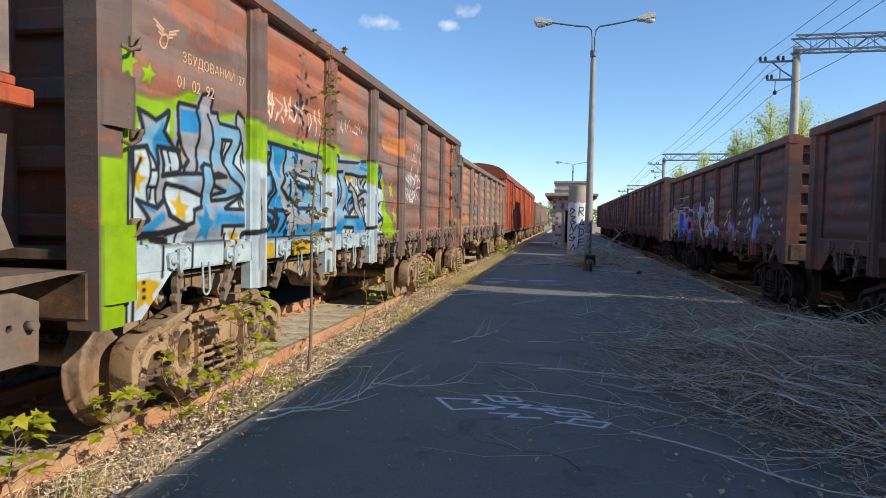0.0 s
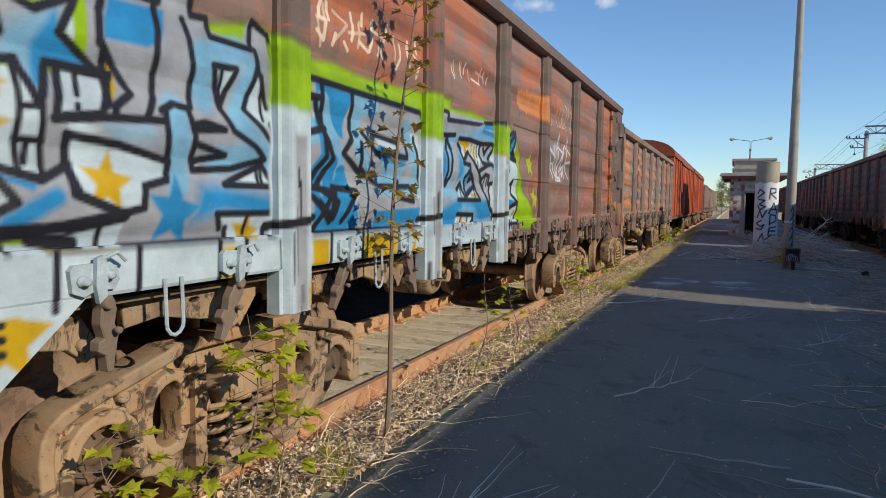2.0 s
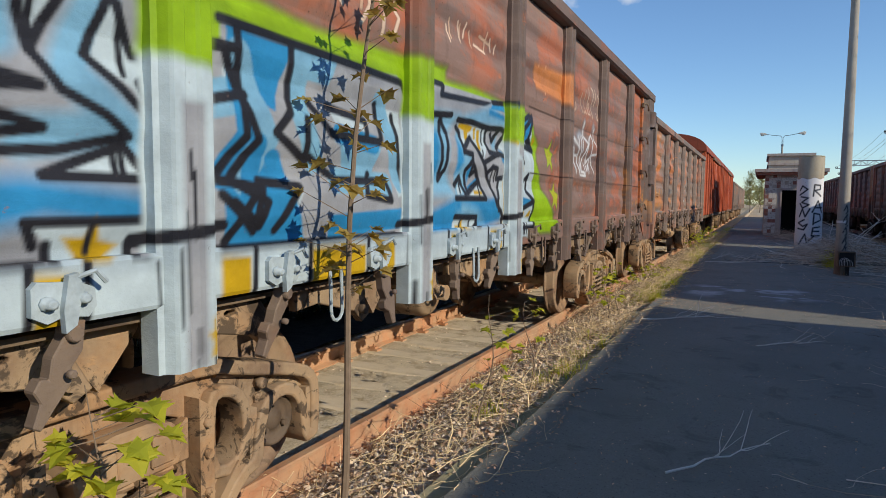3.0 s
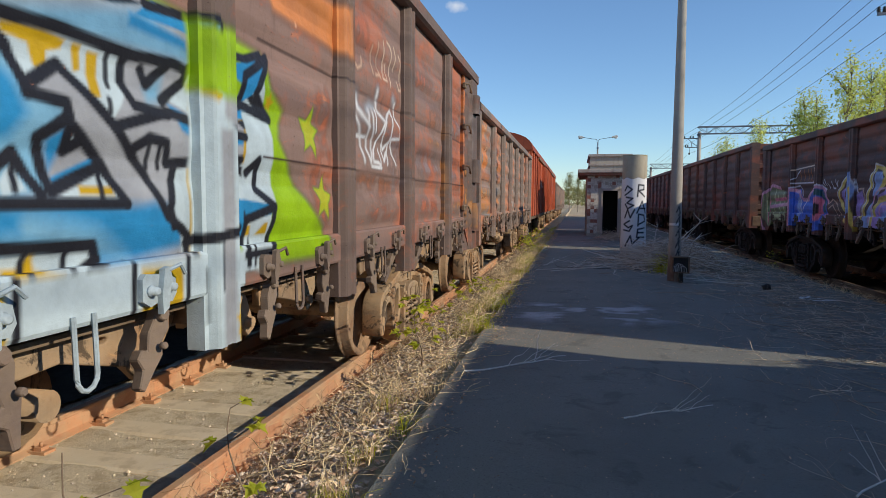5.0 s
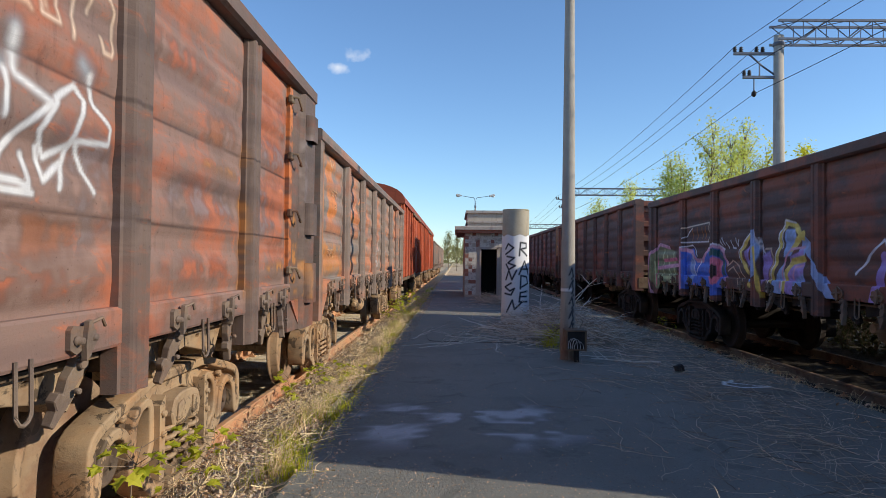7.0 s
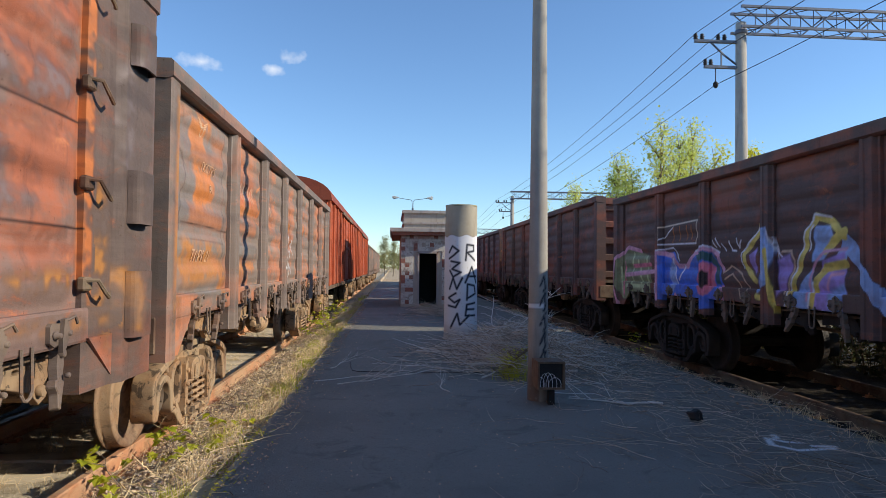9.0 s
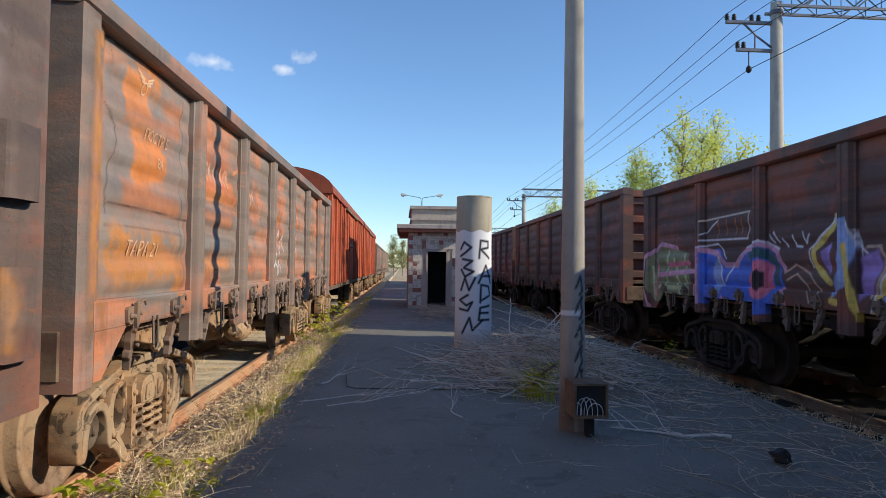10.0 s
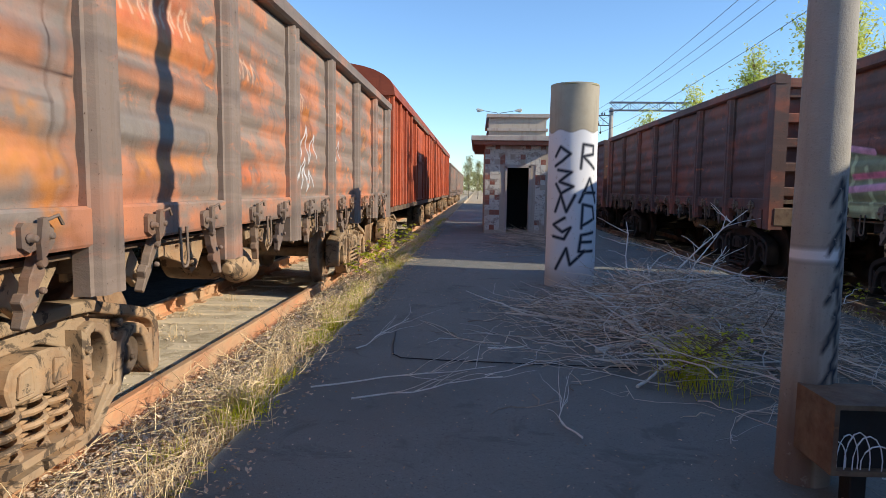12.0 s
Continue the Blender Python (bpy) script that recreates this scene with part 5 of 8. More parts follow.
    for line in (
        [(10.65, 2.12), (10.87, 2.13)],
        [(11.11, 2.36), (11.1, 2.19)],
        [(11.38, 2.3), (11.2, 2.16), (11.04, 1.99), (11.03, 1.95), (11.16, 1.95), (11.24, 1.93), (11.22, 2.06)],
        [(10.98, 1.91), (11.26, 1.91)],
        [(11.42, 2.32), (11.31, 2.17), (11.36, 2.07), (11.52, 2.15)],
        [(11.31, 2.1), (11.33, 1.97), (11.47, 2.06)],
        [(11.41, 2.33), (11.56, 2.42), (11.63, 2.37), (11.52, 2.15), (11.44, 1.95)],
        [(11.66, 2.49), (11.7, 2.36), (11.83, 2.28), (11.81, 2.2), (11.53, 2.17)],
        [(11.56, 2.16), (11.7, 1.96)],
    ):
        stroke(p, U, V, line, 0.038, TAGWHITE, 0.02)
    for line in (
        [(11.29, 2.95), (11.31, 2.91), (11.34, 2.8), (11.3, 2.65), (11.42, 2.65), (11.42, 2.79)],
        [(11.4, 2.97), (11.49, 2.95), (11.54, 2.91), (11.54, 2.79), (11.51, 2.62)],
        [(11.6, 2.97), (11.66, 2.9), (11.64, 2.78)],
        [(11.74, 2.93), (11.85, 2.86), (11.84, 2.67), (11.81, 2.63), (11.74, 2.63), (11.74, 2.7)],
    ):
        stroke(p, U, V, line, 0.03, BRIGHT, 0.03)
    for line in (
        [(11.16, 2.9), (11.17, 2.72), (11.23, 2.64)],
        [(11.02, 2.85), (11.02, 2.64)],
        [(11.09, 2.64), (11.2, 2.66)],
        [(10.61, 2.64), (10.66, 2.61), (10.74, 2.64), (10.8, 2.72)],
        [(11.37, 2.78), (11.34, 2.69)],
    ):
        stroke(p, U, V, line, 0.035, PALE, 0.04)
    fill(p, U, V, [(7.65, 2.18), (8.29, 2.36), (8.72, 2.41), (8.71, 2.25), (8.58, 2.18), (9.0, 1.98), (8.98, 1.81), (8.57, 1.75), (8.55, 1.31), (7.96, 1.3), (7.61, 1.32)], SILVER, 0.012)
    fill(p, U, V, [(7.65, 2.18), (8.29, 2.34), (8.59, 2.25), (8.58, 2.2), (7.65, 2.15)], SKY, 0.06)
    fill(p, U, V, [(7.26, 2.18), (7.67, 2.2), (7.53, 2.07), (7.49, 1.82), (7.61, 1.63), (7.23, 1.63)], SKY, 0.08)
    fill(p, U, V, [(7.22, 1.53), (7.64, 1.63), (8.48, 1.61), (8.77, 1.49), (8.24, 1.41), (7.22, 1.38)], BLUE, 0.06)
    fill(p, U, V, [(7.25, 2.07), (7.37, 2.05), (7.35, 1.76), (7.23, 1.72)], BLUE, 0.06)
    for line in (
        [(7.39, 2.14), (7.4, 1.89), (7.38, 1.74), (7.46, 1.81), (7.5, 2.05), (7.39, 2.14)],
        [(7.23, 2.15), (7.54, 2.18)],
        [(7.21, 1.32), (7.53, 1.33)],
    ):
        stroke(p, U, V, line, 0.045, INK)
    fill(p, U, V, [(7.65, 2.15), (8.15, 2.18), (8.21, 2.15), (8.19, 2.01), (8.11, 1.91), (7.89, 2.06), (7.76, 1.98), (7.7, 2.09), (7.65, 2.11)], SKYWHITE, 0.012)
    fill(p, U, V, [(7.68, 2.14), (7.83, 2.15), (7.92, 2.14), (7.91, 2.11), (7.85, 2.09), (7.85, 2.05), (7.8, 2.03), (7.78, 2.1), (7.69, 2.11)], MUSTARD, 0.012)
    fill(p, U, V, [(7.95, 2.14), (7.99, 2.14), (7.99, 2.06), (7.96, 2.05)], MUSTARD, 0.012)
    fill(p, U, V, [(8.02, 2.13), (8.07, 2.13), (8.06, 1.98), (8.01, 1.98)], MUSTARD, 0.012)
    fill(p, U, V, [(8.37, 2.4), (8.7, 2.41), (8.68, 2.33), (8.24, 2.31)], BLUE, 0.012)
    fill(p, U, V, [(8.21, 2.31), (8.56, 2.29), (8.56, 2.25), (8.2, 2.26)], BLUE, 0.03)
    fill(p, U, V, [(8.21, 2.15), (8.47, 2.19), (8.57, 2.16), (8.4, 1.99), (8.23, 1.98), (8.19, 2.06)], SILVER, 0.012)
    fill(p, U, V, [(8.31, 2.06), (8.42, 2.12), (8.39, 2.02), (8.31, 2.0)], SKY, 0.05)
    fill(p, U, V, [(8.58, 2.18), (8.76, 2.25), (8.74, 1.96), (8.45, 2.03)], SKYWHITE, 0.012)
    star(p, U, V, 8.64, 2.08, 0.068, MUSTARD)
    fill(p, U, V, [(7.65, 2.08), (7.7, 2.08), (7.75, 1.96), (7.9, 1.92), (7.82, 1.82), (7.83, 1.66), (7.62, 1.63)], SKY, 0.03)
    fill(p, U, V, [(7.64, 2.04), (7.7, 1.98), (7.75, 1.89), (7.69, 1.81), (7.63, 1.79)], BLUE, 0.05)
    fill(p, U, V, [(8.43, 2.02), (8.67, 1.96), (9.0, 1.95), (8.98, 1.9), (8.7, 1.88), (8.51, 1.92)], BLUE, 0.02)
    fill(p, U, V, [(7.84, 1.7), (8.04, 1.78), (8.07, 1.76), (7.85, 1.68)], BLUE, 0.012)
    fill(p, U, V, [(7.82, 1.82), (7.9, 1.87), (7.89, 1.79), (7.84, 1.72)], BLUE, 0.03)
    fill(p, U, V, [(7.85, 1.64), (8.07, 1.73), (8.16, 1.63)], SKYWHITE, 0.012)
    fill(p, U, V, [(7.95, 1.68), (8.11, 1.68), (8.11, 1.65), (7.95, 1.65)], MUSTARD, 0.012)
    fill(p, U, V, [(7.65, 1.68), (7.71, 1.74), (7.74, 1.66), (7.65, 1.64)], SKYWHITE, 0.012)
    fill(p, U, V, [(7.92, 1.86), (7.96, 1.84), (7.91, 1.79)], SKYWHITE, 0.012)
    fill(p, U, V, [(8.02, 1.53), (8.33, 1.62), (8.48, 1.46), (8.05, 1.44)], BLUE, 0.06)
    fill(p, U, V, [(7.65, 1.61), (8.01, 1.53), (8.18, 1.42), (7.64, 1.51)], SKY, 0.1)
    fill(p, U, V, [(7.62, 1.61), (7.71, 1.6), (7.7, 1.53), (7.62, 1.54)], BLUE, 0.05)
    fill(p, U, V, [(7.61, 1.47), (8.03, 1.47), (8.01, 1.4), (7.95, 1.38), (7.94, 1.25), (7.6, 1.28)], SKYWHITE, 0.012)
    star(p, U, V, 7.74, 1.38, 0.085, MUSTARD)
    fill(p, U, V, [(8.47, 1.76), (8.57, 1.77), (8.55, 1.31), (8.51, 1.46), (8.43, 1.57)], SKYWHITE, 0.012)
    fill(p, U, V, [(8.57, 1.77), (8.64, 1.77), (8.59, 1.45), (8.55, 1.31)], MUSTARD, 0.02)
    for line in (
        [(7.65, 2.11), (7.7, 2.08), (7.75, 1.95), (7.76, 1.98), (7.89, 2.06), (8.12, 1.89), (8.3, 1.73), (8.4, 1.57), (8.55, 1.48)],
        [(7.75, 1.95), (7.9, 1.94), (7.91, 1.88), (8.07, 1.76), (8.17, 1.62)],
        [(7.91, 1.9), (7.79, 1.82), (7.83, 1.66), (8.07, 1.75)],
        [(7.62, 1.62), (8.17, 1.62)],
        [(7.91, 1.86), (7.9, 1.79), (7.97, 1.83)],
        [(7.63, 1.71), (7.71, 1.77), (7.79, 1.65)],
        [(8.19, 2.15), (8.18, 2.06), (8.23, 1.98), (8.42, 1.97)],
        [(8.29, 2.12), (8.32, 2.07), (8.43, 2.16)],
        [(8.21, 2.16), (8.47, 2.18), (8.57, 2.17), (8.55, 2.12), (8.4, 2.02)],
        [(8.12, 1.89), (8.42, 1.98), (8.67, 1.96), (9.01, 1.94)],
        [(8.22, 1.82), (8.31, 1.87), (8.41, 1.86), (8.43, 1.78), (8.98, 1.83)],
        [(8.48, 1.77), (8.42, 1.6), (8.44, 1.53)],
        [(7.65, 2.16), (7.88, 2.17), (8.21, 2.16)],
        [(8.72, 2.4), (8.68, 2.22), (8.58, 2.18)],
        [(8.32, 2.37), (8.7, 2.41)],
        [(7.62, 1.49), (8.0, 1.48), (8.03, 1.43), (7.95, 1.39), (7.94, 1.3)],
        [(7.94, 1.3), (8.17, 1.32), (8.55, 1.31)],
        [(8.55, 1.48), (8.55, 1.31)],
    ):
        stroke(p, U, V, line, 0.045, INK, 0.012)
    for line in (
        [(8.11, 2.16), (8.11, 2.03)],
        [(8.1, 1.98), (8.1, 1.97)],
        [(8.1, 1.95), (8.1, 1.94)],
        [(8.06, 1.74), (8.05, 1.63)],
        [(7.71, 1.73), (7.7, 1.66)],
        [(8.31, 1.85), (8.31, 1.76)],
        [(8.37, 1.86), (8.38, 1.76)],
        [(7.73, 1.47), (7.7, 1.3)],
        [(7.89, 1.48), (7.87, 1.32)],
        [(8.66, 2.38), (8.65, 2.12)],
    ):
        stroke(p, U, V, line, 0.026, INK, 0.012)
    fill(p, U, V, [(3.55, 0.86), (3.75, 0.86), (4.06, 1.27), (3.55, 1.27)], SKYWHITE, 0.02)
    star(p, U, V, 3.73, 1.12, 0.135, MUSTARD)
    for v in (1.17, 1.12, 1.07):
        stroke(p, U, V, [(3.70, v), (3.712, v)], 0.03, INK)
    stroke(p, U, V, [(3.61, 1.27), (3.59, 0.88)], 0.03, INK)
    fill(p, U, V, [(3.62, 1.19), (8.95, 1.19), (8.95, 1.40), (3.62, 1.40)], SKYWHITE, 0.02)
    for a, b in ((4.72, 4.86), (5.42, 5.60), (6.0, 6.45), (6.62, 6.75), (7.5, 7.62), (8.2, 8.45)):
        fill(p, U, V, [(a, 1.20), (b, 1.20), (b, 1.37), (a, 1.38)], MUSTARD, 0.02)
    for a in (3.9, 4.25, 4.7, 4.88, 5.4, 5.62, 5.98, 6.47, 6.9, 7.45, 7.65, 8.15, 8.48):
        stroke(p, U, V, [(a, 1.19), (a + 0.01, 1.40)], 0.03, INK)
    rng = random.Random(2)
    for u, v, w, h, col in ((14.75, 3.05, 0.34, 0.12, 1), (14.6, 2.85, 0.5, 0.06, 1), (14.5, 2.35, 0.5, 0.05, 0), (14.8, 1.80, 0.3, 0.07, 1), (14.7, 1.58, 0.3, 0.07, 2), (14.3, 2.05, 0.4, 0.2, 3), (14.5, 2.60, 0.45, 0.15, 3),
                            (12.6, 2.9, 0.5, 0.1, 1), (13.3, 2.55, 0.3, 0.12, 0), (13.0, 2.05, 0.6, 0.14, 3), (12.9, 1.6, 0.5, 0.08, 1), (13.3, 2.3, 0.35, 0.05, 2), (11.1, 1.75, 0.5, 0.12, 0), (11.3, 1.55, 0.4, 0.06, 1), (10.7, 2.9, 0.2, 0.15, 1),
                            (11.7, 2.0, 0.3, 0.3, 3), (9.5, 2.75, 0.5, 0.12, 1), (8.1, 2.8, 0.4, 0.10, 1), (10.0, 1.95, 0.12, 0.5, 1), (6.2, 2.95, 0.5, 0.1, 1), (4.6, 2.95, 0.35, 0.10, 1), (14.9, 1.33, 0.5, 0.05, 2), (15.13, 2.3, 0.045, 0.9, 1), (15.2, 2.75, 0.08, 0.25, 2), (15.25, 1.75, 0.1, 0.4, 2), (15.5, 2.6, 0.12, 0.4, 3), (15.45, 1.4, 0.2, 0.3, 2), (13.75, 1.9, 0.05, 0.7, 2), (12.9, 1.33, 0.6, 0.05, 0)):
        c = ((0.42, 0.17, 0.09), (0.58, 0.17, 0.08), (0.66, 0.28, 0.07), (0.30, 0.23, 0.22))[col]
        q = np.zeros(p.shape)
        fill(q, U, V, [(u + w * c_ * rng.uniform(0.8, 1.1), v + h * s_ * rng.uniform(0.7, 1.2)) for c_, s_ in ((-1, -0.6), (-0.4, -1.1), (0.4, -0.9), (1, -0.7), (1.1, 0.2), (0.8, 0.9), (0.1, 1.1), (-0.7, 0.9), (-1.1, 0.2))], c, 0.10)
        over(p, q[..., 3] * mottle(U, V, 0.65) * (p[..., 3] < 0.05), c)
    over(p, np.clip((0.30 - np.abs(U - 15.62)) * 12, 0, 1) * 0.55 * mottle(U, V, 2.2), (0.27, 0.20, 0.165))
    over(p, np.clip((0.075 - np.abs(U - 15.13)) * 30, 0, 1) * np.clip(mottle(U, V, 3.1) * 1.6, 0, 1) * (V > 1.42), (0.68, 0.22, 0.07))
    for v in (2.46, 1.86):
        stroke(p, U, V, [(9.2, v), (12.0, v - 0.01), (15.1, v)], 0.012, (0.06, 0.035, 0.03), 0.01)
    for q in (5.28, 7.06, 8.74):
        fill(p, U, V, [(q - 0.16, 0.9), (q + 0.16, 0.9), (q + 0.16, 2.08 if q < 8 else 1.9), (q - 0.16, 2.12)], SKYWHITE, 0.03)
        fill(p, U, V, [(q - 0.05, 0.98), (q + 0.05, 0.98), (q + 0.05, 1.95), (q - 0.05, 1.95)], SILVER, 0.03)
        fill(p, U, V, [(q + 0.075, 0.98), (q + 0.13, 0.98), (q + 0.13, 1.16), (q + 0.075, 1.16)], MUSTARD, 0.02)
        fill(p, U, V, [(q - 0.16, 2.10), (q + 0.16, 2.08), (q + 0.16, 2.32), (q - 0.16, 2.40)], LIME, 0.05)
        for k in range(9):
            a, b = q + rng.uniform(-0.14, 0.14), rng.uniform(1.0, 1.9)
            stroke(p, U, V, [(a, b), (a + rng.uniform(-0.01, 0.01), b - rng.uniform(0.08, 0.4))], 0.014, rng.choice((INK, SILVER, (0.10, 0.12, 0.13))), 0.012)
        star(p, U, V, q + 0.11, 1.07, 0.06, MUSTARD)
        stroke(p, U, V, [(q - 0.2, 1.46), (q + 0.2, 1.50)], 0.05, INK)
    p[..., :3] *= 0.9
    p[..., 3] *= (V > 0.9) & (U > 3.235)
    return p


def paint_r(U, V):
    """Faded lettering on the shaded wagon."""
    p = np.zeros(U.shape + (4,))
    for line in (
        [(18.05, 1.08), (17.73, 1.98), (16.98, 1.12)],
        [(13.94, 1.28), (13.74, 1.86)],
    ):
        stroke(p, U, V, line, 0.16, STEELBLUE)
    for line in (
        [(16.25, 1.21), (16.06, 1.75), (15.24, 1.31)],
        [(14.64, 1.26), (14.52, 1.63)],
    ):
        stroke(p, U, V, line, 0.14, VIOLET)
    for line in (
        [(15.46, 1.17), (15.1, 1.94), (14.68, 2.17), (14.21, 1.22)],
        [(13.59, 1.57), (13.41, 2.13), (12.69, 1.32)],
        [(12.54, 1.38), (12.3, 1.94)],
        [(16.58, 1.55), (16.09, 1.95), (15.48, 1.3)],
    ):
        stroke(p, U, V, line, 0.04, CHALKW)
    fill(p, U, V, [(24.46, 1.87), (23.8, 2.09), (22.82, 1.91), (22.74, 1.12), (24.16, 1.04), (24.55, 1.31)], OLIVE, 0.05)
    for line in (
        [(23.63, 1.96), (23.71, 1.14)],
        [(22.97, 1.88), (22.89, 1.18)],
        [(23.37, 1.82), (23.13, 1.23)],
        [(24.26, 1.68), (24.16, 1.11)],
        [(23.98, 1.33), (22.82, 1.34)],
    ):
        stroke(p, U, V, line, 0.075, MOSS, 0.02)
    for line in (
        [(24.31, 0.87), (24.63, 1.31), (24.52, 1.87), (23.89, 2.1), (23.26, 2.01)],
        [(24.07, 1.54), (22.53, 1.63)],
    ):
        stroke(p, U, V, line, 0.085, PINKW, 0.02)
    for line in (
        [(24.07, 1.79), (24.12, 1.15)],
        [(23.63, 1.72), (22.79, 1.75)],
    ):
        stroke(p, U, V, line, 0.075, ROSE, 0.02)
    fill(p, U, V, [(22.43, 1.92), (21.86, 1.97), (21.62, 1.76), (21.33, 1.74), (21.14, 1.9), (20.7, 1.98), (20.36, 1.8), (20.22, 1.45), (20.22, 1.12), (21.11, 1.02), (22.39, 1.13)], DEEPBLUE, 0.03)
    fill(p, U, V, [(21.08, 1.9), (20.7, 1.96), (20.38, 1.8), (20.29, 1.45), (20.42, 1.45), (20.46, 1.72), (20.73, 1.83), (20.95, 1.75)], DARKTEAL, 0.03)
    fill(p, U, V, [(20.95, 1.72), (20.7, 1.8), (20.46, 1.7), (20.46, 1.4), (20.7, 1.26), (20.95, 1.3), (21.03, 1.48)], ROSE, 0.03)
    fill(p, U, V, [(20.87, 1.59), (20.75, 1.67), (20.63, 1.62), (20.63, 1.44), (20.75, 1.37), (20.87, 1.43)], SOOT, 0.03)
    fill(p, U, V, [(22.05, 1.69), (21.86, 1.81), (21.71, 1.41), (21.86, 1.23)], STEELBLUE, 0.05)
    for line in (
        [(22.44, 1.14), (22.46, 1.97), (21.93, 1.9), (21.67, 1.72), (21.36, 1.72), (21.11, 1.93), (20.7, 2.01), (20.39, 1.89), (20.24, 1.67)],
        [(21.74, 1.23), (21.76, 1.0)],
        [(20.26, 1.4), (20.17, 1.11)],
    ):
        stroke(p, U, V, line, 0.085, PINKW, 0.02)
    for line in (
        [(22.46, 2.0), (21.86, 2.03), (21.62, 1.81)],
        [(21.44, 1.72), (21.64, 1.49)],
        [(21.11, 1.96), (20.7, 2.04), (20.36, 1.92)],
        [(21.86, 1.84), (21.71, 1.43)],
        [(22.6, 1.72), (22.6, 1.19)],
    ):
        stroke(p, U, V, line, 0.035, CHALKW, 0.02)
    for line in (
        [(22.39, 2.4), (21.05, 2.45), (21.05, 2.08), (22.39, 2.1), (22.39, 2.4)],
    ):
        stroke(p, U, V, line, 0.035, BRIGHT, 0.02)
    for line in (
        [(22.34, 2.18), (21.86, 2.38)],
        [(22.39, 2.1), (21.05, 2.08)],
    ):
        stroke(p, U, V, line, 0.03, CHALKW, 0.02)
    for line in (
        [(21.86, 2.36), (21.89, 2.13)],
        [(21.62, 2.37), (21.64, 2.15)],
        [(21.38, 2.37), (21.38, 2.15)],
        [(21.22, 2.37), (21.23, 2.16)],
    ):
        stroke(p, U, V, line, 0.045, RUSTTAG, 0.02)
    for line in (
        [(20.23, 1.62), (20.01, 1.72), (19.73, 1.61), (19.56, 1.43), (19.62, 1.15)],
        [(20.17, 1.53), (19.97, 1.61), (19.79, 1.49), (19.73, 1.28)],
    ):
        stroke(p, U, V, line, 0.035, PALE, 0.02)
    for line in (
        [(20.55, 2.1), (20.44, 2.0)],
        [(20.46, 2.13), (20.33, 2.0)],
        [(20.05, 2.07), (20.0, 1.94), (19.89, 1.93)],
        [(19.85, 2.1), (19.81, 1.97), (19.73, 2.07)],
        [(20.26, 2.04), (20.17, 1.94)],
    ):
        stroke(p, U, V, line, 0.035, CHALKW, 0.02)
    fill(p, U, V, [(19.55, 1.87), (19.38, 1.97), (19.38, 1.6), (19.5, 1.7)], VIOLET, 0.03)
    fill(p, U, V, [(19.26, 2.2), (19.07, 2.23), (18.95, 1.91), (19.07, 1.49), (19.35, 1.34)], STEELBLUE, 0.03)
    for line in (
        [(19.3, 2.24), (19.35, 2.11), (19.67, 1.89), (19.63, 1.7), (19.38, 1.52)],
        [(19.1, 1.91), (19.04, 1.49), (18.93, 1.15)],
        [(19.35, 1.32), (19.27, 1.31)],
    ):
        stroke(p, U, V, line, 0.09, YELLOW, 0.02)
    for line in (
        [(19.3, 2.26), (19.39, 2.13), (19.75, 1.9), (19.69, 1.69)],
        [(19.06, 2.17), (18.95, 1.91), (18.82, 1.83)],
        [(18.98, 2.08), (18.89, 1.79)],
    ):
        stroke(p, U, V, line, 0.03, CHALKW, 0.02)
    fill(p, U, V, [(18.95, 1.79), (18.67, 1.88), (18.61, 1.74), (18.76, 1.42), (18.92, 1.33)], VIOLET, 0.06)
    for line in (
        [(18.85, 1.9), (18.67, 1.9), (18.58, 1.78), (18.75, 1.38)],
    ):
        stroke(p, U, V, line, 0.04, PALE, 0.02)
    fill(p, U, V, [(18.23, 2.18), (17.96, 2.17), (17.88, 1.99), (18.07, 1.78), (18.28, 1.76)], STEELBLUE, 0.03)
    fill(p, U, V, [(18.59, 1.39), (18.28, 1.72), (18.22, 1.2), (18.63, 1.14)], STEELBLUE, 0.03)
    fill(p, U, V, [(18.1, 1.78), (17.74, 1.88), (17.75, 1.18), (17.98, 1.22), (18.28, 1.23), (18.23, 1.52)], VIOLET, 0.03)
    fill(p, U, V, [(17.98, 1.45), (17.75, 1.53), (17.75, 1.15), (17.98, 1.16)], STEELBLUE, 0.05)
    for line in (
        [(18.71, 1.16), (18.59, 1.56), (18.41, 1.9), (18.35, 2.13), (18.19, 2.28), (17.97, 2.22), (17.76, 2.04)],
        [(18.26, 1.27), (18.2, 1.55), (18.05, 1.7), (17.74, 1.74)],
        [(18.05, 1.89), (17.88, 2.02), (17.74, 2.09)],
    ):
        stroke(p, U, V, line, 0.1, YELLOW, 0.02)
    for line in (
        [(18.34, 1.32), (18.28, 1.7), (18.07, 1.88), (17.74, 1.9)],
        [(18.03, 1.45), (17.97, 1.62), (17.79, 1.64)],
    ):
        stroke(p, U, V, line, 0.04, PINKW, 0.02)
    for line in (
        [(18.77, 1.18), (18.64, 1.56), (18.46, 1.9), (18.39, 2.13), (18.22, 2.31), (17.96, 2.26)],
        [(18.28, 2.18), (18.33, 1.9)],
        [(18.31, 1.25), (18.26, 1.53)],
    ):
        stroke(p, U, V, line, 0.03, CHALKW, 0.02)
    p[..., 3] *= np.clip(0.7 + 0.5 * mottle(U, V, 4.1), 0, 1)
    return p


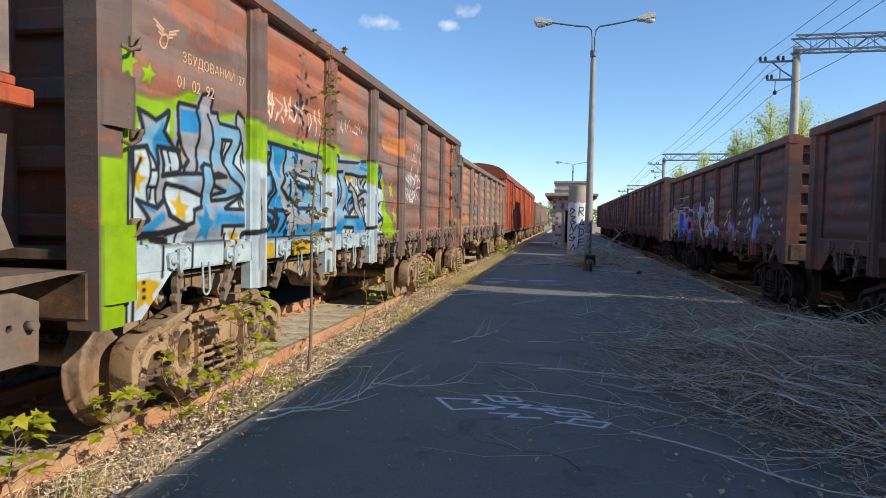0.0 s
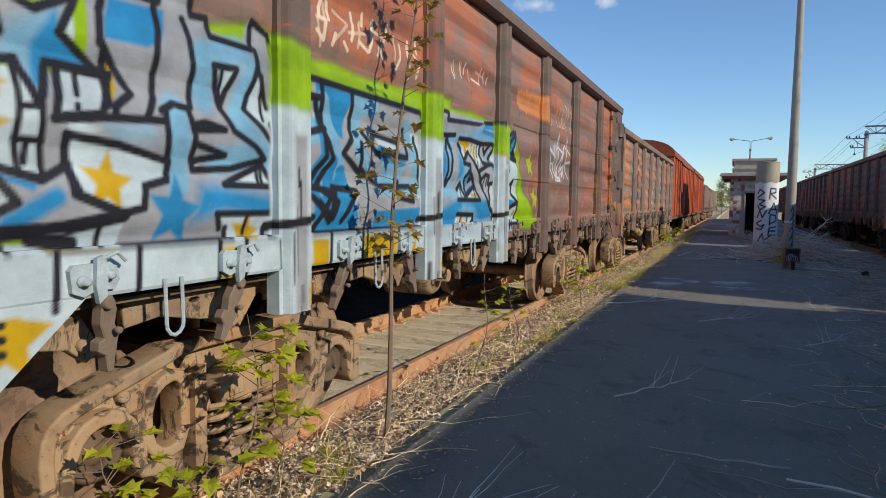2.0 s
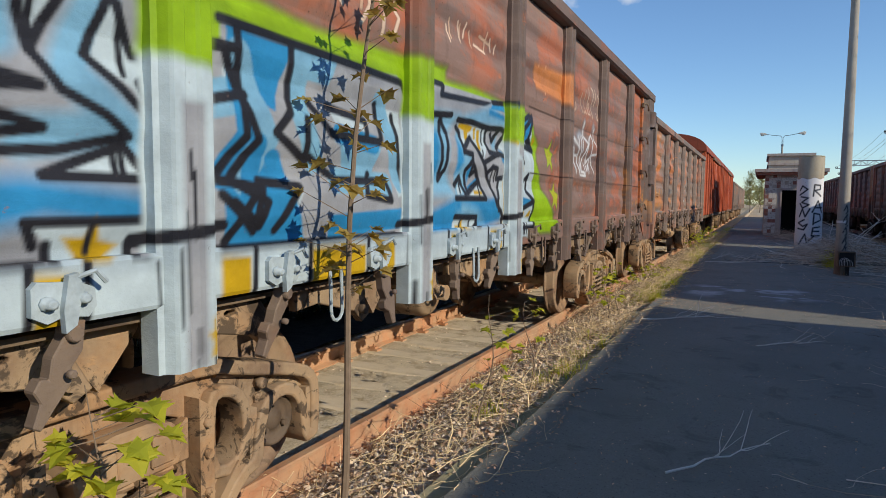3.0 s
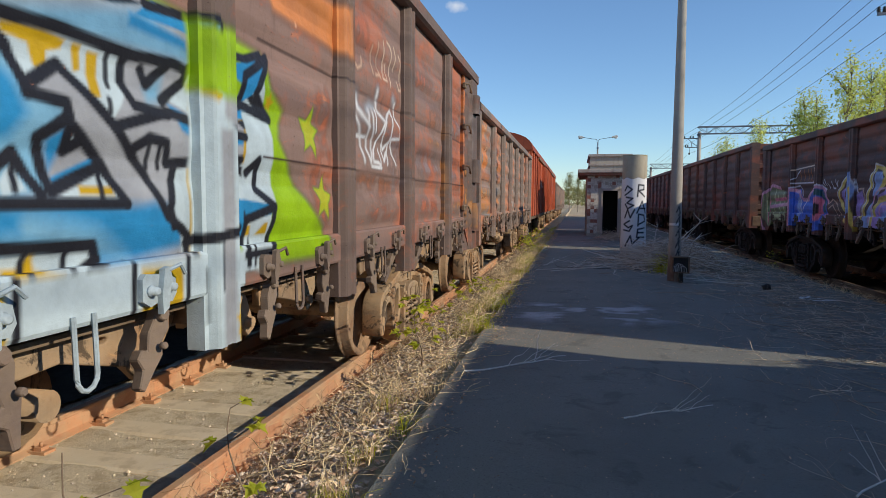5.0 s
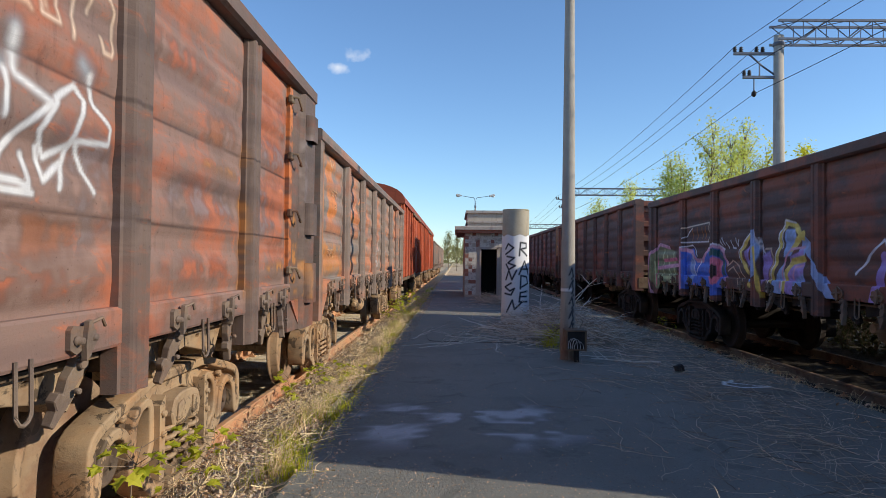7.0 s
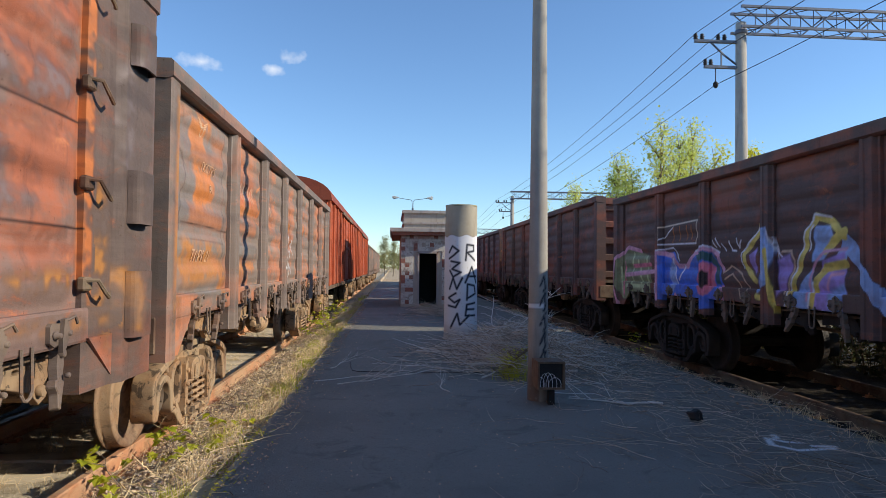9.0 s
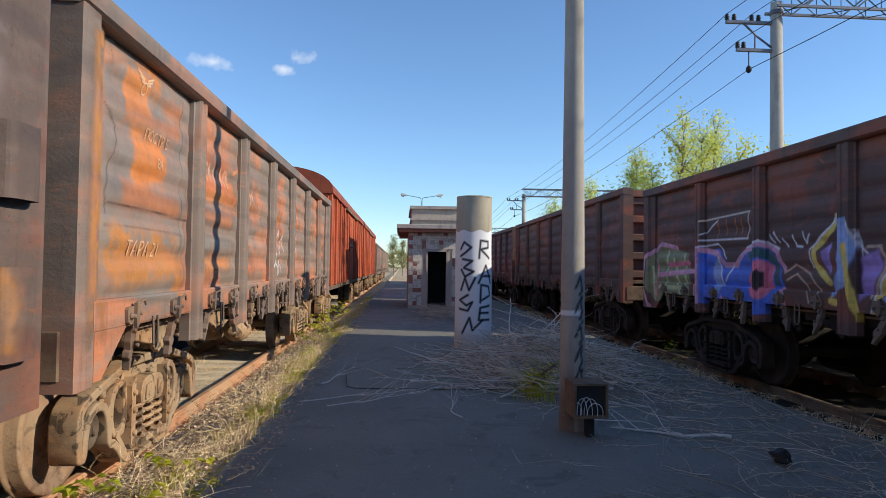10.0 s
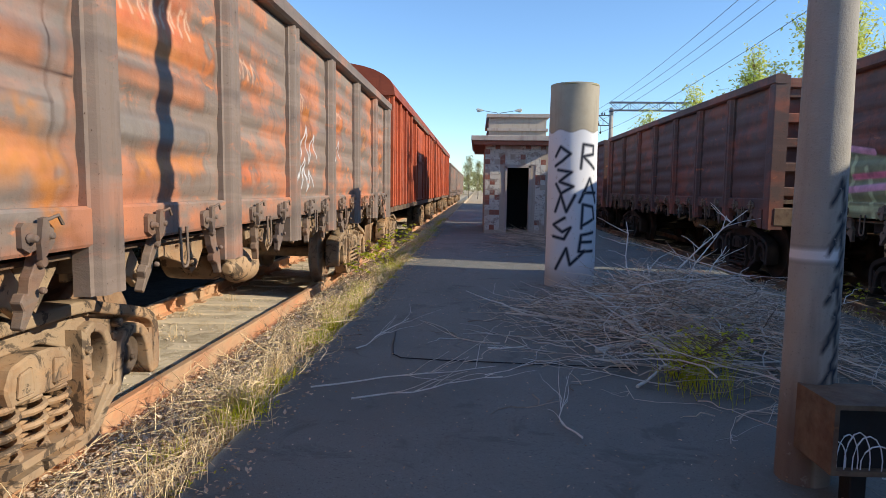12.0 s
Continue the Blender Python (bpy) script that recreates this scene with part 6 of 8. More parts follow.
def paint_b(U, V):
    """Primer patches and faint stencils on the grey wagon."""
    p = np.zeros(U.shape + (4,))
    rng = random.Random(5)
    ORANGE = (0.62, 0.21, 0.06)
    spots = mottle(U, V, 1.7)
    fill(p, U, V, [(16.71, 2.88), (16.99, 2.98), (18.38, 3.11), (18.16, 1.34), (16.7, 1.42)], WARMGREY, 0.05)
    fill(p, U, V, [(16.41, 2.76), (16.71, 2.88), (16.71, 2.41), (16.66, 1.95), (16.64, 1.42), (16.39, 1.44), (16.39, 2.06)], DULLORANGE, 0.08)
    fill(p, U, V, [(17.01, 2.96), (17.39, 2.93), (17.42, 2.68), (17, 2.65)], PRIMER, 0.04)
    fill(p, U, V, [(17.02, 2.66), (17.4, 2.7), (18.05, 2.77), (18.05, 2.64), (17.44, 2.63), (17, 2.59)], DULLORANGE, 0.06)
    fill(p, U, V, [(17.14, 2.48), (17.53, 2.54), (17.55, 2.49), (17.76, 2.47), (17.74, 2.26), (17.15, 2.23)], PRIMER, 0.03)
    fill(p, U, V, [(16.98, 2.2), (18.07, 2.14), (18.08, 2.01), (16.99, 2.04)], DULLORANGE, 0.07)
    fill(p, U, V, [(16.98, 1.78), (17.93, 1.75), (18.12, 1.67), (18.13, 1.45), (17.96, 1.58), (17.28, 1.57), (16.85, 1.58)], PRIMER, 0.06)
    fill(p, U, V, [(17.64, 2.88), (18.09, 2.93), (18.1, 2.8), (17.74, 2.79)], DULLORANGE, 0.1)
    fill(p, U, V, [(18.55, 2.49), (19.13, 2.51), (19.67, 2.5), (19.68, 2.27), (18.56, 2.22)], PRIMER, 0.05)
    fill(p, U, V, [(18.56, 2.15), (19.68, 2.16), (19.69, 2.01), (18.57, 2.06)], DULLORANGE, 0.07)
    fill(p, U, V, [(18.85, 1.68), (19.71, 1.72), (19.71, 1.6), (18.93, 1.58)], PRIMER, 0.06)
    fill(p, U, V, [(18.53, 1.91), (19.7, 1.89), (19.71, 1.72), (18.54, 1.77)], WARMGREY, 0.06)
    for line in (
        [(16.76, 1.88), (17.27, 1.89), (18.14, 1.88)],
        [(16.74, 2.64), (16.91, 2.53), (16.75, 2.08), (16.8, 1.96)],
        [(18.09, 3), (18.13, 2.02), (18.13, 1.45)],
    ):
        stroke(p, U, V, line, 0.012, SEAM)
    p[..., 3] *= 0.72 + 0.28 * np.clip(spots * 1.4, 0, 1)
    for u, v, w, h in ((17.35, 1.72, 0.62, 0.20), (17.45, 2.40, 0.30, 0.22), (17.38, 2.98, 0.20, 0.13), (19.0, 2.50, 0.42, 0.16), (19.62, 2.38, 0.26, 0.16), (19.0, 1.62, 0.2, 0.1), (19.5, 1.66, 0.16, 0.1), (20.6, 2.42, 0.26, 0.14), (20.5, 1.62, 0.3, 0.1), (22.3, 2.3, 0.18, 0.3), (23.9, 2.4, 0.3, 0.2), (25.7, 2.3, 0.3, 0.2), (18.1, 1.5, 0.12, 0.22), (16.55, 2.2, 0.16, 0.95), (27.6, 2.0, 0.3, 0.2)):
        pts = [(u + w * c * rng.uniform(0.85, 1.1), v + h * s * rng.uniform(0.8, 1.15)) for c, s in ((-1, -1), (-0.3, -1.1), (0.5, -0.9), (1, -1), (1.05, 0.2), (1, 1), (0.2, 0.95), (-0.6, 1.05), (-1, 0.9))]
        q = np.zeros(p.shape)
        fill(q, U, V, pts, ORANGE, 0.12)
        over(p, q[..., 3] * np.clip(spots * 1.5, 0, 1), tuple(c * rng.uniform(0.8, 1.1) for c in ORANGE))
    for u, v, n, s in ((19.0, 2.52, 8, 0.16), (20.5, 2.44, 5, 0.14), (23.85, 2.42, 5, 0.14), (25.6, 2.35, 5, 0.12), (22.2, 2.4, 3, 0.2)):
        for k in range(n):
            a = u - 0.3 + k * 0.11
            stroke(p, U, V, [(a, v - s / 2), (a + rng.uniform(-0.03, 0.03), v + s / 2), (a + 0.05, v + rng.uniform(-s, s) / 2)], 0.022, PALE, 0.02)
    for u, v, s in ((22.0, 1.7, 0.30), (22.35, 1.95, 0.35), (22.3, 1.6, 0.25), (23.7, 2.0, 0.3)):
        stroke(p, U, V, [(u - s, v - s * 0.5), (u - s * 0.3, v + s * 0.6), (u, v - s * 0.5), (u + s * 0.6, v + s * 0.4), (u + s, v - s * 0.3)], 0.035, TAGWHITE, 0.02)
    stroke(p, U, V, [(16.8, 2.02), (17.4, 2.03), (18.3, 2.01)], 0.008, INK, 0.008)
    p[..., 3] *= 0.9
    return p

CARS_L, CARS_R = "wagons on the sunlit track", "wagons on the shaded track"
POSTS_A = (5.28, 7.06, 8.74, 10.34, 12.03, 13.90)
wagon_a = gondola("rusty red-brown open wagon sprayed with blue and white lettering", TRACK_L, 3.22, 15.95, 3.56, POSTS_A, (5.27, 13.47), M_CAR_A, paint=paint_a, dense=(2.9, 15.9), fine_to=9.6, corners=(0.40, 0.86), post_mat=M_POST_A, sprayed=(3.4, 8.9), group=CARS_L)


def hinge_plate(y, z0, z1, out, w=0.15):
    """A bent plate standing off the wagon's corner."""
    Y, Z = np.meshgrid(np.linspace(y - w, y + w, 26), np.linspace(z0, z1, 26), indexing="ij")
    X = 1.518 + out * np.clip(1.0 - np.abs((Y - y) / w) ** 6, 0, 1)
    pl = mesh_part("hinge_plate", grid_mesh("hinge_plate", X, Y - wagon_a.location.y, Z, paint_a(Y, Z), False), M_POST_A, wagon_a)
    pl.modifiers.new("thick", "SOLIDIFY").thickness = 0.014


for y, z0, z1 in ((3.40, 2.13, 2.45), (3.40, 1.08, 1.55), (15.66, 2.93, 3.20), (15.66, 1.92, 2.26), (15.66, 1.20, 1.62)):
    hinge_plate(y, z0, z1, 0.035 if y < 9 else 0.075)
wagon_b = gondola("grey and orange rusty open wagon", TRACK_L, 16.25, 28.45, 3.22, (18.45, 20.08, 21.72, 23.35, 25.05, 26.75), (18.38, 26.5), M_CAR_B, post_mat=M_POST_B, paint=paint_b, dense=(16.3, 24), group=CARS_L)
end_tank = turned([(0.03, -0.26), (0.05, -0.25), (0.05, -0.20), (0.10, -0.17), (0.14, -0.06), (0.15, 0.0), (0.15, 0.12), (0.12, 0.16)], "y", 20, None, (1.25, 20.72 - wagon_b.location.y, 0.84))
box(end_tank, 1.18, 1.22, 20.70 - wagon_b.location.y, 20.82 - wagon_b.location.y, 0.95, 1.24)
part("brake_chamber", end_tank, M_BOGIE, wagon_b, "dusty round brake chamber")
wagon_back = gondola("dark rusty open wagon", TRACK_L, -10.3, 2.45, 3.45, (-8.1, -6.4, -4.7, -3.0, -1.3, 0.4), (-8.4, 0.2), M_CAR_R, post_mat=M_CAR_R, group=CARS_L, detail=False)


def end_gear(car, y):
    """Uprights, step and headstock at the end of the dark wagon. y: the wagon's end."""
    y -= car.location.y
    part("end_upright", boxes((1.36, 1.46, y - 0.1, y + 0.26, 2.29, 3.45), bevel=0.01), M_POST_B, car, "grey rust-stained end upright")
    part("end_lug", boxes((1.20, 1.47, y - 0.1, y + 0.28, 2.24, 2.29), (1.20, 1.48, y - 0.1, y + 0.38, 2.15, 2.24), bevel=0.008), M_BOX, car, "orange-red end lug")
    part("end_upright", prism(bmesh.new(), [(y, 1.40), (y + 0.27, 1.44), (y + 0.20, 1.60), (y + 0.24, 2.0), (y, 2.0)], 1.30, 1.45), M_LATCH, car)
    bm = prism(bmesh.new(), [(y - 0.1, 1.30), (y + 0.58, 1.30), (y + 0.76, 1.285), (y + 0.55, 1.27), (y + 0.2, 1.235), (y - 0.1, 1.235)], 1.05, 1.46)
    part("step_plate", bm, M_LATCH, car)
    bm = cast_plate([[(y - 0.1, 0.83), (y + 0.44, 0.83), (y + 0.45, 1.14), (y + 0.30, 1.20), (y - 0.1, 1.20)], rounded([(y + 0.24, 1.00), (y + 0.29, 1.00), (y + 0.29, 1.05), (y + 0.24, 1.05)], 1)], 0.04, 0.006)
    bmesh.ops.translate(bm, verts=bm.verts[:], vec=(1.40, 0, 0))
    turned([(0.025, 1.42), (0.025, 1.48)], "x", 8, bm, (0, y + 0.37, 1.03))
    part("headstock", bm, M_LATCH, car)


end_gear(wagon_back, 2.45)
wagon_r1 = gondola("dark rusty open wagon with blue and yellow lettering", TRACK_R, 11.86, 24.60, 3.15, (13.95, 15.65, 17.35, 19.1, 20.75, 22.4), (13.9, 22.5), M_CAR_R, True, paint=paint_r, dense=(16.5, 24.6), group=CARS_R)
gondola("dark rusty open wagon", TRACK_R, -1.80, 10.93, 3.12, (0.3, 2.0, 3.7, 5.4, 7.1, 8.8), (0.3, 8.8), M_CAR_R, True, group=CARS_R)
wagon_r2 = gondola("dark rusty open wagon with a battered end", TRACK_R, 25.70, 38.40, 3.35, (27.6, 29.25, 30.9, 32.6, 34.3, 36.2), (27.8, 36.3), M_CAR_R, True, group=CARS_R)
for y in (45.4, 58.8, 72.2):
    copy_thing(wagon_r2, pose(TRACK_R, y, RAIL_Z, 0, 0, 180))
copy_thing(wagon_r2, pose(TRACK_R, -8.7, RAIL_Z, 0, 0, 180))
for y in (64.0, 77.5, 91.0):
    copy_thing(wagon_b, pose(TRACK_L, y, RAIL_Z))


def boxcar(y0, y1, label):
    cy, half = (y0 + y1) / 2, (y1 - y0) / 2
    car = thing("covered_wagon", label, "railway wagon", (TRACK_L, cy, RAIL_Z), CARS_L)
    eave, ridge = 3.55, 4.25
    bm = boxes((-1.38, 1.38, -half, half, 1.15, eave), bevel=0.02)
    part("body", bm, M_BOX, car)
    n = 0
    y = -half + 0.1
    while y < half - 0.05:
        w = 0.07 if n % 4 else 0.12
        d = 0.05 if n % 4 else 0.09
        if abs(y) > 1.1:
            part("rib", boxes((1.375, 1.38 + d, y - w / 2, y + w / 2, 1.10, eave), bevel=0.015), M_BOX, car)
        y += 0.32
        n += 1
    part("door", boxes((1.39, 1.45, -1.05, 1.05, 1.15, eave - 0.15), (1.45, 1.48, -1.0, -0.9, 1.2, eave - 0.2), (1.45, 1.48, 0.9, 1.0, 1.2, eave - 0.2), (1.45, 1.48, -1.0, 1.0, 2.3, 2.4), bevel=0.01), M_BOX, car)
    part("door_track", boxes((1.38, 1.52, -2.6, 2.6, eave - 0.12, eave - 0.02), (1.38, 1.50, -2.6, 2.6, 1.02, 1.12)), M_UNDER, car)
    arc = [(1.50 * math.sin(a), eave - 0.05 + (ridge - eave) * (math.cos(a) ** 0.8 if math.cos(a) > 0 else 0)) for a in np.linspace(-math.pi / 2, math.pi / 2, 17)]
    bm = prism(bmesh.new(), arc, -half - 0.05, half + 0.05, "y")
    part("roof", bm, M_BOXROOF, car, "rust-red curved sheet roof")
    part("underframe", boxes((-1.4, 1.4, -half, half, 0.98, 1.16), (-0.25, 0.25, -half, half, 0.8, 1.0)), M_UNDER, car)
    for e in (-1, 1):
        c = mesh_part("coupler", COUPLER, None, car)
        c.location = (0, e * half, 0)
        c.rotation_euler = (0, 0, 0 if e > 0 else math.pi)
        bogie(car, e * (half - 2.2))
    return car


boxcar(29.25, 42.6, "orange-red covered wagon with a curved roof")
boxcar(43.6, 57.0, "faded red covered wagon with a curved roof")


# ---- poles, stub, building ----
def ring_paint(fn, r, zs, seg):
    A, Z = np.meshgrid(np.linspace(0, 2 * math.pi, seg), zs, indexing="ij")
    return A, Z


def lamp_post(x, y, label):
    t = thing("street_lamp", label, "street lamp", (x, y, 0))
    zs = np.linspace(-0.05, 6.0, 200)
    A, Z = np.meshgrid(np.linspace(0, 2 * math.pi, 37), zs, indexing="ij")
    Rr = 0.114 - 0.048 * Z / 6.0
    U = ((A - 1.5 * math.pi + math.pi) % (2 * math.pi) - math.pi) * 0.12     # round the side that faces the walker
    paint = np.zeros(A.shape + (4,))
    over(paint, np.where(np.abs(Z - 1.02) < 0.025, 1.0, 0.0) * (U < 0.06), (0.7, 0.7, 0.7))
    BL = (0.03, 0.035, 0.05)
    for z in (1.25, 1.05, 0.82, 0.62, 0.45):
        stroke(paint, U, Z, [(0.0, z), (0.05, z + 0.10), (0.08, z - 0.02), (0.04, z - 0.06), (0.09, z - 0.10)], 0.025, BL, 0.012)
    over(paint, np.clip((0.55 - Z) * 2, 0, 0.6) * (U < -0.02), (0.20, 0.09, 0.05))
    mesh_part("pole", grid_mesh("pole", Rr * np.cos(A), Rr * np.sin(A), Z, paint), M_POLE, t, "weathered grey concrete pole")
    part("collar", turned([(0.078, 5.92), (0.084, 5.95), (0.084, 6.10), (0.05, 6.12)], "z", 16), M_STEEL, t)
    for s in (-1, 1):
        pts = [(s * 0.03, 0, 6.05), (s * 0.035, 0, 6.45), (s * 0.06, 0, 6.66), (s * 0.16, 0, 6.76), (s * 0.5, 0, 6.80), (s * 1.2, 0, 6.92)]
        part("arm", tube(bmesh.new(), pts, 0.022, seg=8), M_STEEL, t)
        bm = prism(bmesh.new(), [(s * 1.12, 6.88), (s * 1.30, 6.85), (s * 1.62, 6.90), (s * 1.66, 7.0), (s * 1.55, 7.08), (s * 1.30, 7.02), (s * 1.12, 6.95)], -0.11, 0.11, "y")
        bmesh.ops.recalc_face_normals(bm, faces=bm.faces[:])
        bmesh.ops.bevel(bm, geom=bm.edges[:], offset=0.03, segments=2, affect="EDGES")
        h = part("lamp_head", bm, M_LAMP, t, "pale weathered lamp housing")
        g = bmesh.new()
        bmesh.ops.create_uvsphere(g, u_segments=14, v_segments=8, radius=0.13, matrix=Matrix.Translation((s * 1.46, 0, 6.87)) @ Matrix.Diagonal((1.2, 0.75, 0.6, 1)))
        part("lens", g, M_GLASS, h)
    b = part("junction_box", boxes((-0.08, 0.20, -0.34, -0.09, 0.18, 0.46), bevel=0.006), M_BLACK, t, "rusty open junction box with loose wires")
    part("box_rim", boxes((-0.085, -0.065, -0.38, -0.08, 0.175, 0.465), (0.185, 0.205, -0.38, -0.08, 0.175, 0.465), (-0.065, 0.185, -0.38, -0.08, 0.445, 0.465), (-0.065, 0.185, -0.38, -0.08, 0.175, 0.195)), M_UNDER, b)
    for k in range(5):
        w = tube(bmesh.new(), [(-0.045 + 0.035 * k + (0.035 + 0.008 * k) * math.cos(a), -0.345 - 0.008 * k, 0.22 + (0.10 - 0.012 * (k - 2) ** 2 + 0.03) * math.sin(a)) for a in np.linspace(-0.3, math.pi + 0.2, 9)], 0.003, seg=4)
        part("wire", w, M_WHITE, b)
    part("box_leg", boxes((0.05, 0.12, -0.28, -0.20, -0.05, 0.18), bevel=0.006), M_BLACK, t)
    return t


POLE_X, POLE_Y = 0.65, 18.30
lamp_post(POLE_X, POLE_Y, "double-armed street lamp on a grey concrete pole")


def stub(x, y):
    zs = np.linspace(-0.05, 2.68, 220)
    A, Z = np.meshgrid(np.linspace(0, 2 * math.pi, 181), zs, indexing="ij")
    Rr = 0.335 - 0.006 * Z + 0.004 * np.sin(A * 5 + Z * 3)
    U = ((A - 1.5 * math.pi + math.pi) % (2 * math.pi) - math.pi) * 0.33
    paint = np.zeros(A.shape + (4,))
    over(paint, np.clip((2.08 + 0.02 * np.sin(U * 20) - Z) * 40, 0, 1), (0.72, 0.72, 0.74))
    over(paint, np.clip((0.35 - Z) * 2.5, 0, 0.6), (0.34, 0.30, 0.24))
    BL = (0.025, 0.03, 0.045)

    def ch(u, z, pts, w=0.042):
        stroke(paint, U, Z, [(u + (a - 0.5) * 0.27 + 0.1, z + b * 0.31) for a, b in pts], w, BL, 0.025)
    # the word read downwards, and a second tag beside it
    ch(0.10, 1.58, [(0, 0), (0.1, 1), (0.7, 0.95), (0.7, 0.6), (0.1, 0.5), (0.8, 0)])
    ch(0.12, 1.14, [(-0.1, 0), (0.45, 1), (0.95, 0)])
    ch(0.12, 1.14, [(0.1, 0.4), (0.9, 0.4)])
    ch(0.10, 0.80, [(0.1, 0), (0.15, 1), (0.8, 0.9), (0.95, 0.4), (0.1, 0.1)])
    ch(0.10, 0.46, [(0.9, 0.9), (0.1, 0.8), (0.0, 0.1), (0.9, 0.1)])
    ch(0.10, 0.46, [(0.1, 0.5), (0.8, 0.5)])
    ch(-0.26, 1.55, [(0, 0.6), (0.3, 1), (0.8, 0.7), (0.4, 0.4), (0, 0.2)])
    ch(-0.24, 1.25, [(0.1, 1), (0.8, 0.9), (0.2, 0.5), (0.9, 0.3), (0.3, 0), (0, 0.4)])
    ch(-0.24, 0.95, [(0, 0.2), (0.3, 0.9), (0.6, 0.2), (1, 0.9)])
    ch(-0.26, 0.62, [(0.6, 1), (0, 0.7), (0.5, 0.4), (0.9, 0.6), (0.6, 0.1), (0, 0.2)])
    ch(-0.20, 0.25, [(0, 0), (0.5, 0.9), (0.7, 0.2), (1.4, 0.8)])
    t = thing("concrete_stub", "round concrete stub of a column, half whitewashed with black tags", "column", (x, y, 0))
    mesh_part("shaft", grid_mesh("shaft", Rr * np.cos(A), Rr * np.sin(A), Z, paint), M_STUB, t)
    part("cap", turned([(0.32, 2.66), (0.315, 2.69), (0.05, 2.70)], "z", 48), M_KERB, t)
    return t


stub(0.42, 24.15)

from mathutils.bvhtree import BVHTree


# ---- stencils on the wagons ----
def lay_on_side(ob, car, m, x, proud=0.004):
    """Moves a flat mesh on to the pressed side panels of a wagon."""
    trees = []
    for c in car.children:
        if c.name.startswith("side_panel"):
            trees.append(BVHTree.FromPolygons([v.co for v in c.data.vertices], [p.vertices[:] for p in c.data.polygons]))
    for v in ob.data.vertices:
        q = m @ v.co
        for t in trees:
            at = t.ray_cast(Vector((2.0, q.y, q.z)), Vector((-1, 0, 0)))[0]
            if at is not None:
                q.x = at.x + proud + (q.x - x)
                break
        v.co = q


def stencil(text, parent, y, z, size, x=1.462):
    cu = bpy.data.curves.new("text", "FONT")
    cu.body, cu.size, cu.extrude = text, size, 0.001
    tmp = new("text_source", cu)
    bpy.context.view_layer.update()
    me = bpy.data.meshes.new_from_object(tmp.evaluated_get(bpy.context.evaluated_depsgraph_get()))
    bpy.data.objects.remove(tmp)
    ob = mesh_part("stencil_text", me, M_STENCIL, parent, "pale stencilled wagon lettering")
    if not me.materials:
        me.materials.append(M_STENCIL)
    else:
        me.materials[0] = M_STENCIL
    lay_on_side(ob, parent, pose(x, y - parent.location.y, z - RAIL_Z, 90, 0, 90), x)
    return ob


stencil("ЗБУДОВАНИЙ  27", wagon_a, 4.20, 2.50, 0.105)
stencil("01  02  92", wagon_a, 4.10, 2.30, 0.12)
stencil("ПОСТР Б", wagon_b, 17.33, 2.31, 0.11, 1.466)
stencil("ТАРА 21", wagon_b, 17.05, 1.47, 0.15, 1.466)
stencil("84", wagon_b, 17.55, 2.13, 0.11, 1.466)


def emblem(parent, y, z, s):
    """A winged wheel in plain strokes."""
    bm = bmesh.new()
    for sg in (-1, 1):
        for k in range(3):
            tube(bm, [(0, sg * s * 0.18, s * (0.12 - 0.12 * k)), (0, sg * s * (0.95 - 0.2 * k), s * (0.42 - 0.22 * k))], s * 0.055, seg=4)
    ring = [(0, s * 0.26 * math.cos(a), s * 0.30 * math.sin(a) - s * 0.32) for a in np.linspace(0, 2 * math.pi, 17)]
    tube(bm, ring, s * 0.055, seg=4)
    ob = part("emblem", bm, M_STENCIL, parent, "pale stencilled winged wheel")
    lay_on_side(ob, parent, pose(1.45, y - parent.location.y, z - RAIL_Z) @ Matrix.Diagonal((0.15, 1, 1, 1)), 1.45)


emblem(wagon_a, 3.98, 2.63, 0.15)
emblem(wagon_b, 17.30, 2.70, 0.14)


# ---- small building at the platform's end ----
def tile_material():
    m = Mat("glazed_tile", 0.35, 0, 0.5)
    c = m.ramp(m.island, (0.0, (0.30, 0.10, 0.06)), (0.22, (0.34, 0.13, 0.08)), (0.26, (0.62, 0.58, 0.50)), (1.0, (0.74, 0.72, 0.66)))
    c.node.color_ramp.interpolation = "CONSTANT"
    c = m.mix(m.math("MULTIPLY", m.step(m.noise(5, 5, 0.7), 0.52, 0.6), 0.75), c, (0.32, 0.24, 0.19))
    tag = m.step(m.noise(9, 3, 0.5, (1, 1, 1), distort=2.5), 0.60, 0.63)
    c = m.mix(m.math("MULTIPLY", tag, 0.6), c, (0.05, 0.05, 0.06))
    return m.done(c, m.noise(60), 0.15, 0.004)


M_TILE = tile_material()
M_PLASTER = concrete("old_plaster", (0.40, 0.34, 0.27), (0.52, 0.46, 0.38), (0.25, 0.18, 0.14))
M_ROOFEDGE = concrete("roof_slab", (0.36, 0.30, 0.26), (0.50, 0.45, 0.40), (0.2, 0.15, 0.12))
M_EAVE = plain("rusty_eave", (0.32, 0.13, 0.08), 0.8, 0, 0.4)


